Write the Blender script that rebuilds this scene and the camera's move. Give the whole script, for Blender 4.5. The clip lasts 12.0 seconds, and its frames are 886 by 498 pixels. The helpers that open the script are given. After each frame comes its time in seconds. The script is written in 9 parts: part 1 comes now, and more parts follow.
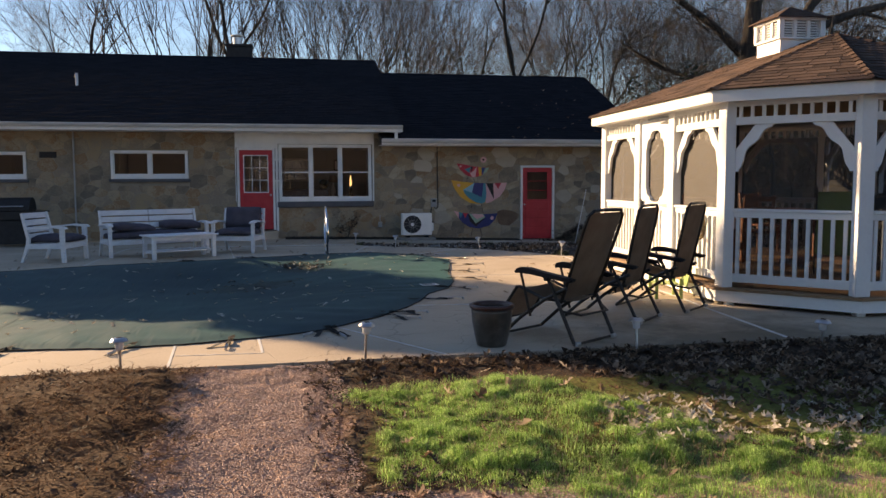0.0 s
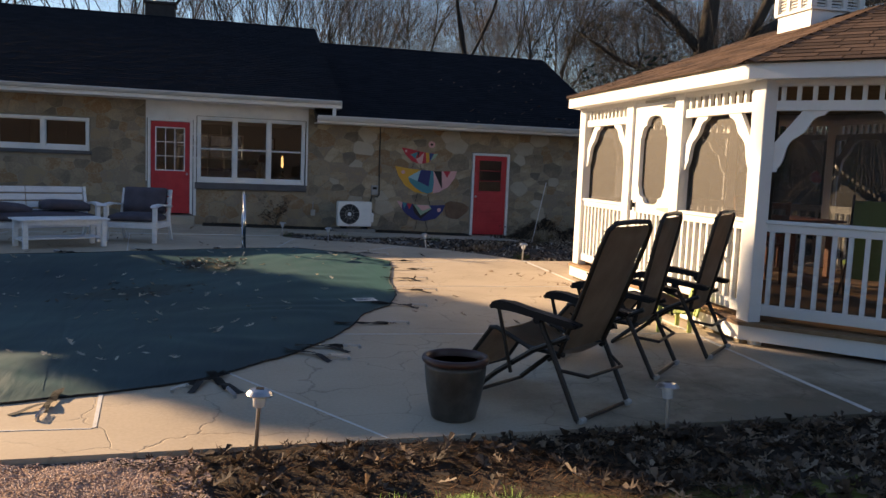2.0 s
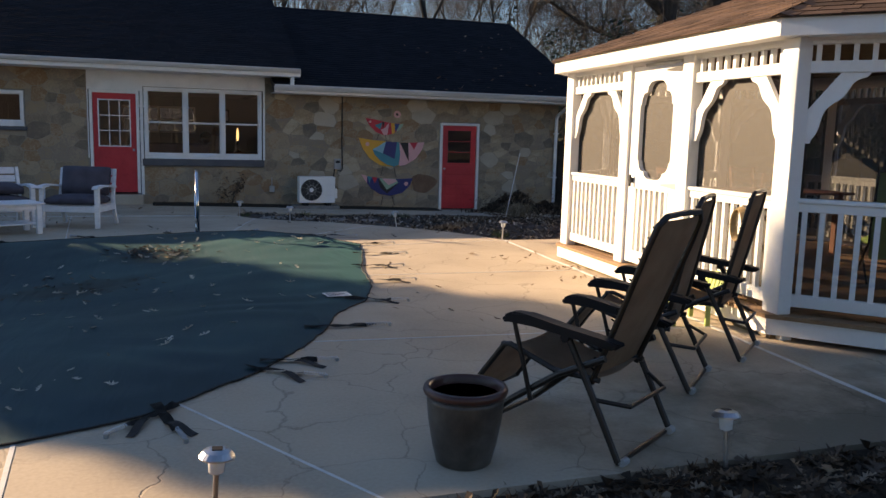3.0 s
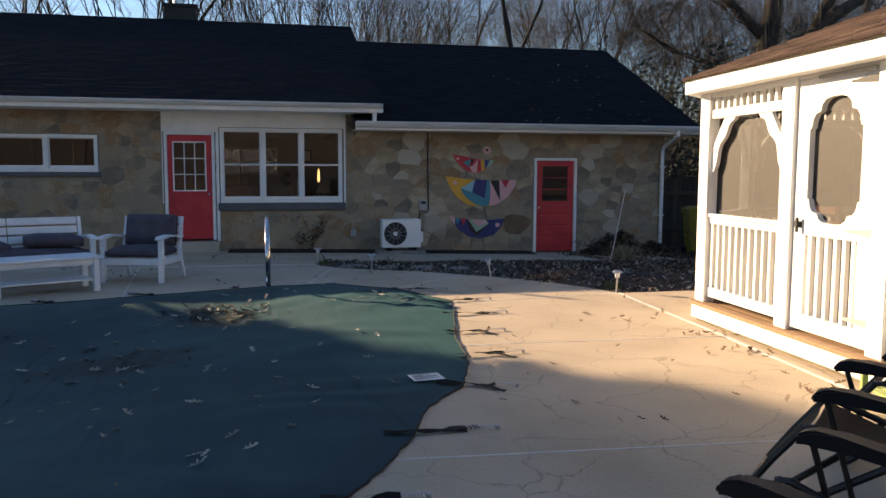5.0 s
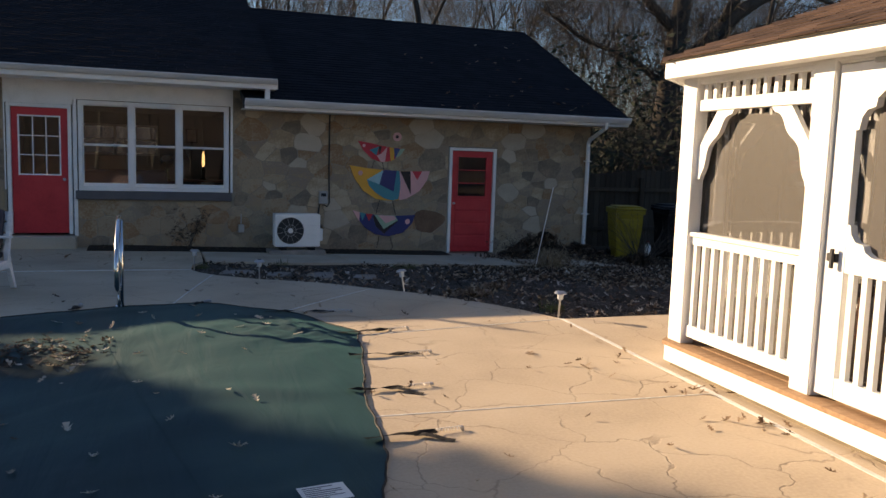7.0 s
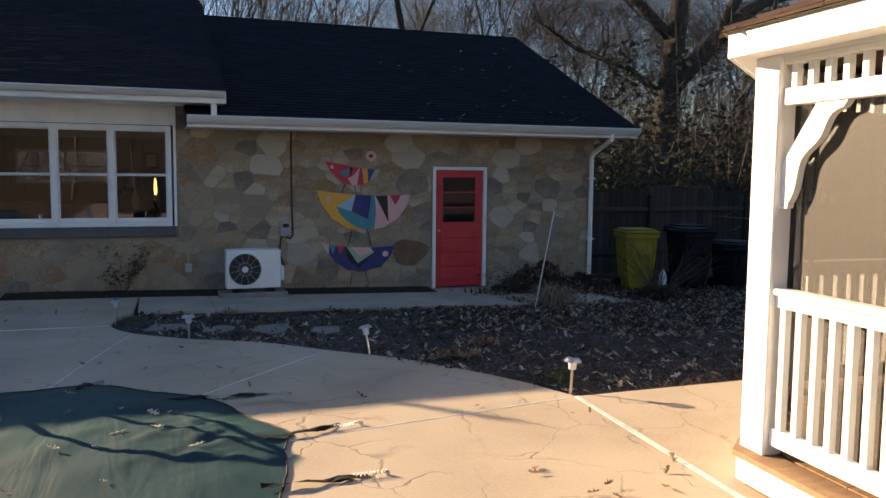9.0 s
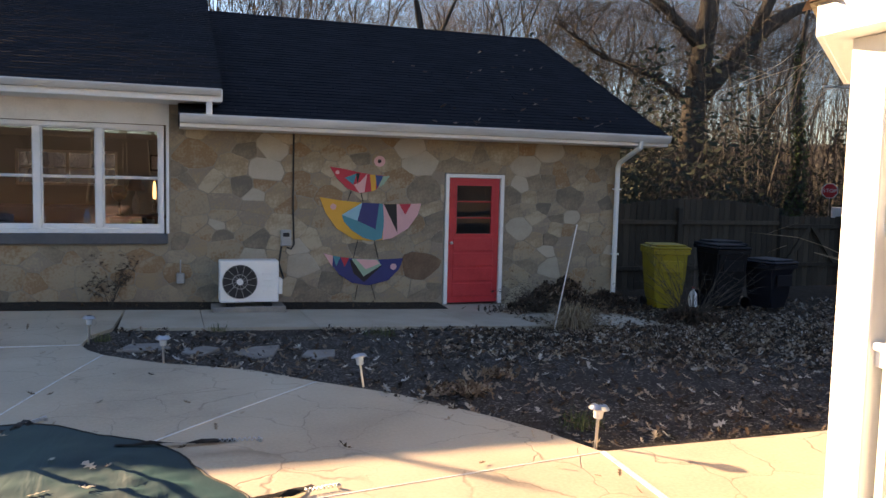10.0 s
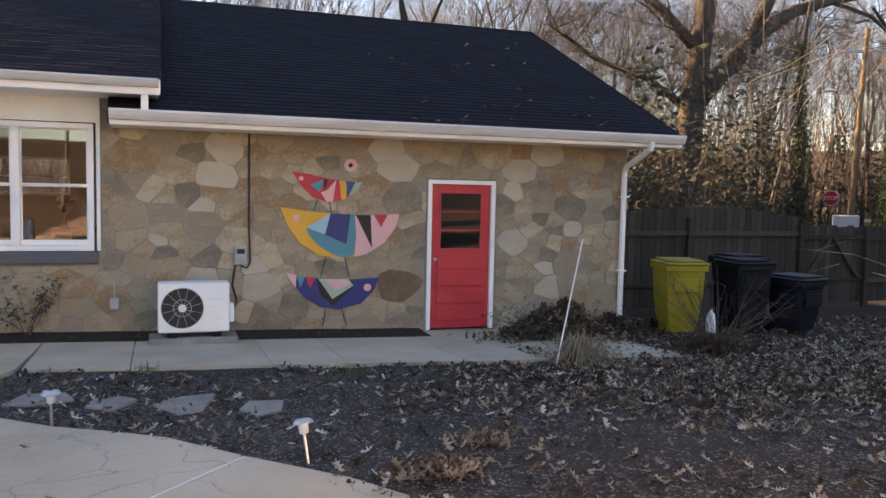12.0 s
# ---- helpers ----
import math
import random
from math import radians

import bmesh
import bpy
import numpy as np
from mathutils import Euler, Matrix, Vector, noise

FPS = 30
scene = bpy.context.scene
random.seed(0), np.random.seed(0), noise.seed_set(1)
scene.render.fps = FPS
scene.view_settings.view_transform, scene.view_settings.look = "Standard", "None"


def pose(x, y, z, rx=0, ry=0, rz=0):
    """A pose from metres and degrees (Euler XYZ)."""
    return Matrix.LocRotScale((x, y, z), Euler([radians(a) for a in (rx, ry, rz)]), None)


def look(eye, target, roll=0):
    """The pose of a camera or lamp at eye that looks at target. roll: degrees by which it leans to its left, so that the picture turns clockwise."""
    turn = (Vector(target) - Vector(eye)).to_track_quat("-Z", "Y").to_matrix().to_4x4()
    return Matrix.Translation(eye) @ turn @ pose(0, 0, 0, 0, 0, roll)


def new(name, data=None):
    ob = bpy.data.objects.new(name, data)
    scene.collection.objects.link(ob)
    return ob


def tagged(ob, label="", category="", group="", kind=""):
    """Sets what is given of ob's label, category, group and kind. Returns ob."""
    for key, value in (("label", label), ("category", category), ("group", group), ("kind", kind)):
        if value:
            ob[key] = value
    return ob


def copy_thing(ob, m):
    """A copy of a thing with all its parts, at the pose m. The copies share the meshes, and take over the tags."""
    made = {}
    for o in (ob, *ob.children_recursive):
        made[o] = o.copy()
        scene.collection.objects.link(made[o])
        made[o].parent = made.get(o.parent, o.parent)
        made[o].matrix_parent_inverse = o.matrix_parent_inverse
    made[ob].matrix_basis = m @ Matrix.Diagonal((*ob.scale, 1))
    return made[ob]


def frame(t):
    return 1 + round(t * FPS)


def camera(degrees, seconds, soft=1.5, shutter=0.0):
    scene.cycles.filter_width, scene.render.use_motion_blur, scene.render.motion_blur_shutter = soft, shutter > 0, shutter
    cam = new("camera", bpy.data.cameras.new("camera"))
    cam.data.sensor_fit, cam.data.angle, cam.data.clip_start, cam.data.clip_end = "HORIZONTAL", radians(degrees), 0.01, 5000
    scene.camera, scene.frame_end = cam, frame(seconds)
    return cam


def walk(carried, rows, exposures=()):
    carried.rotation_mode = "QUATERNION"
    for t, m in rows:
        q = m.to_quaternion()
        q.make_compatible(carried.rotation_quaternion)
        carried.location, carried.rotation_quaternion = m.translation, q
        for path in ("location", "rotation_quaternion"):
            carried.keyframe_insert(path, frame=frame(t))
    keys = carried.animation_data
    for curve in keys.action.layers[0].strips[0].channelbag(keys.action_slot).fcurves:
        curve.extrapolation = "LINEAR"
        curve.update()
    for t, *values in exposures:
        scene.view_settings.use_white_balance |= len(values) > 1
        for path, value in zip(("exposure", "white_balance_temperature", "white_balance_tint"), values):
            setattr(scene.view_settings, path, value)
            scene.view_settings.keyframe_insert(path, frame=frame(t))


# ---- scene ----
cam = camera(57.4, 12.0)
PATH = [
    (0, (-0.738, -0.571, 1.457), (-0.346, 1.383, 1.282), -0.2),
    (0.5, (-0.634, 0.042, 1.471), (-0.231, 1.992, 1.288), 0.7),
    (1, (-0.517, 0.628, 1.473), (-0.091, 2.572, 1.278), 1.2),
    (1.5, (-0.351, 1.222, 1.488), (0.109, 3.161, 1.31), 2.0),
    (2, (-0.293, 1.778, 1.461), (0.245, 3.693, 1.255), 2.3),
    (2.5, (-0.243, 2.285, 1.46), (0.403, 4.156, 1.173), 1.8),
    (3, (-0.219, 2.802, 1.508), (0.413, 4.679, 1.229), 1.5),
    (3.2, (-0.222, 2.997, 1.511), (0.407, 4.879, 1.26), 0.9),
    (4.8, (0.012, 4.251, 1.525), (0.461, 6.191, 1.337), 0.6),
    (5, (0.069, 4.412, 1.522), (0.502, 6.355, 1.328), 0.2),
    (5.5, (0.199, 4.881, 1.542), (0.602, 6.83, 1.342), 0.4),
    (6, (0.246, 5.377, 1.526), (0.671, 7.32, 1.324), 0.3),
    (6.5, (0.292, 5.892, 1.53), (0.83, 7.805, 1.304), -0.1),
    (7, (0.454, 6.414, 1.63), (1.124, 8.284, 1.401), 1.9),
    (7.2, (0.503, 6.592, 1.623), (1.202, 8.452, 1.395), 2.3),
    (8.8, (1.279, 8.239, 1.669), (1.977, 10.104, 1.482), 0.6),
    (9, (1.387, 8.404, 1.675), (2.066, 10.277, 1.49), 0.5),
    (9.5, (1.657, 8.845, 1.683), (2.293, 10.731, 1.496), 1.3),
    (10, (1.823, 9.307, 1.684), (2.457, 11.197, 1.516), 1.4),
    (10.5, (2.015, 9.719, 1.681), (2.619, 11.622, 1.579), 2.2),
    (11, (2.167, 10.169, 1.672), (2.773, 12.072, 1.566), 2.4),
    (11.5, (2.292, 10.58, 1.68), (2.945, 12.465, 1.544), 0.8),
    (12, (2.479, 10.907, 1.662), (3.135, 12.79, 1.516), 1.2),
]
EXPOSURES = [(0.0, 1.28, 8100, 21), (2.0, 1.2, 8000, 20), (2.5, 1.22, 7900, 20), (3.0, 1.36, 7700, 19), (5.0, 1.38, 7600, 18), (5.5, 1.42, 7600, 18), (6.5, 1.24, 7500, 18), (7.0, 1.15, 7500, 18), (9.0, 1.48, 7600, 18), (10.0, 2.25, 8600, 22), (11.0, 2.75, 9900, 26), (12.0, 3.05, 10500, 28)]
walk(cam, [(t, look(eye, target, roll)) for t, eye, target, roll in PATH], EXPOSURES)

# ---- world and sun ----
SUN_ELEVATION, SUN_TURN = 17.0, -43.8
sky_world = bpy.data.worlds.new("winter_sky")
scene.world = sky_world
sky_world.use_nodes = True
wn = sky_world.node_tree
sky = wn.nodes.new("ShaderNodeTexSky")
sky.sky_type = "NISHITA"
sky.sun_disc = False
sky.sun_elevation = radians(SUN_ELEVATION)
sky.sun_rotation = radians(SUN_TURN % 360)
sky.air_density, sky.dust_density, sky.ozone_density = 1.0, 0.05, 4.5
wn.links.new(sky.outputs["Color"], wn.nodes["Background"].inputs["Color"])
wn.nodes["Background"].inputs["Strength"].default_value = 0.074

sun = new("sun", bpy.data.lights.new("sun", "SUN"))
sun.data.energy, sun.data.angle, sun.data.color = 5.0, radians(0.45), (1.0, 0.82, 0.57)
se, st = radians(SUN_ELEVATION), radians(SUN_TURN)
SUN_WAY = Vector((math.sin(st) * math.cos(se), math.cos(st) * math.cos(se), math.sin(se)))
sun.matrix_world = look(SUN_WAY * 60, (0, 0, 0))


# ---- materials ----
def rgb(c):
    return (*c, 1.0)


def material(name, colors, rough=0.7, metal=0.0, scale=8.0, fine=60.0, bump=0.2, distance=0.01, spread=0.0,
             island=0.0, stretch=(1, 1, 1), spec=0.4, coords="Object"):
    """A surface whose colour wanders between the given ones at two scales; spread varies it from piece to piece."""
    m = bpy.data.materials.new(name)
    m.use_nodes = True
    n, l = m.node_tree.nodes, m.node_tree.links
    b = n["Principled BSDF"]
    tc = n.new("ShaderNodeTexCoord")
    mp = n.new("ShaderNodeMapping")
    mp.inputs["Scale"].default_value = stretch
    l.new(tc.outputs[coords], mp.inputs["Vector"])
    big = n.new("ShaderNodeTexNoise")
    big.inputs["Scale"].default_value, big.inputs["Detail"].default_value = scale, 5.0
    l.new(mp.outputs["Vector"], big.inputs["Vector"])
    small = n.new("ShaderNodeTexNoise")
    small.inputs["Scale"].default_value, small.inputs["Detail"].default_value = fine, 3.0
    l.new(mp.outputs["Vector"], small.inputs["Vector"])
    mix = n.new("ShaderNodeMath")
    mix.operation = "MULTIPLY_ADD"
    l.new(small.outputs["Fac"], mix.inputs[0])
    mix.inputs[1].default_value = 0.45
    half = n.new("ShaderNodeMath")
    half.operation = "MULTIPLY_ADD"
    l.new(big.outputs["Fac"], half.inputs[0])
    half.inputs[1].default_value, half.inputs[2].default_value = 1.1, -0.28
    l.new(half.outputs[0], mix.inputs[2])
    value = mix.outputs[0]
    if spread or island:
        if spread:
            info = n.new("ShaderNodeObjectInfo")
            chance = info.outputs["Random"]
        else:
            info = n.new("ShaderNodeNewGeometry")
            chance = info.outputs["Random Per Island"]
        vary = n.new("ShaderNodeMath")
        vary.operation = "MULTIPLY_ADD"
        l.new(chance, vary.inputs[0])
        amount = spread or island
        vary.inputs[1].default_value = amount
        sub = n.new("ShaderNodeMath")
        sub.operation = "MULTIPLY_ADD"
        l.new(value, sub.inputs[0])
        sub.inputs[1].default_value, sub.inputs[2].default_value = 1.0 - 0.75 * amount, -0.12 * amount
        l.new(sub.outputs[0], vary.inputs[2])
        value = vary.outputs[0]
    ramp = n.new("ShaderNodeValToRGB")
    e = ramp.color_ramp.elements
    e[0].position, e[1].position = 0.12, 0.88
    e[0].color, e[1].color = rgb(colors[0]), rgb(colors[-1])
    for i, c in enumerate(colors[1:-1]):
        k = e.new(0.12 + 0.76 * (i + 1) / (len(colors) - 1))
        k.color = rgb(c)
    l.new(value, ramp.inputs["Fac"])
    l.new(ramp.outputs["Color"], b.inputs["Base Color"])
    b.inputs["Roughness"].default_value, b.inputs["Metallic"].default_value = rough, metal
    b.inputs["Specular IOR Level"].default_value = spec
    if bump:
        bp = n.new("ShaderNodeBump")
        bp.inputs["Strength"].default_value, bp.inputs["Distance"].default_value = bump, distance
        l.new(mix.outputs[0], bp.inputs["Height"])
        l.new(bp.outputs["Normal"], b.inputs["Normal"])
    return m


def glowing(name, color, strength):
    m = bpy.data.materials.new(name)
    m.use_nodes = True
    b = m.node_tree.nodes["Principled BSDF"]
    b.inputs["Base Color"].default_value = rgb(color)
    b.inputs["Emission Color"].default_value, b.inputs["Emission Strength"].default_value = rgb(color), strength
    return m


def clear_glass(name, tint=(0.9, 0.93, 0.95), rough=0.0):
    m = bpy.data.materials.new(name)
    m.use_nodes = True
    n, l = m.node_tree.nodes, m.node_tree.links
    n.remove(n["Principled BSDF"])
    thin = n.new("ShaderNodeBsdfTransparent")
    thin.inputs["Color"].default_value = rgb(tint)
    gloss = n.new("ShaderNodeBsdfGlossy")
    gloss.inputs["Roughness"].default_value = rough
    fr = n.new("ShaderNodeFresnel")
    fr.inputs["IOR"].default_value = 1.6
    mx = n.new("ShaderNodeMixShader")
    up = n.new("ShaderNodeMath")
    up.operation = "MULTIPLY_ADD"
    l.new(fr.outputs[0], up.inputs[0])
    up.inputs[1].default_value, up.inputs[2].default_value = 1.3, 0.03
    l.new(up.outputs[0], mx.inputs[0])
    l.new(thin.outputs[0], mx.inputs[1])
    l.new(gloss.outputs[0], mx.inputs[2])
    l.new(mx.outputs[0], n["Material Output"].inputs["Surface"])
    return m


def screen_mesh(name, color, cover):
    """Fly screen: a fine weave, more than half open."""
    m = bpy.data.materials.new(name)
    m.use_nodes = True
    n, l = m.node_tree.nodes, m.node_tree.links
    b = n["Principled BSDF"]
    b.inputs["Base Color"].default_value = rgb(color)
    b.inputs["Roughness"].default_value = 0.6
    thin = n.new("ShaderNodeBsdfTransparent")
    mx = n.new("ShaderNodeMixShader")
    mx.inputs[0].default_value = cover
    l.new(thin.outputs[0], mx.inputs[1])
    l.new(b.outputs[0], mx.inputs[2])
    l.new(mx.outputs[0], n["Material Output"].inputs["Surface"])
    return m


WHITE = material("white_paint", [(0.66, 0.66, 0.64), (0.80, 0.80, 0.78), (0.84, 0.84, 0.82)], 0.5, scale=3, fine=40, bump=0.08)
WHITE_WOOD = material("white_stained_wood", [(0.55, 0.57, 0.60), (0.74, 0.76, 0.78), (0.80, 0.81, 0.83)], 0.55, scale=6, fine=50, stretch=(1, 1, 6), bump=0.12)
VINYL = material("white_vinyl", [(0.74, 0.74, 0.72), (0.82, 0.82, 0.80), (0.86, 0.86, 0.84)], 0.42, scale=2, fine=30, bump=0.03)
GUTTER = material("weathered_white_metal", [(0.42, 0.41, 0.39), (0.58, 0.57, 0.54), (0.66, 0.65, 0.62)], 0.5, scale=3, fine=30, stretch=(0.4, 3, 3), bump=0.04)
RED = material("red_door_paint", [(0.42, 0.022, 0.03), (0.55, 0.035, 0.045), (0.60, 0.05, 0.055)], 0.42, scale=3, fine=30, bump=0.06)
CONCRETE = material("stamped_concrete", [(0.34, 0.272, 0.20), (0.475, 0.388, 0.29), (0.56, 0.47, 0.36)], 0.85, scale=0.9, fine=45, bump=0.25, distance=0.006)
WALK = material("walk_concrete", [(0.33, 0.28, 0.215), (0.45, 0.39, 0.31), (0.53, 0.465, 0.375)], 0.88, scale=1.6, fine=50, bump=0.2, distance=0.005, spread=0.15)
JOINT = material("joint_filler", [(0.42, 0.40, 0.37), (0.66, 0.65, 0.62), (0.74, 0.73, 0.70)], 0.7, scale=5, fine=50, bump=0.1)
MORTAR = material("mortar", [(0.210, 0.176, 0.133), (0.281, 0.238, 0.181), (0.336, 0.290, 0.225)], 0.95, scale=4, fine=70, bump=0.4)
STONE = material("wall_stone", [(0.166, 0.138, 0.109), (0.253, 0.203, 0.146), (0.344, 0.276, 0.192), (0.269, 0.161, 0.086), (0.376, 0.302, 0.207), (0.258, 0.213, 0.166), (0.323, 0.244, 0.156), (0.452, 0.370, 0.262)],
                 0.9, scale=3.5, fine=28, bump=0.35, distance=0.012, spread=0.76)
STONE_PALE = material("pale_wall_stone", [(0.345, 0.292, 0.222), (0.435, 0.378, 0.298), (0.50, 0.442, 0.358)], 0.9, scale=4, fine=40, bump=0.35, distance=0.012, spread=0.3)
STONE_RUSSET = material("russet_wall_stone", [(0.10, 0.062, 0.042), (0.17, 0.105, 0.068), (0.24, 0.15, 0.095)], 0.9, scale=5, fine=40, bump=0.35, distance=0.012)
STONE_FAR = material("wall_stone_joined", [(0.166, 0.138, 0.109), (0.253, 0.203, 0.146), (0.344, 0.276, 0.192), (0.269, 0.161, 0.086), (0.376, 0.302, 0.207), (0.258, 0.213, 0.166), (0.323, 0.244, 0.156)],
                     0.9, scale=3.5, fine=28, bump=0.35, distance=0.012, island=0.76)
SHINGLE = material("charcoal_shingle", [(0.006, 0.007, 0.010), (0.010, 0.011, 0.015), (0.015, 0.016, 0.021)], 0.9, scale=2.2, fine=90, bump=0.5, distance=0.006, island=0.4, spec=0.1)
SHINGLE_SINGLE = material("charcoal_shingle_piece", [(0.006, 0.007, 0.010), (0.010, 0.011, 0.015), (0.015, 0.016, 0.021)], 0.9, scale=2.2, fine=90, bump=0.5, distance=0.006, spread=0.4, spec=0.1)
BROWN_SHINGLE = material("brown_shingle", [(0.032, 0.020, 0.015), (0.075, 0.046, 0.034), (0.13, 0.082, 0.06)], 0.92, scale=5, fine=90, bump=0.6, distance=0.008, spread=0.55, spec=0.2)
BROWN_SHINGLE_FAR = material("brown_shingle_joined", [(0.032, 0.020, 0.015), (0.075, 0.046, 0.034), (0.13, 0.082, 0.06)], 0.92, scale=5, fine=90, bump=0.6, distance=0.008, island=0.55, spec=0.2)
GREY_SILL = material("slate_paint", [(0.07, 0.075, 0.085), (0.11, 0.115, 0.125)], 0.6, scale=5, bump=0.1)
DARK = material("dark_paint", [(0.012, 0.012, 0.013), (0.03, 0.03, 0.032)], 0.6, scale=8, bump=0.1)
BLACK_PLASTIC = material("black_plastic", [(0.004, 0.004, 0.005), (0.009, 0.009, 0.012)], 0.6, scale=6, bump=0.06, spec=0.25)
BLUE_PLASTIC = material("navy_plastic", [(0.003, 0.004, 0.008), (0.006, 0.007, 0.014)], 0.5, scale=6, bump=0.06)
YELLOW_PLASTIC = material("yellow_plastic", [(0.19, 0.14, 0.008), (0.28, 0.21, 0.013), (0.33, 0.26, 0.028)], 0.45, scale=4, bump=0.08)
CHROME = material("polished_steel", [(0.62, 0.62, 0.62), (0.72, 0.72, 0.73)], 0.12, metal=1.0, scale=4, bump=0.01)
STEEL = material("brushed_steel", [(0.45, 0.45, 0.46), (0.60, 0.60, 0.61)], 0.3, metal=1.0, scale=8, bump=0.05)
GREY_METAL = material("grey_painted_metal", [(0.30, 0.30, 0.29), (0.42, 0.42, 0.40)], 0.55, scale=6, bump=0.06)
LAMP_LENS = material("lamp_lens", [(0.62, 0.64, 0.66), (0.78, 0.80, 0.82)], 0.15, scale=20, bump=0.1)
WEB = material("black_webbing", [(0.012, 0.010, 0.009), (0.04, 0.034, 0.03)], 0.85, scale=30, fine=200, bump=0.3)
CUSHION = material("charcoal_fabric", [(0.045, 0.042, 0.055), (0.075, 0.07, 0.09), (0.10, 0.095, 0.115)], 0.95, scale=5, fine=260, bump=0.3, distance=0.003)
SLING = material("tan_sling_mesh", [(0.20, 0.13, 0.082), (0.30, 0.20, 0.13), (0.38, 0.265, 0.175)], 0.9, scale=5, fine=300, bump=0.35, distance=0.002)
TUBE_DARK = material("dark_bronze_tube", [(0.018, 0.014, 0.012), (0.04, 0.033, 0.028)], 0.38, metal=0.4, scale=9, bump=0.03)
POT = material("glazed_pot", [(0.025, 0.021, 0.018), (0.07, 0.062, 0.053), (0.13, 0.12, 0.105)], 0.35, scale=5, fine=24, bump=0.15, distance=0.01)
POT_RIM = material("pot_rim_glaze", [(0.045, 0.018, 0.014), (0.10, 0.045, 0.035)], 0.3, scale=8, bump=0.05)
SOIL = material("dark_soil", [(0.012, 0.009, 0.007), (0.035, 0.026, 0.019)], 0.98, scale=25, fine=120, bump=0.6, distance=0.02)
DECKBOARD = material("orange_deck_board", [(0.20, 0.115, 0.062), (0.30, 0.185, 0.105), (0.36, 0.235, 0.145)], 0.8, scale=3, fine=40, stretch=(1, 8, 8), bump=0.2)
TIMBER = material("weathered_timber", [(0.075, 0.058, 0.04), (0.16, 0.13, 0.09), (0.24, 0.20, 0.14)], 0.92, scale=4, fine=50, stretch=(6, 1, 6), bump=0.4)
FENCE = material("old_fence_board", [(0.026, 0.021, 0.015), (0.052, 0.042, 0.031), (0.085, 0.069, 0.051)], 0.93, scale=3, fine=45, stretch=(6, 6, 1), bump=0.35, spread=0.5)
BARK = material("oak_bark", [(0.026, 0.022, 0.018), (0.064, 0.054, 0.045), (0.108, 0.093, 0.078)], 0.95, scale=4, fine=28, stretch=(3, 3, 0.6), bump=0.8, distance=0.04)
BARK_WOODS = material("woods_bark", [(0.018, 0.017, 0.016), (0.038, 0.035, 0.033), (0.066, 0.061, 0.057)], 0.95, scale=4, fine=20, bump=0.3, spread=0.5)
TWIG = material("twig_bark", [(0.034, 0.030, 0.027), (0.070, 0.062, 0.056), (0.120, 0.108, 0.097)], 0.95, scale=2, fine=20, bump=0.0, spread=0.5)
LEAF_DRY = material("dry_oak_leaf", [(0.07, 0.042, 0.026), (0.17, 0.11, 0.07), (0.30, 0.215, 0.15), (0.46, 0.37, 0.28)], 0.85, scale=4, fine=40, bump=0.15, island=0.9)
LEAF_DARK = material("rotting_leaf", [(0.026, 0.018, 0.012), (0.07, 0.047, 0.033), (0.14, 0.10, 0.073)], 0.75, scale=4, fine=40, bump=0.15, island=0.9)
# leaf colour darkened to stand in for the deep shade over the bed
LEAF_BED_SHADED = material("shade_darkened_leaf", [(0.016, 0.011, 0.007), (0.040, 0.026, 0.018), (0.075, 0.051, 0.036)], 0.8, scale=4, fine=40, bump=0.15, island=0.9)
WEED = material("dull_weeds", [(0.03, 0.045, 0.012), (0.07, 0.095, 0.028), (0.12, 0.14, 0.05)], 0.75, scale=3, bump=0.0, island=0.7)
GRASS = material("winter_grass", [(0.11, 0.22, 0.045), (0.28, 0.47, 0.125), (0.54, 0.70, 0.29)], 0.7, scale=1.2, fine=20, bump=0.0, island=0.75)
LEAF_PALE = material("bleached_and_sunlit_leaf", [(0.30, 0.25, 0.19), (0.48, 0.43, 0.36), (0.64, 0.60, 0.53)], 0.8, scale=4, fine=40, bump=0.15, island=0.8)
STRAW = material("dry_straw", [(0.16, 0.12, 0.075), (0.30, 0.235, 0.155), (0.40, 0.32, 0.22)], 0.85, scale=3, bump=0.0, island=0.6)
NEEDLES = material("evergreen_leaves", [(0.006, 0.010, 0.005), (0.013, 0.021, 0.010), (0.024, 0.035, 0.017)], 0.75, scale=3, bump=0.0, island=0.6)
PEBBLE = material("pink_pebble", [(0.30, 0.18, 0.135), (0.49, 0.325, 0.25), (0.62, 0.45, 0.36)], 0.85, scale=6, bump=0.1, island=0.85)
PINE_STRAW = material("brown_straw", [(0.05, 0.022, 0.010), (0.14, 0.07, 0.035), (0.30, 0.175, 0.095)], 0.9, scale=3, bump=0.0, island=0.7)
PEBBLE_GREY = material("grey_pebble", [(0.024, 0.021, 0.019), (0.066, 0.058, 0.052), (0.17, 0.152, 0.136)], 0.85, scale=6, bump=0.1, island=0.85)
IVY = material("ivy_leaves", [(0.014, 0.030, 0.008), (0.035, 0.065, 0.016), (0.065, 0.10, 0.028)], 0.6, scale=3, bump=0.0, island=0.6)
SLATE = material("flagstone", [(0.15, 0.135, 0.12), (0.23, 0.21, 0.19), (0.30, 0.275, 0.25)], 0.85, scale=5, fine=50, bump=0.25)


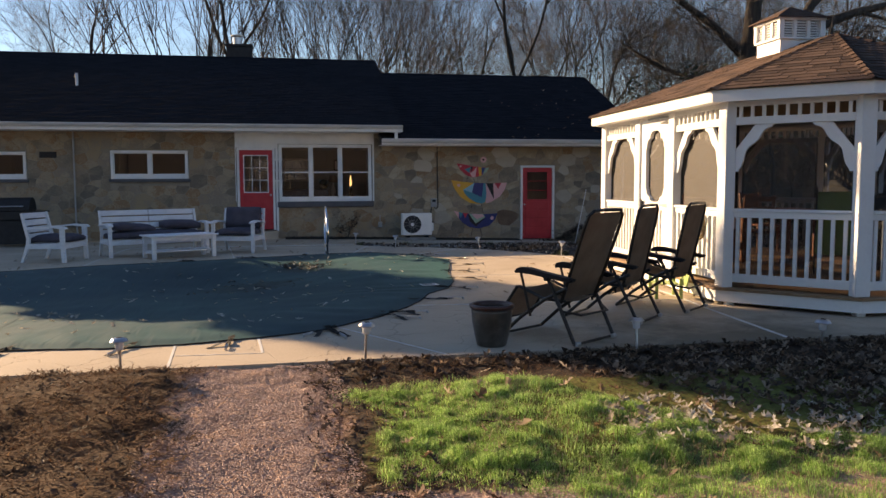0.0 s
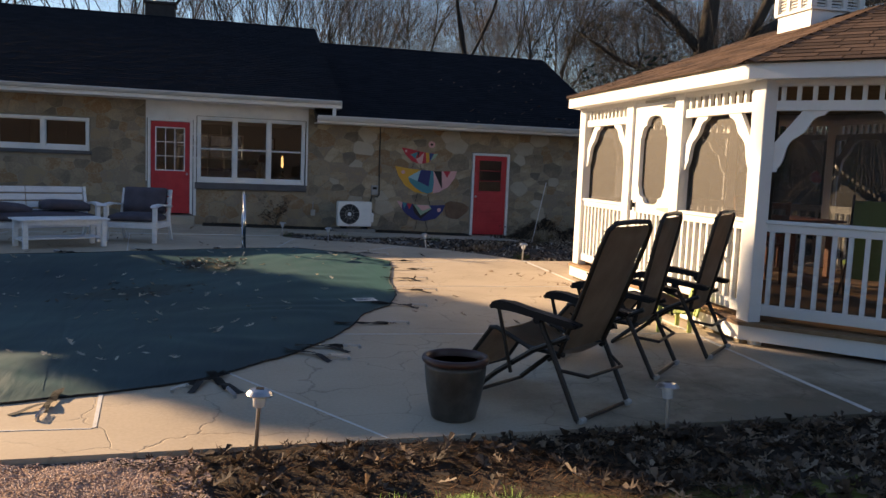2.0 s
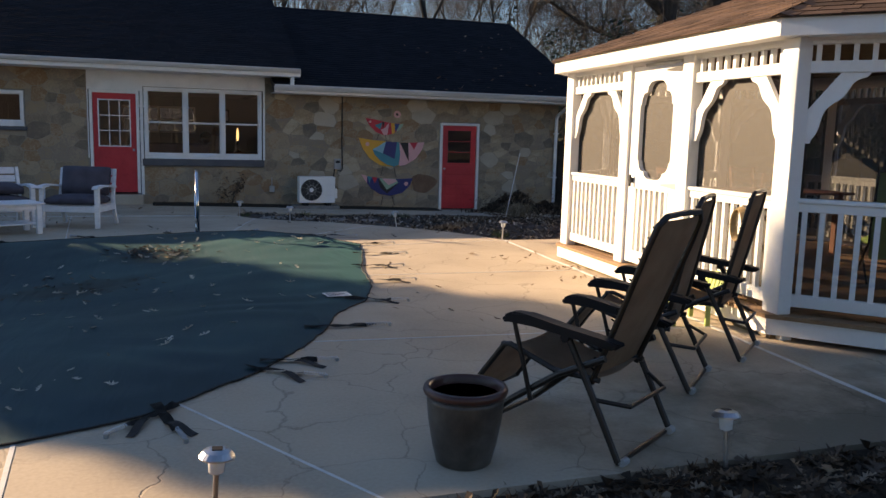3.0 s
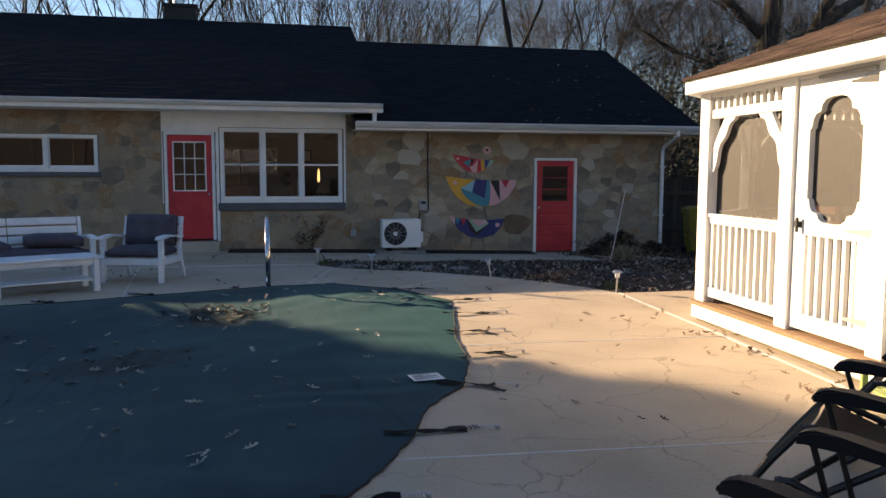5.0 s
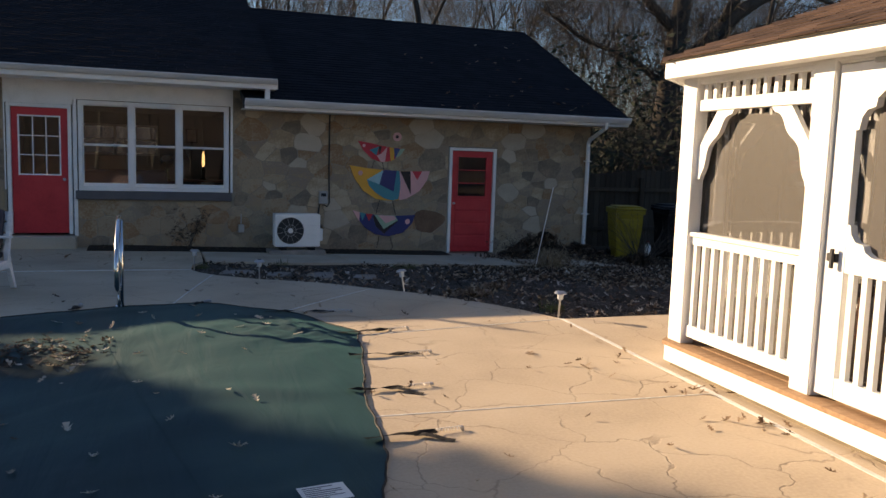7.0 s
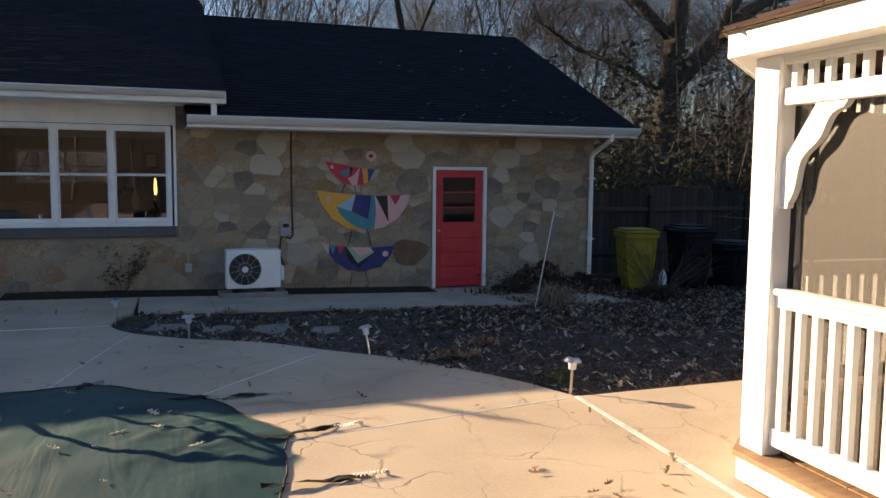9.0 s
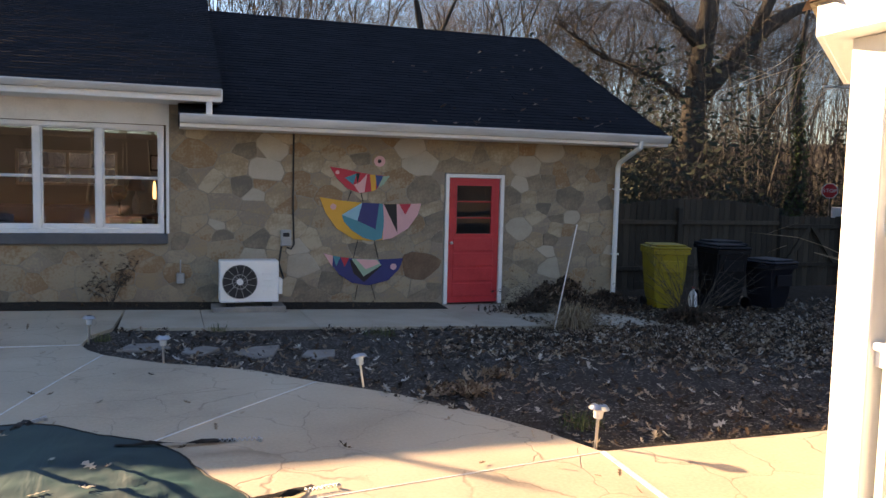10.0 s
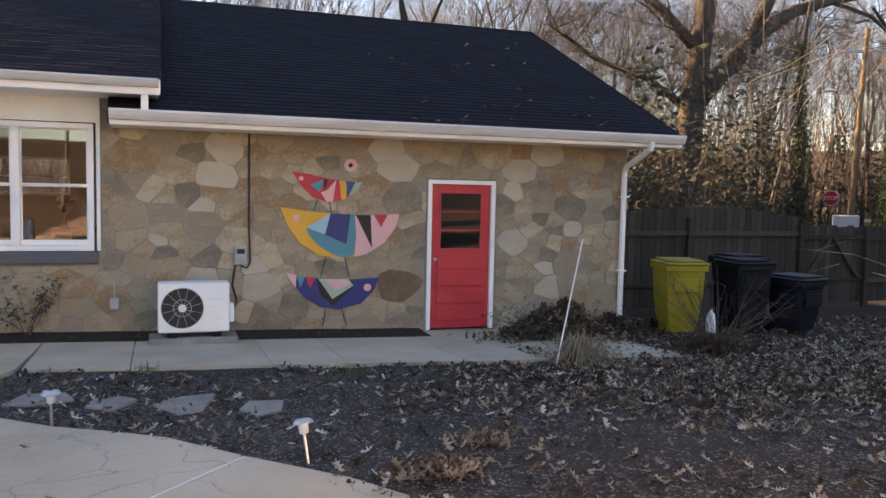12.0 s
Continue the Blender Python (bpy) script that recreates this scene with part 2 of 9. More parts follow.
def let_through(m, share):
    """Thin leaves and blades pass part of the light that falls on their far side."""
    n, l = m.node_tree.nodes, m.node_tree.links
    b = n["Principled BSDF"]
    glow = n.new("ShaderNodeBsdfTranslucent")
    l.new(b.inputs["Base Color"].links[0].from_socket, glow.inputs["Color"])
    mx = n.new("ShaderNodeMixShader")
    mx.inputs[0].default_value = share
    l.new(b.outputs[0], mx.inputs[1])
    l.new(glow.outputs[0], mx.inputs[2])
    l.new(mx.outputs[0], n["Material Output"].inputs["Surface"])


let_through(GRASS, 0.55)
let_through(STRAW, 0.35)
let_through(LEAF_PALE, 0.35)
let_through(PINE_STRAW, 0.5)
let_through(LEAF_DRY, 0.5)
let_through(LEAF_DARK, 0.2)
let_through(SLING, 0.4)
let_through(NEEDLES, 0.1)
GLASS = clear_glass("window_glass")
# one fly screen in two tones: paler for the sunlit side, darker for shaded
SCREEN_SUNLIT = screen_mesh("sunlit_side_screen", (0.098, 0.088, 0.077), 0.44)
SCREEN_SHADED = screen_mesh("shaded_side_screen", (0.045, 0.043, 0.04), 0.26)
ROOM_WALL = material("warm_wood_panelling", [(0.045, 0.026, 0.017), (0.09, 0.053, 0.034), (0.13, 0.078, 0.05)], 0.5, scale=2, fine=25, stretch=(6, 1, 1), bump=0.1)
ROOM_DARK = material("room_plaster", [(0.22, 0.20, 0.18), (0.30, 0.28, 0.25)], 0.9, scale=2, bump=0.05)
PLASTER_GREEN = material("grey_green_plaster", [(0.30, 0.33, 0.29), (0.40, 0.43, 0.38)], 0.9, scale=2, bump=0.05)
LAMP_GLOW = glowing("lamp_shade_glow", (1.0, 0.58, 0.22), 1.0)
BRASS = material("green_brass", [(0.10, 0.13, 0.03), (0.25, 0.27, 0.07)], 0.18, metal=1.0, scale=4, bump=0.02)
LIME = material("lime_plastic", [(0.30, 0.38, 0.10), (0.42, 0.50, 0.17)], 0.5, scale=5, bump=0.06)
GREEN_FABRIC = material("green_fabric", [(0.24, 0.37, 0.11), (0.34, 0.48, 0.16)], 0.9, scale=5, fine=200, bump=0.2)
REDWOOD = material("red_stained_wood", [(0.13, 0.045, 0.022), (0.24, 0.09, 0.045)], 0.55, scale=3, fine=30, stretch=(5, 1, 1), bump=0.15)
PAPER = material("paper", [(0.72, 0.71, 0.69), (0.82, 0.81, 0.79)], 0.8, scale=4, bump=0.05)
INK = material("grey_ink", [(0.16, 0.16, 0.17), (0.24, 0.24, 0.25)], 0.8, bump=0)
ROPE = material("coiled_rope", [(0.20, 0.14, 0.07), (0.33, 0.24, 0.13)], 0.9, scale=30, bump=0.3)


def cover_material():
    """Woven green pool cover: faded and dusty in patches, with damp dark stains in its hollows."""
    m = material("pool_cover_weave", [(0.004, 0.013, 0.022), (0.008, 0.029, 0.039), (0.032, 0.082, 0.086)], 0.6, scale=0.55, fine=420, bump=0.15, distance=0.002)
    n, l = m.node_tree.nodes, m.node_tree.links
    b = n["Principled BSDF"]
    b.inputs["Specular IOR Level"].default_value = 0.25
    b.inputs["Sheen Weight"].default_value, b.inputs["Sheen Roughness"].default_value = 0.07, 0.35
    b.inputs["Sheen Tint"].default_value = (0.22, 0.80, 0.80, 1)
    tc = n.new("ShaderNodeTexCoord")
    mp = n.new("ShaderNodeMapping")
    mp.inputs["Rotation"].default_value, mp.inputs["Scale"].default_value = (0, 0, 0.55), (5.0, 0.9, 1)
    l.new(tc.outputs["Object"], mp.inputs["Vector"])
    pull = n.new("ShaderNodeTexNoise")
    pull.inputs["Scale"].default_value, pull.inputs["Detail"].default_value, pull.inputs["Distortion"].default_value = 1.0, 3.0, 0.8
    l.new(mp.outputs["Vector"], pull.inputs["Vector"])
    crease = n.new("ShaderNodeBump")
    crease.inputs["Strength"].default_value, crease.inputs["Distance"].default_value = 0.35, 0.04
    l.new(pull.outputs["Fac"], crease.inputs["Height"])
    l.new(b.inputs["Normal"].links[0].from_socket, crease.inputs["Normal"])
    l.new(crease.outputs["Normal"], b.inputs["Normal"])
    return m


COVER = cover_material()


def silt(m, cx, cy, wide, deep, turn):
    """A long stain of damp silt with a feathered border."""
    n, l = m.node_tree.nodes, m.node_tree.links
    b = n["Principled BSDF"]
    geo = n.new("ShaderNodeNewGeometry")
    mp = n.new("ShaderNodeMapping")
    mp.vector_type = "TEXTURE"
    mp.inputs["Location"].default_value = (cx, cy, 0)
    mp.inputs["Rotation"].default_value = (0, 0, radians(turn))
    mp.inputs["Scale"].default_value = (wide, deep, 50)
    l.new(geo.outputs["Position"], mp.inputs["Vector"])
    far = n.new("ShaderNodeVectorMath")
    far.operation = "LENGTH"
    l.new(mp.outputs["Vector"], far.inputs[0])
    rag = n.new("ShaderNodeTexNoise")
    rag.inputs["Scale"].default_value, rag.inputs["Detail"].default_value = 5.0, 6
    l.new(geo.outputs["Position"], rag.inputs["Vector"])
    add = n.new("ShaderNodeMath")
    add.operation = "MULTIPLY_ADD"
    l.new(rag.outputs["Fac"], add.inputs[0])
    add.inputs[1].default_value = 1.3
    l.new(far.outputs["Value"], add.inputs[2])
    much = n.new("ShaderNodeMapRange")
    much.inputs[1].default_value, much.inputs[2].default_value = 1.75, 1.2
    much.inputs[3].default_value, much.inputs[4].default_value = 0.0, 0.92
    l.new(add.outputs[0], much.inputs[0])
    mx = n.new("ShaderNodeMix")
    mx.data_type = "RGBA"
    l.new(much.outputs[0], mx.inputs[0])
    l.new(b.inputs["Base Color"].links[0].from_socket, mx.inputs[6])
    mx.inputs[7].default_value = (0.010, 0.008, 0.007, 1)
    l.new(mx.outputs[2], b.inputs["Base Color"])


silt(COVER, -1.15, 11.72, 0.80, 0.42, 22)
silt(COVER, -0.40, 13.10, 0.50, 0.34, 0)


def stamp(m, scale, width, depth):
    """Press the irregular pattern of stamped concrete into a surface: thin wandering grooves holding dirt."""
    n, l = m.node_tree.nodes, m.node_tree.links
    b = n["Principled BSDF"]
    geo = n.new("ShaderNodeNewGeometry")
    wob = n.new("ShaderNodeTexNoise")
    wob.inputs["Scale"].default_value, wob.inputs["Detail"].default_value = 2.2, 5
    l.new(geo.outputs["Position"], wob.inputs["Vector"])
    mad = n.new("ShaderNodeVectorMath")
    mad.operation = "MULTIPLY_ADD"
    l.new(wob.outputs["Color"], mad.inputs[0])
    mad.inputs[1].default_value = (0.55, 0.55, 0)
    l.new(geo.outputs["Position"], mad.inputs[2])
    cells = n.new("ShaderNodeTexVoronoi")
    cells.feature = "DISTANCE_TO_EDGE"
    cells.inputs["Scale"].default_value = scale
    l.new(mad.outputs[0], cells.inputs["Vector"])
    edge = n.new("ShaderNodeMapRange")
    edge.inputs[1].default_value, edge.inputs[2].default_value = 0.0, width
    edge.inputs[3].default_value, edge.inputs[4].default_value = 1.0, 0.0
    l.new(cells.outputs["Distance"], edge.inputs[0])
    gaps = n.new("ShaderNodeTexNoise")
    gaps.inputs["Scale"].default_value, gaps.inputs["Detail"].default_value = 1.1, 4
    l.new(geo.outputs["Position"], gaps.inputs["Vector"])
    some = n.new("ShaderNodeMapRange")
    some.inputs[1].default_value, some.inputs[2].default_value = 0.36, 0.52
    l.new(gaps.outputs["Fac"], some.inputs[0])
    both = n.new("ShaderNodeMath")
    both.operation = "MULTIPLY"
    l.new(edge.outputs[0], both.inputs[0])
    l.new(some.outputs[0], both.inputs[1])
    soft = n.new("ShaderNodeMath")
    soft.operation = "MULTIPLY"
    l.new(both.outputs[0], soft.inputs[0])
    soft.inputs[1].default_value = depth
    old = b.inputs["Base Color"].links[0].from_socket
    mx = n.new("ShaderNodeMix")
    mx.data_type = "RGBA"
    l.new(soft.outputs[0], mx.inputs[0])
    l.new(old, mx.inputs[6])
    mx.inputs[7].default_value = (0.11, 0.08, 0.055, 1)
    l.new(mx.outputs[2], b.inputs["Base Color"])
    sink = n.new("ShaderNodeBump")
    sink.invert = True
    sink.inputs["Strength"].default_value, sink.inputs["Distance"].default_value = 0.5, 0.006
    l.new(both.outputs[0], sink.inputs["Height"])
    l.new(b.inputs["Normal"].links[0].from_socket, sink.inputs["Normal"])
    l.new(sink.outputs["Normal"], b.inputs["Normal"])


stamp(CONCRETE, 1.5, 0.012, 0.45)


def brown_patch(m, cx, cy, reach):
    """A darker brown-green tone spread over paving round a centre, with a ragged border."""
    n, l = m.node_tree.nodes, m.node_tree.links
    b = n["Principled BSDF"]
    geo = n.new("ShaderNodeNewGeometry")
    far = n.new("ShaderNodeVectorMath")
    far.operation = "DISTANCE"
    l.new(geo.outputs["Position"], far.inputs[0])
    far.inputs[1].default_value = (cx, cy, 0)
    rag = n.new("ShaderNodeTexNoise")
    rag.inputs["Scale"].default_value, rag.inputs["Detail"].default_value, rag.inputs["Roughness"].default_value = 1.7, 7, 0.65
    l.new(geo.outputs["Position"], rag.inputs["Vector"])
    add = n.new("ShaderNodeMath")
    add.operation = "MULTIPLY_ADD"
    l.new(rag.outputs["Fac"], add.inputs[0])
    add.inputs[1].default_value = 3.0
    l.new(far.outputs["Value"], add.inputs[2])
    patch_share = n.new("ShaderNodeMapRange")
    patch_share.inputs[1].default_value, patch_share.inputs[2].default_value = reach + 1.5, reach + 0.4
    patch_share.inputs[3].default_value, patch_share.inputs[4].default_value = 0.0, 0.72
    l.new(add.outputs[0], patch_share.inputs[0])
    mx = n.new("ShaderNodeMix")
    mx.data_type = "RGBA"
    l.new(patch_share.outputs[0], mx.inputs[0])
    l.new(b.inputs["Base Color"].links[0].from_socket, mx.inputs[6])
    mx.inputs[7].default_value = (0.085, 0.068, 0.040, 1)
    l.new(mx.outputs[2], b.inputs["Base Color"])


brown_patch(CONCRETE, 3.2, 5.5, 1.9)


def ground_material():
    """Soil with a pink gravel path, brown litter, turf and a grey gravel bed, parted by wandering borders."""
    m = bpy.data.materials.new("yard_ground")
    m.use_nodes = True
    n, l = m.node_tree.nodes, m.node_tree.links
    b = n["Principled BSDF"]
    b.inputs["Roughness"].default_value = 0.95
    b.inputs["Specular IOR Level"].default_value = 0.2
    geo = n.new("ShaderNodeNewGeometry")
    wob = n.new("ShaderNodeTexNoise")
    wob.inputs["Scale"].default_value, wob.inputs["Detail"].default_value = 1.8, 4
    l.new(geo.outputs["Position"], wob.inputs["Vector"])
    off = n.new("ShaderNodeVectorMath")
    off.operation = "MULTIPLY_ADD"
    l.new(wob.outputs["Color"], off.inputs[0])
    off.inputs[1].default_value, off.inputs[2].default_value = (0.7, 0.7, 0), (-0.35, -0.35, 0)
    add = n.new("ShaderNodeVectorMath")
    l.new(geo.outputs["Position"], add.inputs[0])
    l.new(off.outputs[0], add.inputs[1])
    sep = n.new("ShaderNodeSeparateXYZ")
    l.new(add.outputs[0], sep.inputs[0])

    def math_node(op, a, c, clamp=False):
        k = n.new("ShaderNodeMath")
        k.operation, k.use_clamp = op, clamp
        for i, v in enumerate((a, c)):
            if isinstance(v, (int, float)):
                k.inputs[i].default_value = v
            else:
                l.new(v, k.inputs[i])
        return k.outputs[0]

    def inside(x0, x1, y0, y1, soft=0.12):
        """1 inside the rectangle, 0 outside, with a soft border."""
        out = None
        for v, a, c in ((sep.outputs["X"], x0, x1), (sep.outputs["Y"], y0, y1)):
            lo = math_node("DIVIDE", math_node("SUBTRACT", v, a), soft, True)
            hi = math_node("DIVIDE", math_node("SUBTRACT", c, v), soft, True)
            both = math_node("MULTIPLY", lo, hi)
            out = both if out is None else math_node("MULTIPLY", out, both)
        return out

    def tones(colors, scale, detail=6):
        t = n.new("ShaderNodeTexNoise")
        t.inputs["Scale"].default_value, t.inputs["Detail"].default_value = scale, detail
        t.inputs["Roughness"].default_value = 0.7
        l.new(geo.outputs["Position"], t.inputs["Vector"])
        r = n.new("ShaderNodeValToRGB")
        e = r.color_ramp.elements
        e[0].position, e[1].position = 0.3, 0.72
        e[0].color, e[1].color = rgb(colors[0]), rgb(colors[-1])
        for i, c in enumerate(colors[1:-1]):
            e.new(0.3 + 0.42 * (i + 1) / (len(colors) - 1)).color = rgb(c)
        l.new(t.outputs["Fac"], r.inputs["Fac"])
        return r.outputs["Color"], t.outputs["Fac"]

    col, height = tones([(0.022, 0.016, 0.012), (0.05, 0.036, 0.026), (0.085, 0.062, 0.045)], 14)
    for mask, colors, scale in (
            (inside(-60, 70, 30, 400, 4), [(0.035, 0.028, 0.018), (0.075, 0.058, 0.038), (0.12, 0.095, 0.06)], 3),
            (inside(-1.55, 5.5, -2.6, 3.35, 0.2), [(0.18, 0.108, 0.082), (0.38, 0.25, 0.195), (0.55, 0.40, 0.325)], 60),
            (inside(-1.55, -0.35, -14, 5.85), [(0.18, 0.108, 0.082), (0.38, 0.25, 0.195), (0.55, 0.40, 0.325)], 60),
            (inside(-40, -1.45, -60, 5.8), [(0.035, 0.020, 0.011), (0.10, 0.058, 0.032), (0.18, 0.11, 0.06)], 30),
            (inside(-0.25, 3.4, 3.45, 5.0), [(0.09, 0.08, 0.028), (0.16, 0.17, 0.045), (0.23, 0.26, 0.07)], 22),
            (inside(0.5, 8.5, 13.5, 19.6), [(0.018, 0.014, 0.011), (0.046, 0.038, 0.032), (0.09, 0.077, 0.066)], 45)):
        c, h = tones(colors, scale)
        mx = n.new("ShaderNodeMix")
        mx.data_type = "RGBA"
        l.new(mask, mx.inputs[0])
        l.new(col, mx.inputs[6])
        l.new(c, mx.inputs[7])
        col = mx.outputs[2]
    l.new(col, b.inputs["Base Color"])
    bp = n.new("ShaderNodeBump")
    bp.inputs["Strength"].default_value, bp.inputs["Distance"].default_value = 0.5, 0.02
    grit = n.new("ShaderNodeTexNoise")
    grit.inputs["Scale"].default_value, grit.inputs["Detail"].default_value = 45, 4
    l.new(geo.outputs["Position"], grit.inputs["Vector"])
    l.new(grit.outputs["Fac"], bp.inputs["Height"])
    l.new(bp.outputs["Normal"], b.inputs["Normal"])
    return m


GROUND = ground_material()


# ---- shaping helpers ----
def part(name, bm, mat, parent=None, label="", smooth=False):
    """Link a bmesh as one mesh object under a thing."""
    me = bpy.data.meshes.new(name)
    bm.to_mesh(me)
    bm.free()
    me.materials.append(mat)
    if smooth:
        for p in me.polygons:
            p.use_smooth = True
    ob = new(name, me)
    ob.parent = parent
    if label:
        ob["label"] = label
    return ob


def thing(name, m, label, category, group="", kind=""):
    ob = new(name)
    ob.empty_display_size = 0.1
    ob.matrix_basis = m
    return tagged(ob, label, category, group, kind)


def box(bm, x0, x1, y0, y1, z0, z1, bevel=0.0, m=None):
    r = bmesh.ops.create_cube(bm, size=1.0)
    vs = r["verts"]
    for v in vs:
        v.co = Vector((x0 + (v.co.x + 0.5) * (x1 - x0), y0 + (v.co.y + 0.5) * (y1 - y0), z0 + (v.co.z + 0.5) * (z1 - z0)))
    if bevel:
        es = list({e for v in vs for e in v.link_edges})
        out = bmesh.ops.bevel(bm, geom=es, offset=bevel, segments=1, affect="EDGES", profile=0.5)
        vs = list({v for f in out["faces"] for v in f.verts} | {v for v in vs if v.is_valid})
    if m is not None:
        for v in vs:
            v.co = m @ v.co
    return vs


def rod(bm, p, q, r0, r1=None, n=8, caps=True):
    p, q = Vector(p), Vector(q)
    r1 = r0 if r1 is None else r1
    d = (q - p)
    if d.length < 1e-6:
        return
    turn = d.to_track_quat("Z", "Y").to_matrix()
    rings = []
    for c, r in ((p, r0), (q, r1)):
        rings.append([bm.verts.new(c + turn @ Vector((r * math.cos(2 * math.pi * i / n), r * math.sin(2 * math.pi * i / n), 0))) for i in range(n)])
    for i in range(n):
        j = (i + 1) % n
        bm.faces.new((rings[0][i], rings[0][j], rings[1][j], rings[1][i]))
    if caps:
        bm.faces.new(rings[0][::-1])
        bm.faces.new(rings[1])


def tube(bm, pts, r, n=8, closed=False):
    """A round bar bent along pts."""
    pts = [Vector(p) for p in pts]
    rings = []
    k = len(pts)
    for i, p in enumerate(pts):
        a = pts[i - 1] if (i > 0 or closed) else p
        c = pts[(i + 1) % k] if (i < k - 1 or closed) else p
        turn = (c - a).normalized().to_track_quat("Z", "Y").to_matrix()
        rr = r[i] if isinstance(r, (list, tuple)) else r
        rings.append([bm.verts.new(p + turn @ Vector((rr * math.cos(2 * math.pi * j / n), rr * math.sin(2 * math.pi * j / n), 0))) for j in range(n)])
    for i in range(k if closed else k - 1):
        A, B = rings[i], rings[(i + 1) % k]
        shift = min(range(n), key=lambda s: sum((A[j].co - B[(j + s) % n].co).length for j in range(0, n, 2)))
        for j in range(n):
            bm.faces.new((A[j], A[(j + 1) % n], B[(j + 1 + shift) % n], B[(j + shift) % n]))
    if not closed:
        bm.faces.new(rings[0][::-1])
        bm.faces.new(rings[-1])


def slab(bm, poly, z0, z1, to=None):
    """A prism over a 2D outline; to maps (u, v, w) into space."""
    to = to or (lambda u, v, w: Vector((u, v, w)))
    lo = [bm.verts.new(to(u, v, z0)) for u, v in poly]
    hi = [bm.verts.new(to(u, v, z1)) for u, v in poly]
    bm.faces.new(hi)
    bm.faces.new(lo[::-1])
    k = len(poly)
    for i in range(k):
        j = (i + 1) % k
        bm.faces.new((lo[i], lo[j], hi[j], hi[i]))
    return lo, hi


def lathe(bm, profile, n=24):
    """A turned body from (radius, height) pairs."""
    rings = []
    for r, z in profile:
        rings.append([bm.verts.new((r * math.cos(2 * math.pi * i / n), r * math.sin(2 * math.pi * i / n), z)) for i in range(n)])
    for A, B in zip(rings, rings[1:]):
        for i in range(n):
            j = (i + 1) % n
            bm.faces.new((A[i], A[j], B[j], B[i]))
    bm.faces.new(rings[0][::-1])
    bm.faces.new(rings[-1])


def fix(bm):
    bmesh.ops.recalc_face_normals(bm, faces=bm.faces)
    return bm


def bulk(name, verts, faces, mat, label, category, kind="stuff"):
    """Many small pieces as one object."""
    me = bpy.data.meshes.new(name)
    me.from_pydata(verts, [], faces)
    me.materials.append(mat)
    return tagged(new(name, me), label, category, "", kind)


def arc(cx, cy, r, a0, a1, n):
    return [(cx + r * math.cos(radians(a0 + (a1 - a0) * i / n)), cy + r * math.sin(radians(a0 + (a1 - a0) * i / n))) for i in range(n + 1)]


def ease(t):
    t = min(1.0, max(0.0, t))
    return t * t * (3 - 2 * t)


def level(x, y):
    """Height of the paving and beds: flat round the pool, falling gently towards the house and to the east."""
    return -ease((y - 14.5) / 7.5) * (0.14 + 0.026 * max(0.0, min(x, 14)))


# ---- ground ----
COVER_EDGE = [(-6.8, 6.95), (-5.0, 6.85), (-3.0, 6.78), (-1.9, 6.72), (-0.95, 6.92), (-0.33, 7.2), (0.29, 7.88), (0.68, 8.45), (1.12, 9.42), (1.42, 9.85),
              (1.6, 10.35), (1.70, 10.95), (1.79, 11.6), (1.98, 12.45), (2.06, 12.85), (2.13, 13.2), (2.19, 13.54), (2.0, 13.93), (1.75, 14.46), (1.38, 14.8), (0.98, 15.12), (0.55, 15.10), (0.0, 15.04), (-0.85, 14.74),
              (-1.9, 14.35), (-3.5, 13.88), (-5.1, 13.2), (-7.6, 12.3), (-9.2, 10.6), (-9.0, 8.3)]
POOL_MID = Vector((-2.9, 10.5))


def smooth_loop(pts, per):
    out = []
    k = len(pts)
    for i in range(k):
        p0, p1, p2, p3 = (Vector(pts[(i + d) % k]) for d in (-1, 0, 1, 2))
        for j in range(per):
            t = j / per
            out.append(0.5 * ((2 * p1) + (p2 - p0) * t + (2 * p0 - 5 * p1 + 4 * p2 - p3) * t * t + (3 * p1 - p0 - 3 * p2 + p3) * t ** 3))
    return out


def inside_loop(x, y, pts):
    hit = False
    for (ax, ay), (bx, by) in zip(pts, pts[1:] + pts[:1]):
        if (ay > y) != (by > y) and x < (bx - ax) * (y - ay) / (by - ay) + ax:
            hit = not hit
    return hit


COVER_LOOP = [p + (p - POOL_MID).normalized() * (0.035 * noise.noise((p.x * 2.2, p.y * 2.2, 4)) + 0.018 * noise.noise((p.x * 9, p.y * 9, 1))) for p in smooth_loop(COVER_EDGE, 14)]
POOL_LOOP = [(p.x + (POOL_MID - p).normalized().x * 0.34, p.y + (POOL_MID - p).normalized().y * 0.34) for p in (Vector(q) for q in COVER_EDGE)]


def soil(x, y):
    """Height of the open ground."""
    z = level(x, y) - 0.075
    if y < 5.9:
        z += 0.05 - 0.10 * ease((5.7 - y) / 3)
        z += 0.06 * ease((-1.25 - x) / 0.7) * ease((5.9 - y) / 0.5)
        z += 0.05 * ease((x + 0.2) / 0.8) * ease((5.4 - y) / 0.6) * ease((y - 3.2) / 0.6)
    if y > 13:
        z += 0.036
    far = max(0.0, math.hypot(x, y - 12) - 45)
    z += 0.035 * (noise.noise((x * 0.9, y * 0.9, 0)) * 0.6 + noise.noise((x * 3.1, y * 3.1, 5)) * 0.5) + 0.9 * noise.noise((x * 0.02, y * 0.02, 2)) * min(1.0, far / 40) + 11.0 * ease((far - 15) / 110)
    if 5.9 < y < 14.5 and -15 < x < 4.4:
        z = min(z, -0.07)
    if 13 < y < 21.6:
        z = min(z, level(x, y) - (0.03 if y > 18.8 and 1.0 < x < 8.5 else 0.012))
    if inside_loop(x, y, POOL_LOOP):
        z = -1.2
    return z


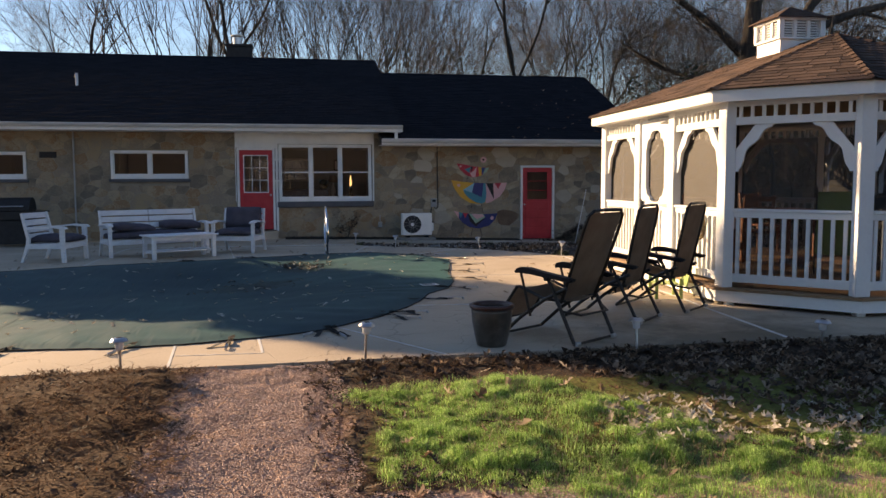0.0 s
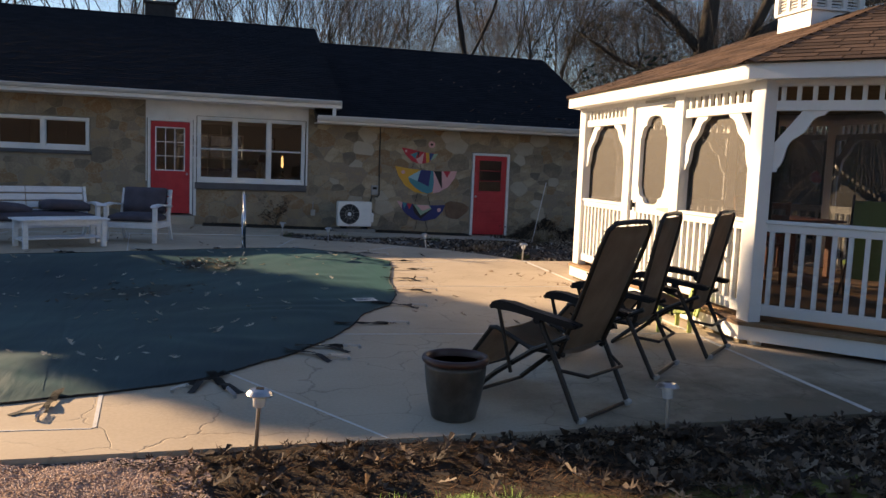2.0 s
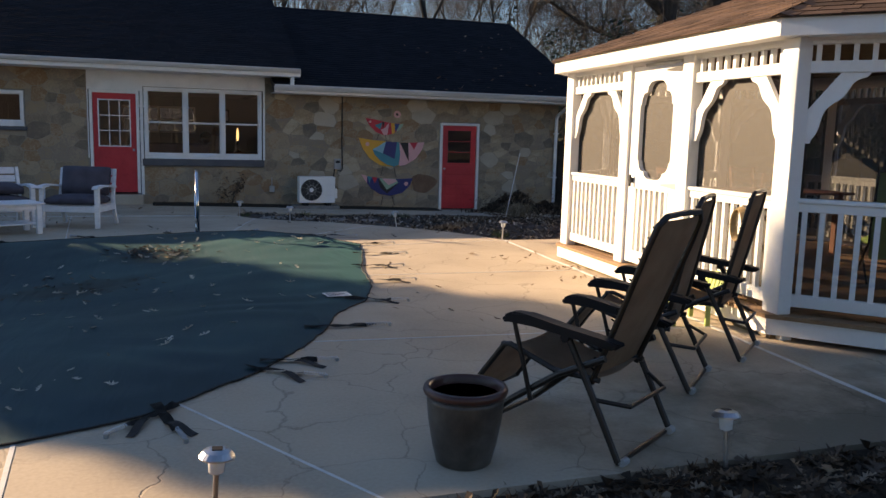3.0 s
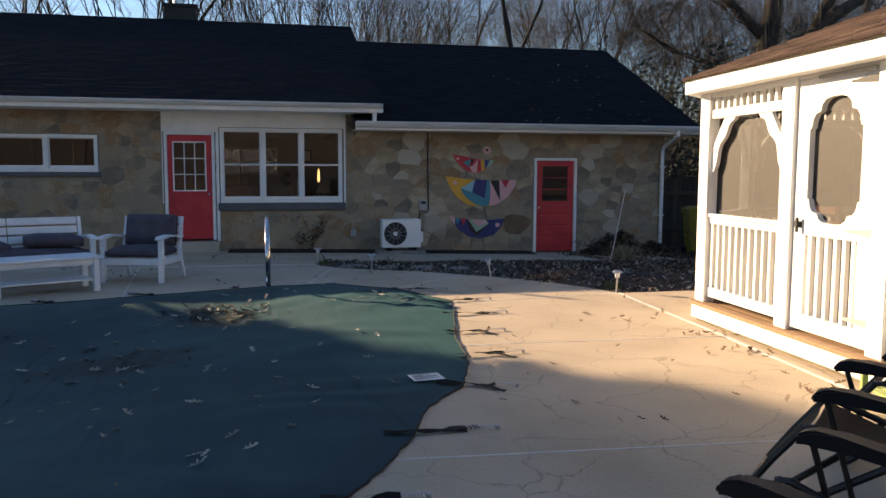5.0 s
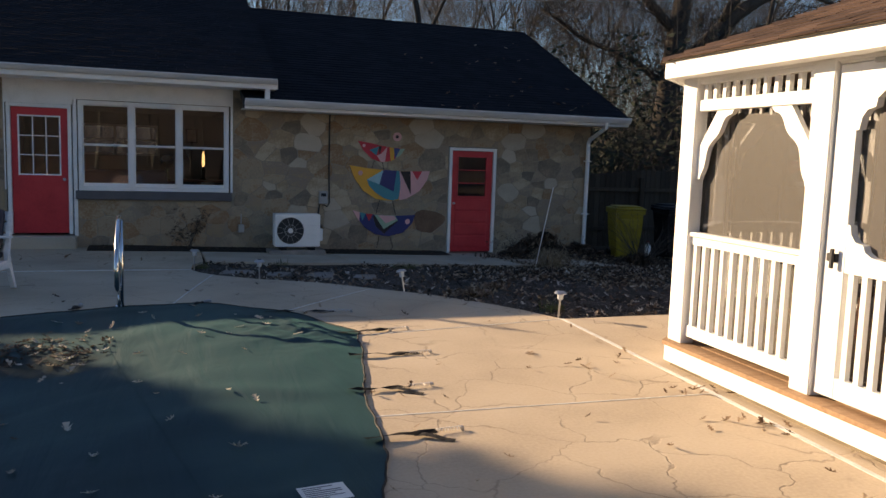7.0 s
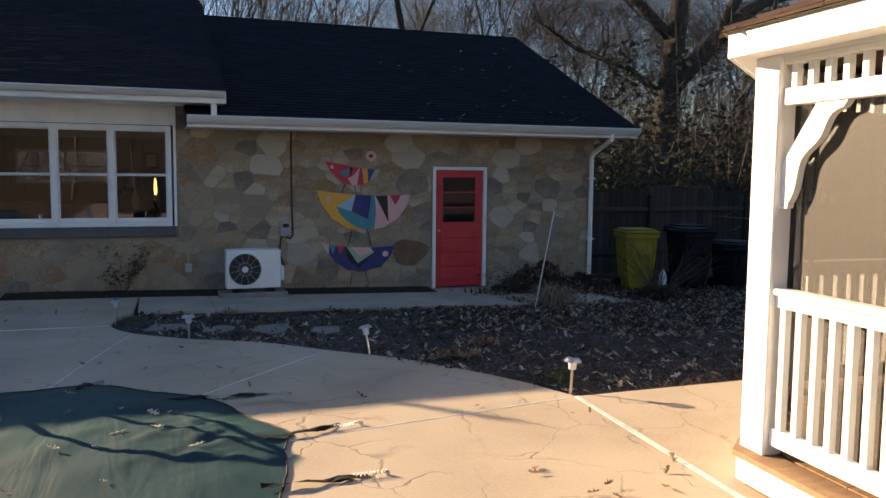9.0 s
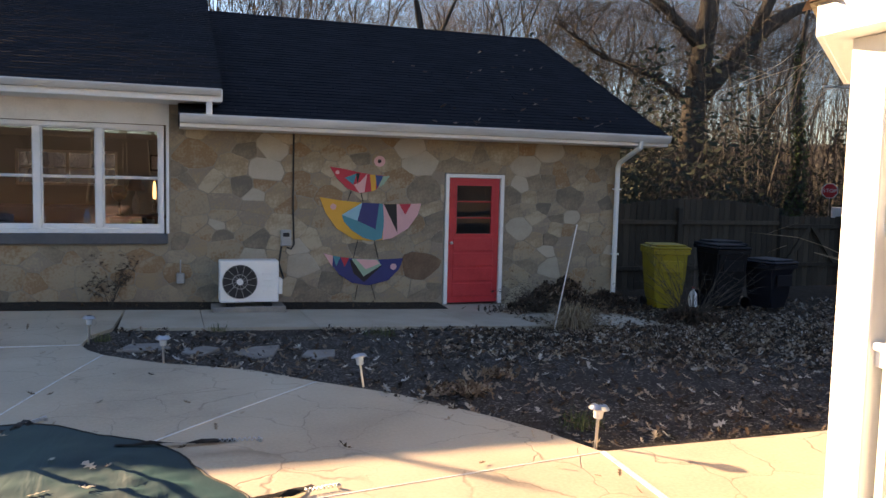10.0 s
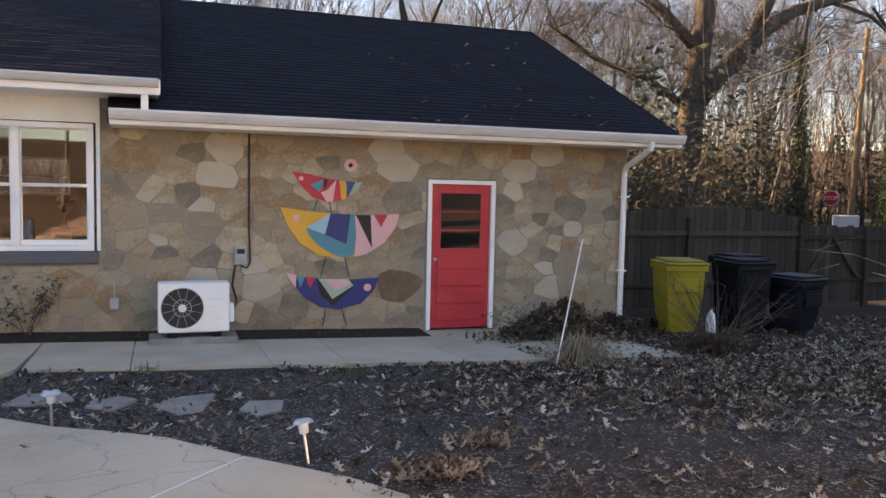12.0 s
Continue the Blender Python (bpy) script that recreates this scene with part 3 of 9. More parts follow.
def spans(fine0, fine1, step, reach):
    out = [fine0 + step * i for i in range(int(round((fine1 - fine0) / step)) + 1)]
    d, a, b = step, out[0], out[-1]
    lo, hi = [], []
    while b < reach or a > -reach:
        d *= 1.35
        a, b = a - d, b + d
        lo.append(a), hi.append(b)
    return lo[::-1] + out + hi


gx, gy = spans(-9.0, 15.0, 0.15, 600), spans(-1.5, 25.5, 0.15, 600)
verts = [(x, y, soil(x, y)) for y in gy for x in gx]
nx = len(gx)
faces = [(j * nx + i, j * nx + i + 1, (j + 1) * nx + i + 1, (j + 1) * nx + i) for j in range(len(gy) - 1) for i in range(nx - 1)]
ground = bulk("ground", verts, faces, GROUND, "winter yard of soil, gravel path, turf and leaf litter", "ground", "structure")

# ---- pavement round the pool ----
pavement = thing("pavement", Matrix(), "tan stamped concrete pool deck with pale joints", "pavement", "", "structure")
SLABS = [
    [(-16, 5.87), (-1.62, 5.87), (-1.68, 7.0), (-3, 7.1), (-5, 7.15), (-6.8, 7.25), (-8.8, 8.4), (-8.9, 10.5), (-16, 10.5)],
    [(-1.62, 5.87), (0.60, 5.87), (-0.36, 7.6), (-1.02, 7.24), (-1.68, 7.0)],
    [(0.60, 5.87), (3.76, 5.87), (3.90, 7.6), (3.98, 8.27), (0.42, 8.53), (0.04, 8.08), (-0.36, 7.6)],
    [(0.42, 8.53), (3.98, 8.27), (4.22, 11.07), (1.38, 11.16), (1.28, 10.45), (1.12, 10.05), (0.82, 9.6)],
    [(1.38, 11.16), (4.22, 11.07), (4.40, 13.72), (1.80, 13.32), (1.65, 12.55), (1.46, 11.7)],
    [(1.80, 13.32), (4.40, 13.72), (4.22, 14.2), (4.02, 14.57), (3.76, 15.0), (3.5, 15.4), (2.97, 15.97), (1.48, 14.36), (1.78, 13.6)],
    [(1.48, 14.36), (2.97, 15.97), (2.5, 16.55), (2.1, 16.84), (1.75, 17.05), (1.39, 17.38), (1.19, 17.6), (0.50, 14.68), (0.85, 14.62)],
    [(0.50, 14.68), (1.19, 17.6), (1.02, 17.9), (0.93, 18.22), (-4, 18.25), (-4, 13.4), (-3.4, 13.55), (-1.75, 14.05), (-0.7, 14.45), (0, 14.74)],
    [(-4, 18.25), (0.93, 18.22), (0.96, 18.8), (1.15, 19.35), (1.2, 20.95), (-0.62, 20.95), (-0.62, 21.52), (-16, 21.52), (-16, 18.25)],
    [(-4, 13.4), (-4, 18.25), (-16, 18.25), (-16, 10.5), (-8.9, 10.5), (-7.5, 12.0), (-5.0, 12.88)],
    [(3.76, 5.87), (9.2, 5.87), (9.2, 13.72), (4.40, 13.72), (4.22, 11.07), (3.98, 8.27), (3.90, 7.6)],
]


def paving(name, poly, mat, depth, parent, lift=0.0):
    bm = bmesh.new()
    bm.faces.new([bm.verts.new((x, y, 0)) for x, y in poly])
    for i in range(14):
        bmesh.ops.bisect_plane(bm, geom=bm.verts[:] + bm.edges[:] + bm.faces[:], plane_co=(0, 14.5 + 0.5 * i, 0), plane_no=(0, 1, 0))
    top = bm.faces[:]
    for f in top:
        if f.normal.z < 0:
            f.normal_flip()
    ext = bmesh.ops.extrude_face_region(bm, geom=top)
    low = [v for v in ext["geom"] if isinstance(v, bmesh.types.BMVert)]
    for v in bm.verts:
        v.co.z = level(v.co.x, v.co.y) + lift
    for v in low:
        v.co.z -= depth
    fix(bm)
    return part(name, bm, mat, parent)


for poly in SLABS:
    paving("slab", poly, CONCRETE, 0.11, pavement)

JOINTS = [((-0.36, 7.6), (0.60, 5.88), 0.014), ((0.42, 8.53), (3.97, 8.27), 0.013), ((1.38, 11.16), (4.21, 11.07), 0.013), ((1.80, 13.32), (4.38, 13.71), 0.013),
          ((1.48, 14.36), (2.96, 15.96), 0.013), ((0.50, 14.68), (1.18, 17.58), 0.013), ((-3.98, 18.25), (0.92, 18.22), 0.012),
          ((-1.68, 7.0), (-1.62, 5.88), 0.022), ((-0.98, 7.2), (-0.91, 6.28), 0.024), ((-0.92, 6.27), (-1.62, 6.31), 0.010),
          ((3.76, 5.88), (3.90, 7.6), 0.040), ((3.90, 7.6), (3.98, 8.27), 0.040), ((3.98, 8.27), (4.22, 11.07), 0.042), ((4.22, 11.07), (4.40, 13.72), 0.042),
          ((-4.0, 13.5), (-4.0, 18.2), 0.012), ((-1.55, 14.2), (-1.9, 18.2), 0.012)]


def strip(bm, a, b, width, lift=0.003):
    """A thin strip laid on the paving from a to b."""
    a, b = Vector(a), Vector(b)
    side = Vector((-(b - a).y, (b - a).x)).normalized() * width / 2
    k = max(2, int((b - a).length / 0.4))
    rows = []
    for i in range(k + 1):
        p = a.lerp(b, i / k)
        w = side * (1 + 0.25 * noise.noise((p.x * 5, p.y * 5, 0)))
        rows.append([bm.verts.new((q.x, q.y, level(q.x, q.y) + dz)) for q, dz in ((p - w, -0.01), (p - w, lift), (p + w, lift), (p + w, -0.01))])
    for A, B in zip(rows, rows[1:]):
        for i in range(3):
            bm.faces.new((A[i], A[i + 1], B[i + 1], B[i]))


for a, b, width in JOINTS:
    bm = bmesh.new()
    strip(bm, a, b, width)
    part("joint", fix(bm), JOINT, pavement, "pale joint filler")

# walkway along the house
walkway = thing("walkway", Matrix(), "grey concrete walkway slabs along the house wall", "walkway", "", "structure")
edges = [1.206, 2.18, 3.55, 4.32, 5.62, 7.28, 8.35]
for a, b in zip(edges, edges[1:]):
    n0, n1 = 19.38 - 0.085 * (a - 1.2), 19.38 - 0.085 * (b - 1.2)
    paving("walk_slab", [(a + 0.005, n0), (b - 0.005, n1), (b - 0.005, 20.95), (a + 0.005, 20.95)], WALK, 0.10, walkway)
paving("walk_slab", [(5.62, 20.955), (7.22, 20.955), (7.05, 21.5), (5.85, 21.5)], WALK, 0.10, walkway)

# ---- pool cover ----


def cover_height(x, y, r):
    sag = -0.20 * (1 - ease((r - 0.15) / 0.78))
    n = noise.noise((x * 0.55, y * 0.55, 3)) * 0.05 + noise.noise((x * 2.2, y * 2.2, 9)) * 0.008
    a = math.atan2(y - POOL_MID.y, x - POOL_MID.x)
    folds = 0.006 * math.sin(a * 46 + 5 * noise.noise((x, y, 1))) * ease((r - 0.6) / 0.3) * (1 - ease((r - 0.9) / 0.08))
    corner = math.exp(-((x - 1.75) ** 2 + (y - 13.7) ** 2) / 0.35)
    crumple = corner * (0.02 + 0.045 * abs(noise.noise((x * 5 + y * 3, y * 2, 4))) + 0.03 * noise.noise((x * 9, y * 9, 4)))
    lift = 0.026 - 0.018 * ease((r - 0.93) / 0.07)
    crumple *= 1 - ease((r - 0.94) / 0.06)
    return lift + sag + n * (1 - 0.8 * ease((r - 0.7) / 0.3)) + folds + crumple


rings, verts, faces = 90, [], []
k = len(COVER_LOOP)
for i in range(rings + 1):
    r = (i / rings) ** 0.8
    for p in COVER_LOOP:
        q = POOL_MID.lerp(p, r)
        z = cover_height(q.x, q.y, r)
        if r > 0.955:
            z = max(z - level(q.x, q.y) * 0.5, 0.007) + level(q.x, q.y) * 0.5 if level(q.x, q.y) > -0.002 else max(z, level(q.x, q.y) * 0.5 + 0.007)
        verts.append((q.x, q.y, z + level(q.x, q.y) * 0.5))
for i in range(rings):
    for j in range(k):
        jj = (j + 1) % k
        faces.append((i * k + j, i * k + jj, (i + 1) * k + jj, (i + 1) * k + j))
pool_cover = thing("pool_cover", Matrix(), "dark green woven safety cover sagging over the pool", "pool cover")
me = bpy.data.meshes.new("cover_sheet")
me.from_pydata(verts, [], faces)
me.materials.append(COVER)
for p in me.polygons:
    p.use_smooth = True
sheet = new("cover_sheet", me)
sheet.parent = pool_cover
bm = bmesh.new()
tube(bm, [(p.x, p.y, verts[rings * k + i][2] + 0.001) for i, p in enumerate(COVER_LOOP)], 0.007, 5, True)
part("hem", bm, WEB, pool_cover, "black webbing hem")


def cover_z(x, y):
    d = Vector((x, y)) - POOL_MID
    a = math.atan2(d.y, d.x)
    best = min(COVER_LOOP, key=lambda p: abs((math.atan2(p.y - POOL_MID.y, p.x - POOL_MID.x) - a + math.pi) % (2 * math.pi) - math.pi))
    r = d.length / (best - POOL_MID).length
    return cover_height(x, y, min(r, 1.0)) + level(x, y) * 0.5


# seams of the cover
for sx, sy, ex, ey in ((-0.15, 14.7, 0.9, 8.9), (-2.2, 14.0, -1.3, 7.0), (-4.3, 13.2, -3.4, 7.0)):
    bm = bmesh.new()
    rows = []
    for i in range(60):
        t = i / 59
        x, y = sx + (ex - sx) * t, sy + (ey - sy) * t
        z = cover_z(x, y) + 0.004
        rows.append([bm.verts.new((x - 0.004, y, z)), bm.verts.new((x + 0.004, y, z))])
    for A, B in zip(rows, rows[1:]):
        bm.faces.new((A[0], A[1], B[1], B[0]))
    part("seam", bm, COVER, pool_cover)

# ---- house ----
WALL_Y = 21.5
OPENINGS = [(-9.0, -6.96, 1.44, 2.16), (-4.98, -3.06, 1.44, 2.20), (-1.86, -0.84, 0.06, 2.28), (-0.78, 1.73, 0.82, 2.37), (5.92, 6.94, -0.30, 1.81)]
WALL_X0, WALL_X1, WALL_Z0, WALL_Z1 = -10.2, 9.05, -0.60, 2.80


def pierced(bm, x0, x1, z0, z1, y0, y1, holes):
    """A wall slab with openings, put together from blocks that butt."""
    xs = sorted({x0, x1, *[c for h in holes for c in h[:2] if x0 < c < x1]})
    for a, b in zip(xs, xs[1:]):
        cuts = sorted((h[2], h[3]) for h in holes if h[0] <= a + 1e-6 and h[1] >= b - 1e-6)
        z = z0
        for c, d in cuts:
            if c > z:
                box(bm, a, b, y0, y1, z, c)
            z = max(z, d)
        if z < z1:
            box(bm, a, b, y0, y1, z, z1)


bm = bmesh.new()
pierced(bm, WALL_X0, WALL_X1, WALL_Z0, WALL_Z1, WALL_Y, WALL_Y + 0.26, OPENINGS)
wall_south = part("wall_south", bm, MORTAR)
tagged(wall_south, "house wall of irregular tan and grey fieldstone", "wall", "", "structure")
bm = bmesh.new()
box(bm, 8.79, 9.05, 21.76, 31.0, WALL_Z0, 2.6)
slab(bm, [(21.55, 2.60), (30.55, 2.60), (26.05, 4.62)], 8.79, 9.0, lambda u, v, w: Vector((w, u, v)))
tagged(part("wall_east", fix(bm), MORTAR), "stone gable wall of the house", "wall", "", "structure")
bm = bmesh.new()
pierced(bm, WALL_X0, 8.79, WALL_Z0, 2.8, 30.74, 31.0, [(-1.7, 0.55, 1.35, 2.2)])
tagged(part("wall_north", bm, MORTAR), "back wall of the house", "wall", "", "structure")
bm = bmesh.new()
box(bm, WALL_X0, WALL_X0 + 0.26, 21.76, 30.74, WALL_Z0, 2.8)
tagged(part("wall_west", bm, MORTAR), "far end wall of the house", "wall", "", "structure")
bm = bmesh.new()
box(bm, WALL_X0 + 0.26, 8.79, 21.76, 30.74, -0.1, 0.04)
tagged(part("floor", bm, ROOM_WALL), "wooden floor inside the house", "floor", "", "structure")
bm = bmesh.new()
box(bm, WALL_X0 + 0.26, 8.79, 21.76, 30.74, 2.52, 2.58)
tagged(part("ceiling", bm, ROOM_DARK), "plain room ceiling", "ceiling", "", "structure")
for name, x in (("wall_inner_1", -2.9), ("wall_inner_2", 2.6), ("wall_inner_3", -6.2)):
    bm = bmesh.new()
    box(bm, x - 0.06, x + 0.06, 21.76, 30.74, 0.04, 2.52)
    tagged(part(name, bm, ROOM_WALL), "wood-panelled partition wall", "wall", "", "structure")

# white boarded panel over door and windows
bm = bmesh.new()
pierced(bm, -1.88, 1.78, 0.84, 2.79, WALL_Y - 0.022, WALL_Y - 0.002, [(-1.86, -0.82, 0.0, 2.272), (-0.82, 1.74, 0.0, 2.372)])
box(bm, -0.84, -0.78, WALL_Y - 0.022, WALL_Y + 0.03, 0.06, 2.372)
for i in range(1, 12):
    box(bm, -1.88 + 0.305 * i - 0.003, -1.88 + 0.305 * i + 0.003, WALL_Y - 0.026, WALL_Y - 0.022, 2.39, 2.72)
tagged(part("trim", bm, WHITE), "white painted boarding over door and windows", "trim", "", "structure")


def pane(parent, x0, x1, z0, z1, y):
    bm = bmesh.new()
    box(bm, x0, x1, y, y + 0.006, z0, z1)
    ob = part("pane", bm, GLASS, parent, "clear window glass")
    ob.visible_shadow = False
    return ob


def bars(parent, name, rects, y0, y1, mat, bevel=0.004, label=""):
    for x0, x1, z0, z1 in rects:
        bm = bmesh.new()
        box(bm, x0, x1, y0, y1, z0, z1, bevel)
        part(name, bm, mat, parent, label)


def window(name, x0, x1, z0, z1, sashes, split, sill, label):
    """A framed window of side-by-side sashes; split: height of a meeting rail or None."""
    w = thing(name, Matrix(), label, "window", "", "structure")
    f = 0.065
    y = WALL_Y - 0.035
    bars(w, "window_frame", [(x0, x1, z1 - f, z1), (x0, x1, z0, z0 + f), (x0, x0 + f, z0 + f, z1 - f), (x1 - f, x1, z0 + f, z1 - f)], y, WALL_Y + 0.10, WHITE)
    step = (x1 - x0 - 2 * f) / sashes
    for i in range(sashes):
        a, b = x0 + f + step * i, x0 + f + step * (i + 1)
        if i:
            bars(w, "mullion", [(a - 0.045, a + 0.045, z0 + f, z1 - f)], y + 0.003, WALL_Y + 0.09, WHITE)
        lo, hi = a + (0.045 if i else 0), b - (0.045 if i < sashes - 1 else 0)
        s = 0.02
        rows = [(z0 + f, z1 - f)] if split is None else [(z0 + f, split), (split, z1 - f)]
        for r, (c, d) in enumerate(rows):
            yy = WALL_Y + 0.015 + (0.02 if r == 0 else 0)
            e = 0.065 if r == 0 else s
            bars(w, "sash", [(lo, hi, d - s, d), (lo, hi, c, c + e), (lo, lo + s, c + e, d - s), (hi - s, hi, c + e, d - s)], yy, yy + 0.03, WHITE)
            pane(w, lo + s, hi - s, c + e, d - s, yy + 0.012)
    bm = bmesh.new()
    box(bm, x0 - 0.05, x1 + 0.05, WALL_Y - 0.07, WALL_Y + 0.1, z0 - sill, z0 - 0.003, 0.008)
    part("window_sill", bm, GREY_SILL, w, "dark slate-coloured sill")
    return w


window("window_1", -0.76, 1.71, 0.84, 2.36, 3, 1.62, 0.15, "white triple double-hung window over stone wall")
window("window_2", -4.97, -3.07, 1.46, 2.19, 2, None, 0.08, "white two-pane sliding window in stone wall")
window("window_3", -8.98, -6.97, 1.46, 2.15, 2, None, 0.08, "white two-pane sliding window in stone wall")


def house_door(name, x0, x1, z0, z1, columns, rows, glass, label):
    d = thing(name, Matrix(), label, "door", "", "structure")
    t = 0.06
    bars(d, "door_frame", [(x0, x0 + t, z0, z1), (x1 - t, x1, z0, z1), (x0 + t, x1 - t, z1 - t, z1)], WALL_Y - 0.03, WALL_Y + 0.12, WHITE)
    a, b, c, e = x0 + t + 0.004, x1 - t - 0.004, z0 + 0.02, z1 - t - 0.004
    g0, g1, h0, h1 = glass
    yy = WALL_Y + 0.02
    bm = bmesh.new()
    pierced(bm, a, b, c, e, yy, yy + 0.045, [(g0, g1, h0, h1)])
    leaf = part("leaf", bm, RED, d, "red painted door leaf")
    m = 0.02
    mat = WHITE if columns > 1 else RED
    bars(leaf, "glazing_bead", [(g0 - m, g1 + m, h1 - 0.005, h1 + m), (g0 - m, g1 + m, h0 - m, h0 + 0.005), (g0 - m, g0 + 0.005, h0 + 0.005, h1 - 0.005), (g1 - 0.005, g1 + m, h0 + 0.005, h1 - 0.005)],
         yy - 0.008, yy + 0.03, mat, 0.003)
    for i in range(1, columns):
        x = g0 + (g1 - g0) * i / columns
        bars(leaf, "muntin", [(x - 0.009, x + 0.009, h0, h1)], yy + 0.002, yy + 0.028, mat, 0.002)
    for i in range(1, rows):
        z = h0 + (h1 - h0) * i / rows
        bars(leaf, "muntin", [(g0, g1, z - 0.009, z + 0.009)], yy + 0.004, yy + 0.026, mat, 0.002)
    pane(leaf, g0, g1, h0, h1, yy + 0.016)
    return d, leaf, (a, b, c, e, yy)


d1, leaf1, _ = house_door("door_1", -1.84, -0.86, 0.09, 2.27, 3, 3, (-1.66, -1.05, 1.10, 2.06), "red door with nine-pane window and white frame")
bm = bmesh.new()
box(bm, -1.90, -0.80, WALL_Y - 0.26, WALL_Y + 0.05, -0.16, 0.07, 0.012)
part("door_step", bm, WALK, d1, "concrete door step")
d2, leaf2, (a, b, c, e, yy) = house_door("door_2", 5.93, 6.93, -0.29, 1.80, 1, 3, (6.13, 6.73, 0.84, 1.62), "red back door with three-light window and louvred lower panels")
for i in range(4):
    z0 = c + 0.10 + i * 0.245
    bars(leaf2, "door_panel", [(a + 0.09, b - 0.09, z0, z0 + 0.215)], yy - 0.012, yy + 0.004, RED, 0.008)
for leaf, x, z in ((leaf1, -0.98, 1.02), (leaf2, 6.04, 0.70)):
    bm = bmesh.new()
    rod(bm, (x, WALL_Y + 0.02, z), (x, WALL_Y - 0.03, z), 0.012, n=10)
    bmesh.ops.create_uvsphere(bm, u_segments=10, v_segments=8, radius=0.026, matrix=Matrix.Translation((x, WALL_Y - 0.045, z)))
    part("door_handle", bm, STEEL, leaf, "round steel knob")


# roofs
def roof(name, x0, x1, eave, ridge, back, label, thick=0.14):
    """A gabled roof: eave and ridge as (y, z)."""
    r = thing(name, Matrix(), label, "roof", "", "structure")
    (ye, ze), (yr, zr) = eave, ridge
    bm = bmesh.new()
    slab(bm, [(ye, ze), (yr, zr), (back, ze), (back, ze - thick), (yr, zr - thick), (ye, ze - thick)], x0, x1, lambda u, v, w: Vector((w, u, v)))
    part("roof_deck", fix(bm), DARK, r)
    run = math.hypot(yr - ye, zr - ze)
    ux, uz = (yr - ye) / run, (zr - ze) / run
    rng = random.Random(name)
    verts, faces = [], []
    rows = int(run / 0.142)
    singles = 0
    for i in range(rows + 1):
        s0, s1 = i * 0.142 - 0.02, min(run, i * 0.142 + 0.17)
        x = x0 - 0.02 - rng.random() * 0.3
        while x < x1 + 0.02:
            w = rng.uniform(0.26, 0.40)
            a, b = max(x, x0 - 0.02), min(x + w - 0.004, x1 + 0.02)
            x += w
            if b - a < 0.03:
                continue
            h = 0.009 + rng.uniform(0, 0.002)
            o = len(verts)
            eight = [(px, ye + ux * s - uz * up, ze + uz * s + ux * up) for px in (a, b) for s, up in ((s0, 0.002), (s0, h), (s1, 0.004), (s1, 0.001))]
            if name == "roof_wing" and singles < 290:
                singles += 1
                one = bpy.data.meshes.new("shingle")
                one.from_pydata(eight, [], [(0, 4, 5, 1), (1, 5, 6, 2), (0, 1, 2, 3), (7, 6, 5, 4)])
                one.materials.append(SHINGLE_SINGLE)
                new("shingle", one).parent = r
                continue
            verts += eight
            faces += [(o, o + 4, o + 5, o + 1), (o + 1, o + 5, o + 6, o + 2), (o, o + 1, o + 2, o + 3), (o + 7, o + 6, o + 5, o + 4)]
    me = bpy.data.meshes.new("roof_shingles")
    me.from_pydata(verts, [], faces)
    me.materials.append(SHINGLE)
    sh = new("roof_shingles", me)
    sh.parent = r
    tagged(sh, "rows of charcoal asphalt shingles", "", "", "stuff")
    bm = bmesh.new()
    slab(bm, [(yr - 0.13, zr - 0.13 * uz / ux + 0.012), (yr, zr + 0.022), (yr + 0.13, zr - 0.13 * uz / ux + 0.012), (yr, zr - 0.02)], x0, x1, lambda u, v, w: Vector((w, u, v)))
    part("ridge_cap", fix(bm), SHINGLE, r)
    # gutter: an open trough of white metal, on a fascia board
    bm = bmesh.new()
    g = [(ye - 0.11, ze + 0.0), (ye - 0.118, ze - 0.018), (ye - 0.10, ze - 0.055), (ye - 0.075, ze - 0.09), (ye - 0.014, ze - 0.095), (ye - 0.014, ze - 0.083), (ye - 0.07, ze - 0.079), (ye - 0.09, ze - 0.05), (ye - 0.105, ze - 0.012)]
    if name == "roof_wing":
        g = [(y, ze + (z - ze) * 1.3) for y, z in g]
    slab(bm, g, x0, x1, lambda u, v, w: Vector((w, u, v)))
    part("gutter", fix(bm), GUTTER, r, "white metal gutter")
    bm = bmesh.new()
    box(bm, x0, x1, ye - 0.012, ye + 0.022, ze - 0.17, ze - 0.03)
    part("fascia", bm, VINYL, r)
    bm = bmesh.new()
    box(bm, x0, x1, ye + 0.024, WALL_Y + 0.02, ze - 0.175, ze - 0.155)
    part("soffit", bm, VINYL, r)
    for xx, s in ((x0, -1), (x1, 1)):
        bm = bmesh.new()
        slab(bm, [(ye, ze - 0.012), (yr, zr - 0.012), (yr, zr - 0.17), (ye, ze - 0.17)], min(xx, xx + 0.02 * s), max(xx, xx + 0.02 * s), lambda u, v, w: Vector((w, u, v)))
        part("rake_board", fix(bm), VINYL if name == "roof_main" else DARK, r)
    return r


roof_main = roof("roof_main", -10.8, 2.45, (20.76, 2.84), (26.7, 5.34), 32.64, "charcoal shingle roof of the main house")
roof_wing = roof("roof_wing", 1.92, 9.55, (20.86, 2.50), (26.05, 4.86), 31.3, "charcoal shingle roof of the lower wing")
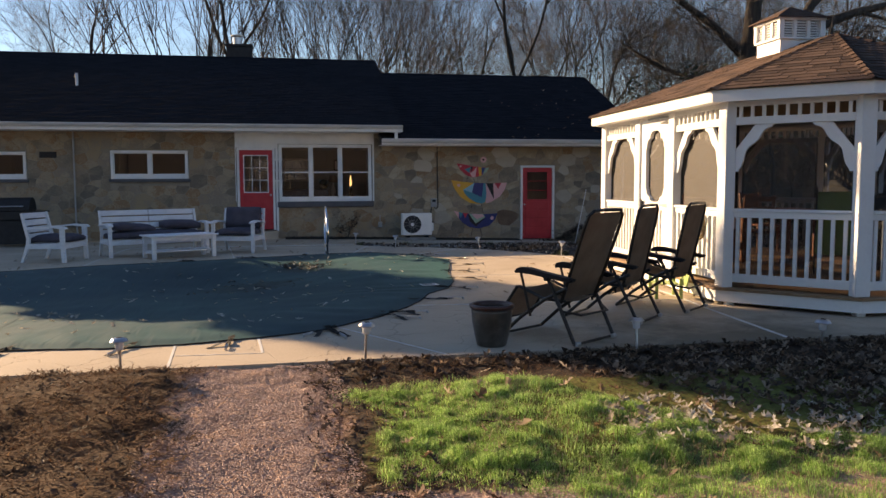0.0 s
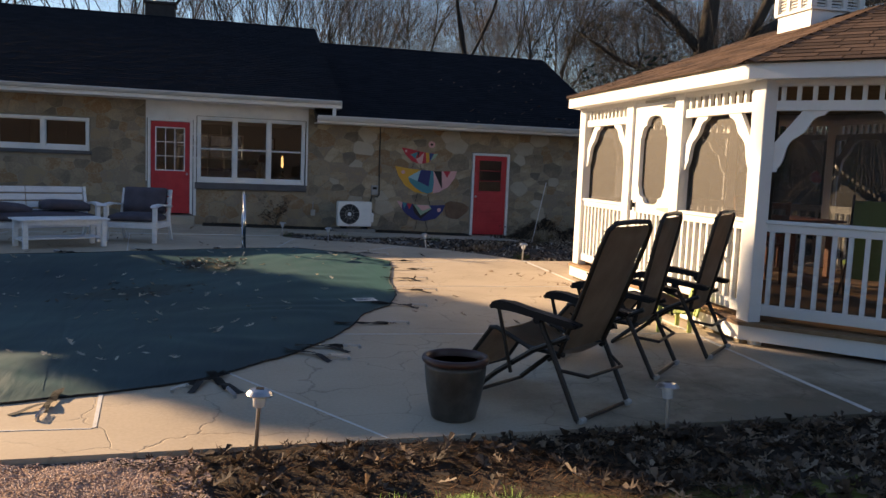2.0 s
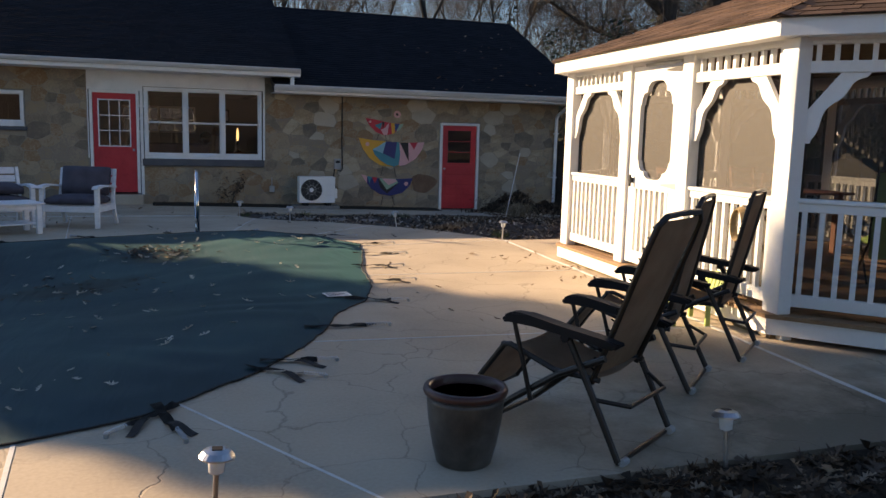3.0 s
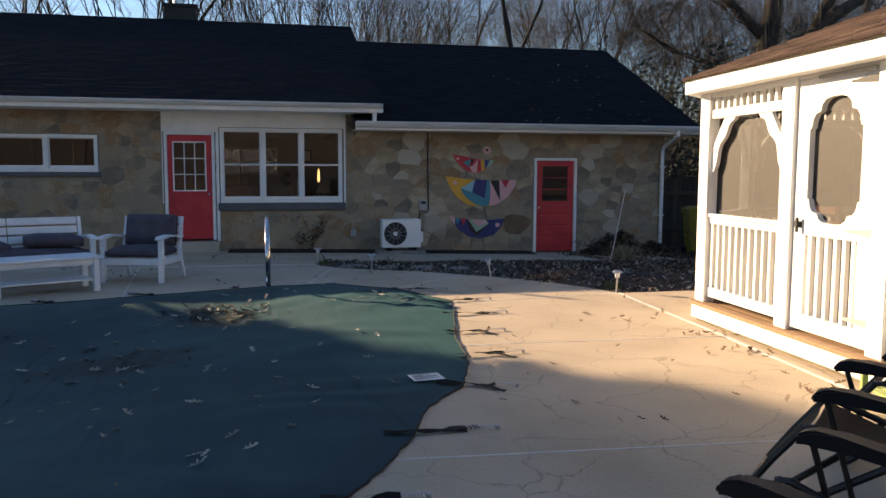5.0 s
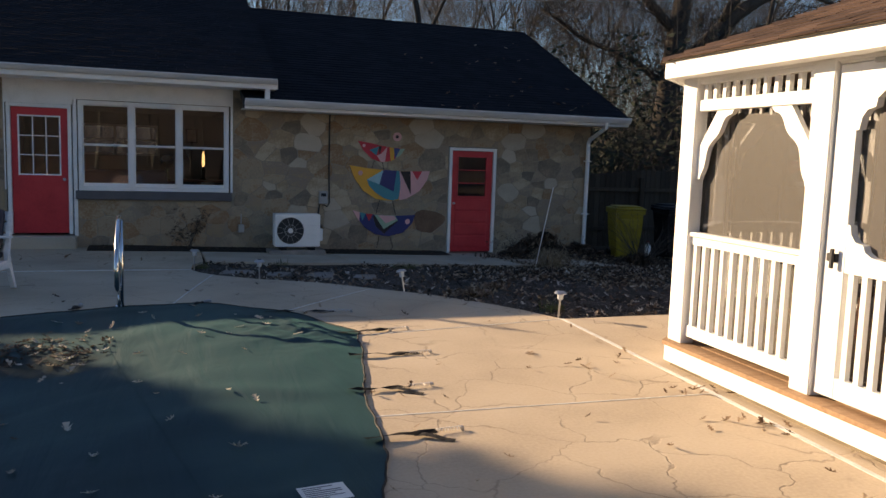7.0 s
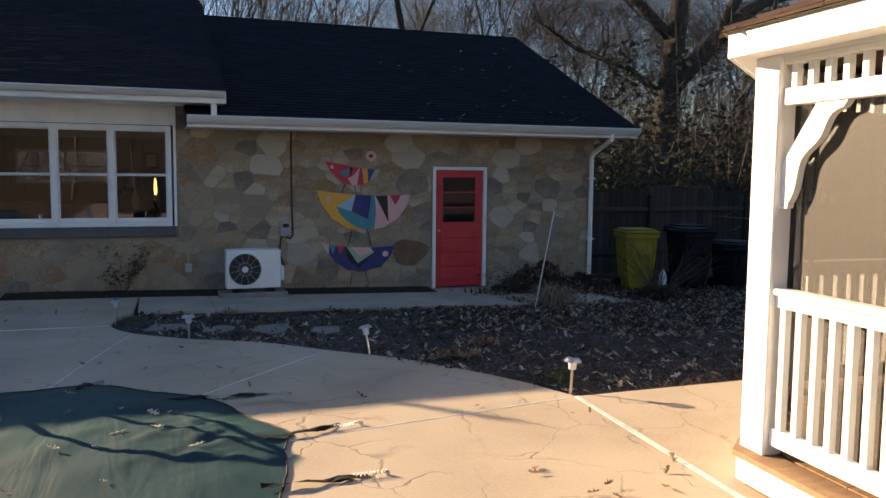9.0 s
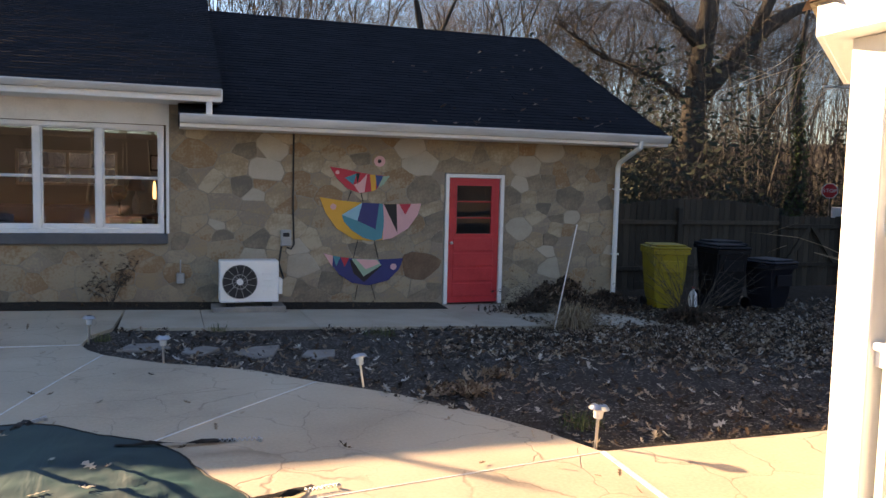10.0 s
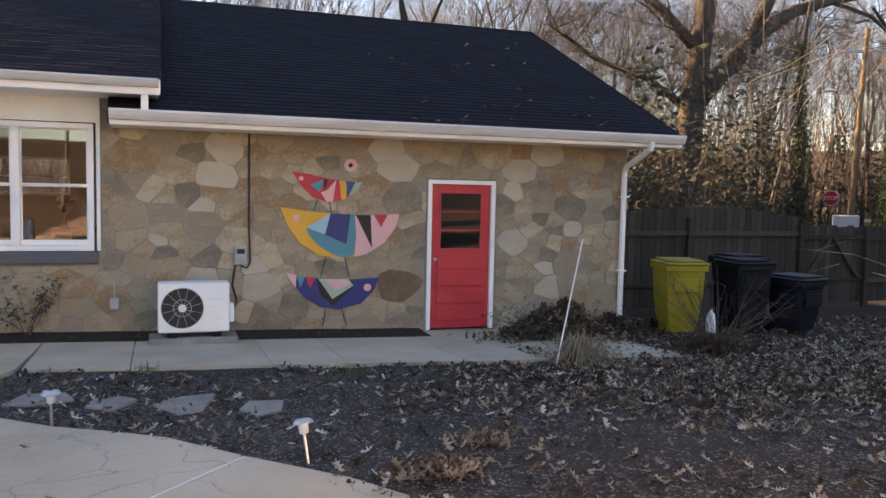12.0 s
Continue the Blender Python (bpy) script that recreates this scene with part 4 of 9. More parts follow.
# end wall of the main roof above the wing
bm = bmesh.new()
slab(bm, [(21.3, 2.5), (32.1, 2.5), (26.7, 5.12)], 2.0, 2.2, lambda u, v, w: Vector((w, u, v)))
tagged(part("wall_gable", fix(bm), DARK), "dark boarded gable between the two roofs", "wall", "", "structure")
bm = bmesh.new()
box(bm, 2.26, 2.34, 20.78, 20.87, 2.46, 2.67, 0.004)
part("gutter_outlet", bm, VINYL, roof_main, "short white spout")

# downspout at the corner
ds = thing("downspout", Matrix(), "white metal downspout at the corner of the house", "downspout")
bm = bmesh.new()
tube(bm, [(9.02, 20.80, 2.40), (9.02, 20.82, 2.30), (8.98, 21.38, 2.06), (8.97, 21.42, 1.98), (8.97, 21.42, -0.30)], 0.042, 8)
part("pipe", bm, VINYL, ds)
for z in (0.5, 1.6):
    bm = bmesh.new()
    box(bm, 8.91, 9.03, 21.37, 21.47, z, z + 0.025)
    part("pipe_clip", bm, VINYL, ds)

# chimney and vent pipe
ch = thing("chimney", pose(-1.95, 27.4, 5.15), "dark brick chimney with a metal flue cap", "chimney")
bm = bmesh.new()
box(bm, -0.40, 0.40, -0.35, 0.35, -0.4, 0.60, 0.01)
part("stack", bm, DARK, ch, "dark brick stack")
bm = bmesh.new()
box(bm, -0.44, 0.44, -0.39, 0.39, 0.60, 0.68, 0.01)
part("crown", bm, DARK, ch)
bm = bmesh.new()
rod(bm, (-0.06, 0, 0.68), (-0.06, 0, 0.92), 0.15, n=16)
rod(bm, (-0.06, 0, 0.98), (-0.06, 0, 1.0), 0.21, n=16)
for a in range(4):
    rod(bm, (-0.06 + 0.14 * math.cos(a * 1.57), 0.14 * math.sin(a * 1.57), 0.9), (-0.06 + 0.14 * math.cos(a * 1.57), 0.14 * math.sin(a * 1.57), 0.99), 0.01, n=5)
part("flue_cap", bm, STEEL, ch, "round steel flue cap")
vp = thing("vent_pipe", pose(-6.17, 23.6, 3.95), "white plastic vent pipe on the roof", "vent pipe")
bm = bmesh.new()
tube(bm, [(0, 0, -0.05), (0, 0, 0.42)], 0.04, 10)
part("pipe", bm, VINYL, vp)
bm = bmesh.new()
box(bm, -0.15, 0.15, -0.15, 0.15, -0.06, 0.02, 0.01)
part("flashing", bm, DARK, vp)

# conduit down the wall at the west window
cw = thing("drain_pipe", Matrix(), "thin grey pipe down the stone wall", "pipe")
bm = bmesh.new()
tube(bm, [(-5.83, 21.44, 2.66), (-5.84, 21.44, 0.4), (-5.80, 21.44, -0.1)], 0.022, 8)
part("pipe", bm, GREY_METAL, cw)


# ---- gazebo ----
# local frame: x away from the pool, y along the long side, origin at the corner post by the chairs
GZ = pose(4.238, 7.854, 0, 0, 0, -3.2)
gazebo = thing("gazebo", GZ, "white elongated octagonal gazebo with screens and brown shingle roof", "gazebo")
LONG, CUT, WIDE = 3.97, 1.0, 3.8
CORNERS = [(0, LONG), (0, 0), (CUT, -CUT), (WIDE - CUT, -CUT), (WIDE, 0), (WIDE, LONG), (WIDE - CUT, LONG + CUT), (CUT, LONG + CUT)]
FLOOR, RAIL, HEAD, TOP = 0.205, 1.10, 2.035, 2.27
GROW_MID = Vector((WIDE / 2, LONG / 2))


def grown(d):
    """The outline, moved outward by d."""
    k = len(CORNERS)
    out = []
    for i in range(k):
        a, b, c = (Vector(CORNERS[(i + s) % k]) for s in (-1, 0, 1))
        n0, n1 = ((q - p).normalized() for p, q in ((a, b), (b, c)))
        n0, n1 = Vector((n0.y, -n0.x)) * -1, Vector((n1.y, -n1.x)) * -1
        if (b - GROW_MID).dot(n0) < 0:
            n0, n1 = -n0, -n1
        h = (n0 + n1).normalized()
        out.append(tuple(b + h * d / max(0.3, h.dot(n0))))
    return out


def ring(name, d_in, d_out, z0, z1, mat, label=""):
    A, B = grown(d_in), grown(d_out)
    k = len(A)
    for i in range(k):
        j = (i + 1) % k
        bm = bmesh.new()
        slab(bm, [A[i], A[j], B[j], B[i]], z0, z1)
        part(name, fix(bm), mat, gazebo, label)


bm = bmesh.new()
slab(bm, grown(-0.12), -0.10, 0.042)
part("base", fix(bm), TIMBER, gazebo, "weathered timber base")
for z0, z1, out in ((-0.10, -0.012, 0.052), (-0.008, 0.043, 0.062)):
    bm = bmesh.new()
    box(bm, -out, 0.06, -0.04, LONG + 0.04, z0, z1, 0.006)
    part("sill_beam", bm, TIMBER, gazebo, "mossy weathered timber sill")
for cx, cy in ((0.04, -0.05), (0.04, LONG + 0.05), (CUT, -CUT), (WIDE - CUT, -CUT), (WIDE, 0), (WIDE, LONG)):
    bm = bmesh.new()
    box(bm, cx - 0.05, cx + 0.05, cy - 0.05, cy + 0.05, -0.10, 0.043, 0.004)
    part("foot_block", bm, VINYL, gazebo, "white foot block")
ring("skirt", 0.06, 0.115, 0.045, 0.172, VINYL, "white skirting board")
bm = bmesh.new()
slab(bm, grown(0.055), 0.046, 0.165)
part("subfloor", fix(bm), TIMBER, gazebo)
# floor boards running across, the outer border board proud
ring("border_board", -0.03, 0.135, 0.173, FLOOR, DECKBOARD, "orange stained deck board")
k = -CUT + 0.05
while k < LONG + CUT - 0.1:
    inset = max(0.0, -k, k + 0.14 - LONG)
    bm = bmesh.new()
    box(bm, inset + 0.06, WIDE - inset - 0.06, k, k + 0.135, 0.166, FLOOR - 0.004)
    part("floor_board", bm, DECKBOARD, gazebo)
    k += 0.141


def frame_to(p, q):
    """Local frame of a side: u along it from p to q, v outward, w up."""
    p, q = Vector(p), Vector(q)
    u = (q - p).normalized()
    n = Vector((u.y, -u.x))
    if ((p + q) / 2 - GROW_MID).dot(n) < 0:
        n = -n
    return lambda a, b, c: Vector((p.x + u.x * a + n.x * b, p.y + u.y * a + n.y * b, c)), (q - p).length


def block(to, u0, u1, v0, v1, w0, w1, bevel=0.0):
    bm = bmesh.new()
    vs = box(bm, u0, u1, v0, v1, w0, w1, bevel)
    for v in bm.verts:
        v.co = to(*v.co)
    return fix(bm)


def shape(to, poly, v0, v1):
    """A flat piece cut to an outline in the plane of the side."""
    bm = bmesh.new()
    slab(bm, poly, v0, v1, lambda a, b, c: to(a, c, b))
    return fix(bm)


def post(to, u0, u1, z0=FLOOR, z1=TOP + 0.02):
    part("post", block(to, u0, u1, -0.06, 0.06, z0, z1, 0.006), VINYL, gazebo)


def bracket(to, u, way, z=HEAD, w=0.34, h=0.46):
    """A scalloped corner bracket below the header: an S-curved brace with a triangular hole above it."""
    inner = []
    for i in range(17):
        t = i / 16
        a = math.pi / 2 * t
        x = 0.45 * w * (1 - math.cos(a)) + 0.55 * w * t + 0.052
        y = -(0.45 * h * (1 - math.sin(a)) + 0.55 * h * (1 - t)) - 0.035
        ripple = 0.012 * math.sin(t * math.pi * 4)
        inner.append((x + ripple, y - ripple))
    poly = [(0.0, -h - 0.06), (0.05, -h - 0.06)] + inner + [(w + 0.085, 0.0), (w * 0.66, 0.0), (0.0, -h * 0.64)]
    pts = [(u + way * a, z + b) for a, b in poly]
    part("bracket", shape(to, pts, -0.02, 0.02), VINYL, gazebo, "scalloped white corner bracket")


def side_panel(to, u0, u1, spindles=True, screen=True, weave=None):
    """Between two posts: header with spindle frieze, brackets, screen, rail and balusters."""
    part("frieze_rail", block(to, u0, u1, -0.035, 0.035, HEAD, HEAD + 0.085, 0.004), VINYL, gazebo)
    part("frieze_rail", block(to, u0, u1, -0.035, 0.035, TOP - 0.03, TOP, 0.003), VINYL, gazebo)
    n = max(3, round((u1 - u0) / 0.118))
    gap = (u1 - u0) / n
    for i in range(n):
        c = u0 + gap * (i + 0.5)
        part("spindle", block(to, c - 0.018, c + 0.018, -0.018, 0.018, HEAD + 0.085, TOP - 0.03), VINYL, gazebo)
    bracket(to, u0, 1)
    bracket(to, u1, -1)
    part("top_rail", block(to, u0, u1, -0.045, 0.045, RAIL - 0.035, RAIL, 0.008), VINYL, gazebo)
    part("top_rail", block(to, u0, u1, -0.025, 0.025, RAIL - 0.10, RAIL - 0.035, 0.004), VINYL, gazebo)
    part("bottom_rail", block(to, u0, u1, -0.025, 0.025, FLOOR + 0.06, FLOOR + 0.155, 0.004), VINYL, gazebo)
    for i in range(n):
        c = u0 + gap * (i + 0.5)
        part("baluster", block(to, c - 0.019, c + 0.019, -0.019, 0.019, FLOOR + 0.155, RAIL - 0.10), VINYL, gazebo)
    if screen:
        part("fly_screen", block(to, u0, u1, -0.052, -0.0505, FLOOR + 0.06, HEAD + 0.08), weave or SCREEN_SHADED, gazebo, "insect screen")
        part("screen_frame", block(to, u0, u0 + 0.03, -0.056, -0.046, RAIL, HEAD), TUBE_DARK, gazebo)
        part("screen_frame", block(to, u1 - 0.03, u1, -0.056, -0.046, RAIL, HEAD), TUBE_DARK, gazebo)


# long side on the pool: panel, door, panel
to, length = frame_to(CORNERS[1], CORNERS[0])
post(to, -0.10, 0.09), post(to, 1.29, 1.47), post(to, 2.45, 2.63), post(to, LONG - 0.09, LONG + 0.10)
side_panel(to, 0.09, 1.29, weave=SCREEN_SUNLIT)
side_panel(to, 2.63, LONG - 0.09, weave=SCREEN_SUNLIT)
# screen door
gate = new("screen_door")
gate.parent = gazebo
tagged(gate, "white screen door with scalloped window")
DA, DB, DZ = 1.48, 2.44, 2.25


def dpart(name, bm, mat, label=""):
    return part(name, bm, mat, gate, label)


dpart("stile", block(to, DA, DA + 0.165, -0.02, 0.03, FLOOR + 0.03, DZ, 0.004), VINYL)
dpart("stile", block(to, DB - 0.165, DB, -0.02, 0.03, FLOOR + 0.03, DZ, 0.004), VINYL)
dpart("lock_rail", block(to, DA + 0.165, DB - 0.165, -0.02, 0.03, RAIL - 0.09, RAIL + 0.02, 0.004), VINYL)
dpart("kick_rail", block(to, DA + 0.165, DB - 0.165, -0.02, 0.03, FLOOR + 0.03, FLOOR + 0.16, 0.004), VINYL)
lo, hi = DA + 0.165, DB - 0.165
top_cut = [(lo, DZ), (lo, 1.86), (lo + 0.02, 1.86), (lo + 0.035, 1.93), (lo + 0.07, 1.975), (lo + 0.13, 1.99), (lo + 0.14, 2.04), (lo + 0.19, 2.08), (lo + 0.26, 2.095)]
mirror = [(lo + hi - x, z) for x, z in top_cut][::-1]
dpart("door_head", shape(to, top_cut + mirror, -0.02, 0.03), VINYL)
low_cut = [(lo, RAIL + 0.02), (lo, 1.30), (lo + 0.02, 1.30), (lo + 0.035, 1.24), (lo + 0.07, 1.20), (lo + 0.13, 1.19), (lo + 0.15, 1.15), (lo + 0.20, 1.125), (lo + 0.26, 1.12)]
mirror = [(lo + hi - x, z) for x, z in low_cut][::-1]
dpart("door_apron", shape(to, low_cut + mirror, -0.02, 0.03), VINYL)
for i in range(6):
    c = lo + (hi - lo) * (i + 0.5) / 6
    dpart("baluster", block(to, c - 0.02, c + 0.02, -0.015, 0.022, FLOOR + 0.16, RAIL - 0.09), VINYL)
dpart("fly_screen", block(to, lo, hi, -0.024, -0.0225, FLOOR + 0.16, 2.09), SCREEN_SUNLIT)
dpart("latch", block(to, DB - 0.12, DB - 0.04, 0.03, 0.055, RAIL - 0.03, RAIL + 0.02, 0.004), DARK, "black latch")
dpart("latch_handle", block(to, DB - 0.11, DB - 0.085, 0.055, 0.075, RAIL - 0.07, RAIL + 0.05, 0.004), DARK)
for z in (RAIL - 0.02, FLOOR + 0.22, 2.18):
    dpart("strap_hinge", shape(to, [(DA - 0.01, z), (DA + 0.03, z - 0.03), (DA + 0.30, z - 0.008), (DA + 0.32, z), (DA + 0.30, z + 0.008), (DA + 0.03, z + 0.03)], 0.03, 0.036), GREY_METAL if z < 2 else DARK, "dark strap hinge")
part("door_lintel", block(to, 1.47, 2.45, -0.03, 0.03, DZ + 0.005, TOP + 0.02, 0.003), VINYL, gazebo)
part("door_closer", block(to, 1.50, 2.15, 0.035, 0.065, 2.235, 2.262, 0.004), GREY_METAL, gazebo, "metal door closer bar")
# the other sides
for i in (1, 2, 3, 4, 5, 6, 7):
    to, length = frame_to(CORNERS[i], CORNERS[(i + 1) % 8])
    if i not in (1,):
        post(to, -0.085, 0.085)
    if i == 4:
        for a, b in ((0.09, 1.29), (1.43, 2.54), (2.68, length - 0.09)):
            side_panel(to, a, b)
        post(to, 1.29, 1.43), post(to, 2.54, 2.68)
    else:
        side_panel(to, 0.09, length - 0.09)

# eaves: plate, ceiling, fascia
ring("eave_plate", -0.07, 0.05, TOP, 2.31, VINYL)
ring("soffit", 0.05, 0.23, 2.29, 2.305, VINYL)
ring("fascia", 0.212, 0.235, 2.285, 2.412, VINYL, "white fascia board")

# hipped roof with shingles
EAVE = grown(0.265)
EAVE_Z, PITCH = 2.417, 0.382
half = WIDE / 2 + 0.265
RIDGE_Z = EAVE_Z + PITCH * half
R0, R1 = Vector((WIDE / 2, -CUT - 0.265 + half)), Vector((WIDE / 2, LONG + CUT + 0.265 - half))
facets = []
for i in range(8):
    a, b = Vector(EAVE[i]), Vector(EAVE[(i + 1) % 8])
    mid = (a + b) / 2
    if i in (0, 4):
        near, far = (R1, R0) if i == 0 else (R0, R1)
        facets.append((a, b, far, near))
    else:
        tip = R0 if mid.y < LONG / 2 else R1
        facets.append((a, b, tip, tip))
bm = bmesh.new()
ev = [bm.verts.new((*p, EAVE_Z - 0.005)) for p in EAVE]
r0, r1 = bm.verts.new((*R0, RIDGE_Z - 0.005)), bm.verts.new((*R1, RIDGE_Z - 0.005))
for i in range(8):
    a, b = ev[i], ev[(i + 1) % 8]
    mid = (Vector(EAVE[i]) + Vector(EAVE[(i + 1) % 8])) / 2
    if i == 0:
        bm.faces.new((a, b, r0, r1))
    elif i == 4:
        bm.faces.new((a, b, r1, r0))
    else:
        bm.faces.new((a, b, r0 if mid.y < LONG / 2 else r1))
bm.faces.new(ev[::-1])
part("roof_deck", fix(bm), TIMBER, gazebo)


def facet_rows(a, b, c, d):
    """Pieces of shingle on one roof face, row by row: corner places."""
    A, B = Vector((*a, EAVE_Z)), Vector((*b, EAVE_Z))
    C, D = Vector((*c, RIDGE_Z)), Vector((*d, RIDGE_Z))
    n = (B - A).cross(D - A).normalized()
    if n.z < 0:
        n = -n
    run = (((C + D) / 2) - ((A + B) / 2)).length
    rows = int(run / 0.135)
    out = []
    rng = random.Random(len(facets) + int(a.x * 10))
    for i in range(rows):
        t0, t1 = max(0, i * 0.135 - 0.012) / run, min(1.0, (i * 0.135 + 0.15) / run)
        L0, L1, M0, M1 = A.lerp(D, t0), B.lerp(C, t0), A.lerp(D, t1), B.lerp(C, t1)
        w0 = (L1 - L0).length
        x = -rng.random() * 0.25
        while x < w0:
            w = rng.uniform(0.26, 0.34)
            u0, u1 = max(0.0, x) / w0, min(w0, x + w - 0.010) / w0
            x += w
            if u1 - u0 < 0.02:
                continue
            h = 0.008 + rng.uniform(0, 0.005)
            out.append([L0.lerp(L1, u0) + n * 0.002, L0.lerp(L1, u1) + n * 0.002, L0.lerp(L1, u1) + n * h, L0.lerp(L1, u0) + n * h,
                        M0.lerp(M1, u1) + n * 0.004, M0.lerp(M1, u0) + n * 0.004])
    return out


SHINGLE_FACES = [(0, 1, 2, 3), (3, 2, 4, 5), (0, 3, 5), (1, 4, 2)]
verts, faces = [], []
singles = []
for i, (a, b, c, d) in enumerate(facets):
    for q in facet_rows(a, b, c, d):
        if i in (0, 1) and len(singles) < 290 and q[0].y < 2.6:
            singles.append(q)
        else:
            o = len(verts)
            verts += [tuple(v) for v in q]
            faces += [tuple(o + j for j in f) for f in SHINGLE_FACES]
me = bpy.data.meshes.new("shingles")
me.from_pydata(verts, [], faces)
me.materials.append(BROWN_SHINGLE_FAR)
sh = new("shingles", me)
sh.parent = gazebo
tagged(sh, "weathered brown asphalt shingles", "", "", "stuff")
for q in singles:
    me = bpy.data.meshes.new("shingle")
    o = q[0]
    me.from_pydata([tuple(v - o) for v in q], [], SHINGLE_FACES)
    me.materials.append(BROWN_SHINGLE)
    s = new("shingle", me)
    s.location = o
    s.parent = gazebo
for i, tip in ((7, R1), (0, R1), (1, R0), (2, R0), (3, R0), (4, R0), (5, R1), (6, R1)):
    a, b = Vector((*EAVE[i], EAVE_Z + 0.01)), Vector((*tip, RIDGE_Z + 0.01))
    n = int((b - a).length / 0.16)
    for j in range(n):
        p, q = a.lerp(b, j / n), a.lerp(b, min(1.0, (j + 1.25) / n))
        side = (q - p).cross(Vector((0, 0, 1))).normalized() * 0.11
        down = Vector((0, 0, -0.035))
        up = Vector((0, 0, 0.012))
        bm = bmesh.new()
        vs = [bm.verts.new(v) for v in (p - side + down + up, p + up * 1.6, p + side + down + up, q + side + down, q + up * 0.4, q - side + down)]
        bm.faces.new((vs[0], vs[1], vs[4], vs[5]))
        bm.faces.new((vs[1], vs[2], vs[3], vs[4]))
        part("hip_cap", bm, BROWN_SHINGLE, gazebo)
bm = bmesh.new()
for s in (-1, 1):
    f = [bm.verts.new(v) for v in ((R0.x, R0.y - 0.05, RIDGE_Z + 0.02), (R1.x, R1.y + 0.05, RIDGE_Z + 0.02), (R1.x + s * 0.12, R1.y + 0.05, RIDGE_Z - 0.045), (R0.x + s * 0.12, R0.y - 0.05, RIDGE_Z - 0.045))]
    bm.faces.new(f)
part("ridge_cap", bm, BROWN_SHINGLE, gazebo)

# cupola
cup = new("cupola")
cup.parent = gazebo
cup.location = (WIDE / 2, LONG / 2, 0)
tagged(cup, "white louvred cupola with small brown roof")
W = 0.30
bm = bmesh.new()
box(bm, -W, W, -W, W, RIDGE_Z - 0.40, RIDGE_Z + 0.07, 0.005)
part("cupola_base", bm, VINYL, cup)
bm = bmesh.new()
box(bm, -W - 0.03, W + 0.03, -W - 0.03, W + 0.03, RIDGE_Z + 0.07, RIDGE_Z + 0.10, 0.005)
part("cupola_sill", bm, VINYL, cup)
for sx in (-1, 1):
    for sy in (-1, 1):
        bm = bmesh.new()
        box(bm, sx * W - 0.035, sx * W + 0.035, sy * W - 0.035, sy * W + 0.035, RIDGE_Z + 0.10, RIDGE_Z + 0.32, 0.004)
        part("cupola_post", bm, VINYL, cup)
for turn in range(4):
    m = Matrix.Rotation(turn * math.pi / 2, 4, "Z")
    for i in range(2):
        x = -W + 2 * W * (i + 1) / 3
        bm = bmesh.new()
        box(bm, x - 0.025, x + 0.025, -W - 0.02, -W + 0.02, RIDGE_Z + 0.10, RIDGE_Z + 0.32, 0.0, m)
        part("cupola_mullion", bm, VINYL, cup)
    for i in range(6):
        z = RIDGE_Z + 0.125 + i * 0.034
        bm = bmesh.new()
        box(bm, -W + 0.035, W - 0.035, -0.003, 0.003, -0.017, 0.017, 0.0, m @ Matrix.Translation((0, -W + 0.005, z)) @ Matrix.Rotation(radians(-45), 4, "X"))
        part("louvre", bm, VINYL, cup)
bm = bmesh.new()
box(bm, -W + 0.05, W - 0.05, -W + 0.05, W - 0.05, RIDGE_Z + 0.08, RIDGE_Z + 0.32)
part("cupola_core", bm, DARK, cup)
bm = bmesh.new()
box(bm, -W - 0.045, W + 0.045, -W - 0.045, W + 0.045, RIDGE_Z + 0.32, RIDGE_Z + 0.355, 0.006)
part("cupola_cornice", bm, VINYL, cup)
bm = bmesh.new()
for i in range(6):
    t0, t1 = i / 6, (i + 1) / 6
    s0, s1 = (W + 0.09) * (1 - t0), (W + 0.09) * (1 - t1) + 0.02
    z0, z1 = RIDGE_Z + 0.35 + 0.20 * t0, RIDGE_Z + 0.35 + 0.20 * t1
    a = [bm.verts.new((x * s0, y * s0, z0 + 0.012)) for x, y in ((-1, -1), (1, -1), (1, 1), (-1, 1))]
    b = [bm.verts.new((x * s1, y * s1, z1 + 0.002)) for x, y in ((-1, -1), (1, -1), (1, 1), (-1, 1))]
    c = [bm.verts.new((x * s0, y * s0, z0 - 0.004)) for x, y in ((-1, -1), (1, -1), (1, 1), (-1, 1))]
    for j in range(4):
        bm.faces.new((a[j], a[(j + 1) % 4], b[(j + 1) % 4], b[j]))
        bm.faces.new((c[j], c[(j + 1) % 4], a[(j + 1) % 4], a[j]))
part("cupola_roof", bm, BROWN_SHINGLE, cup)


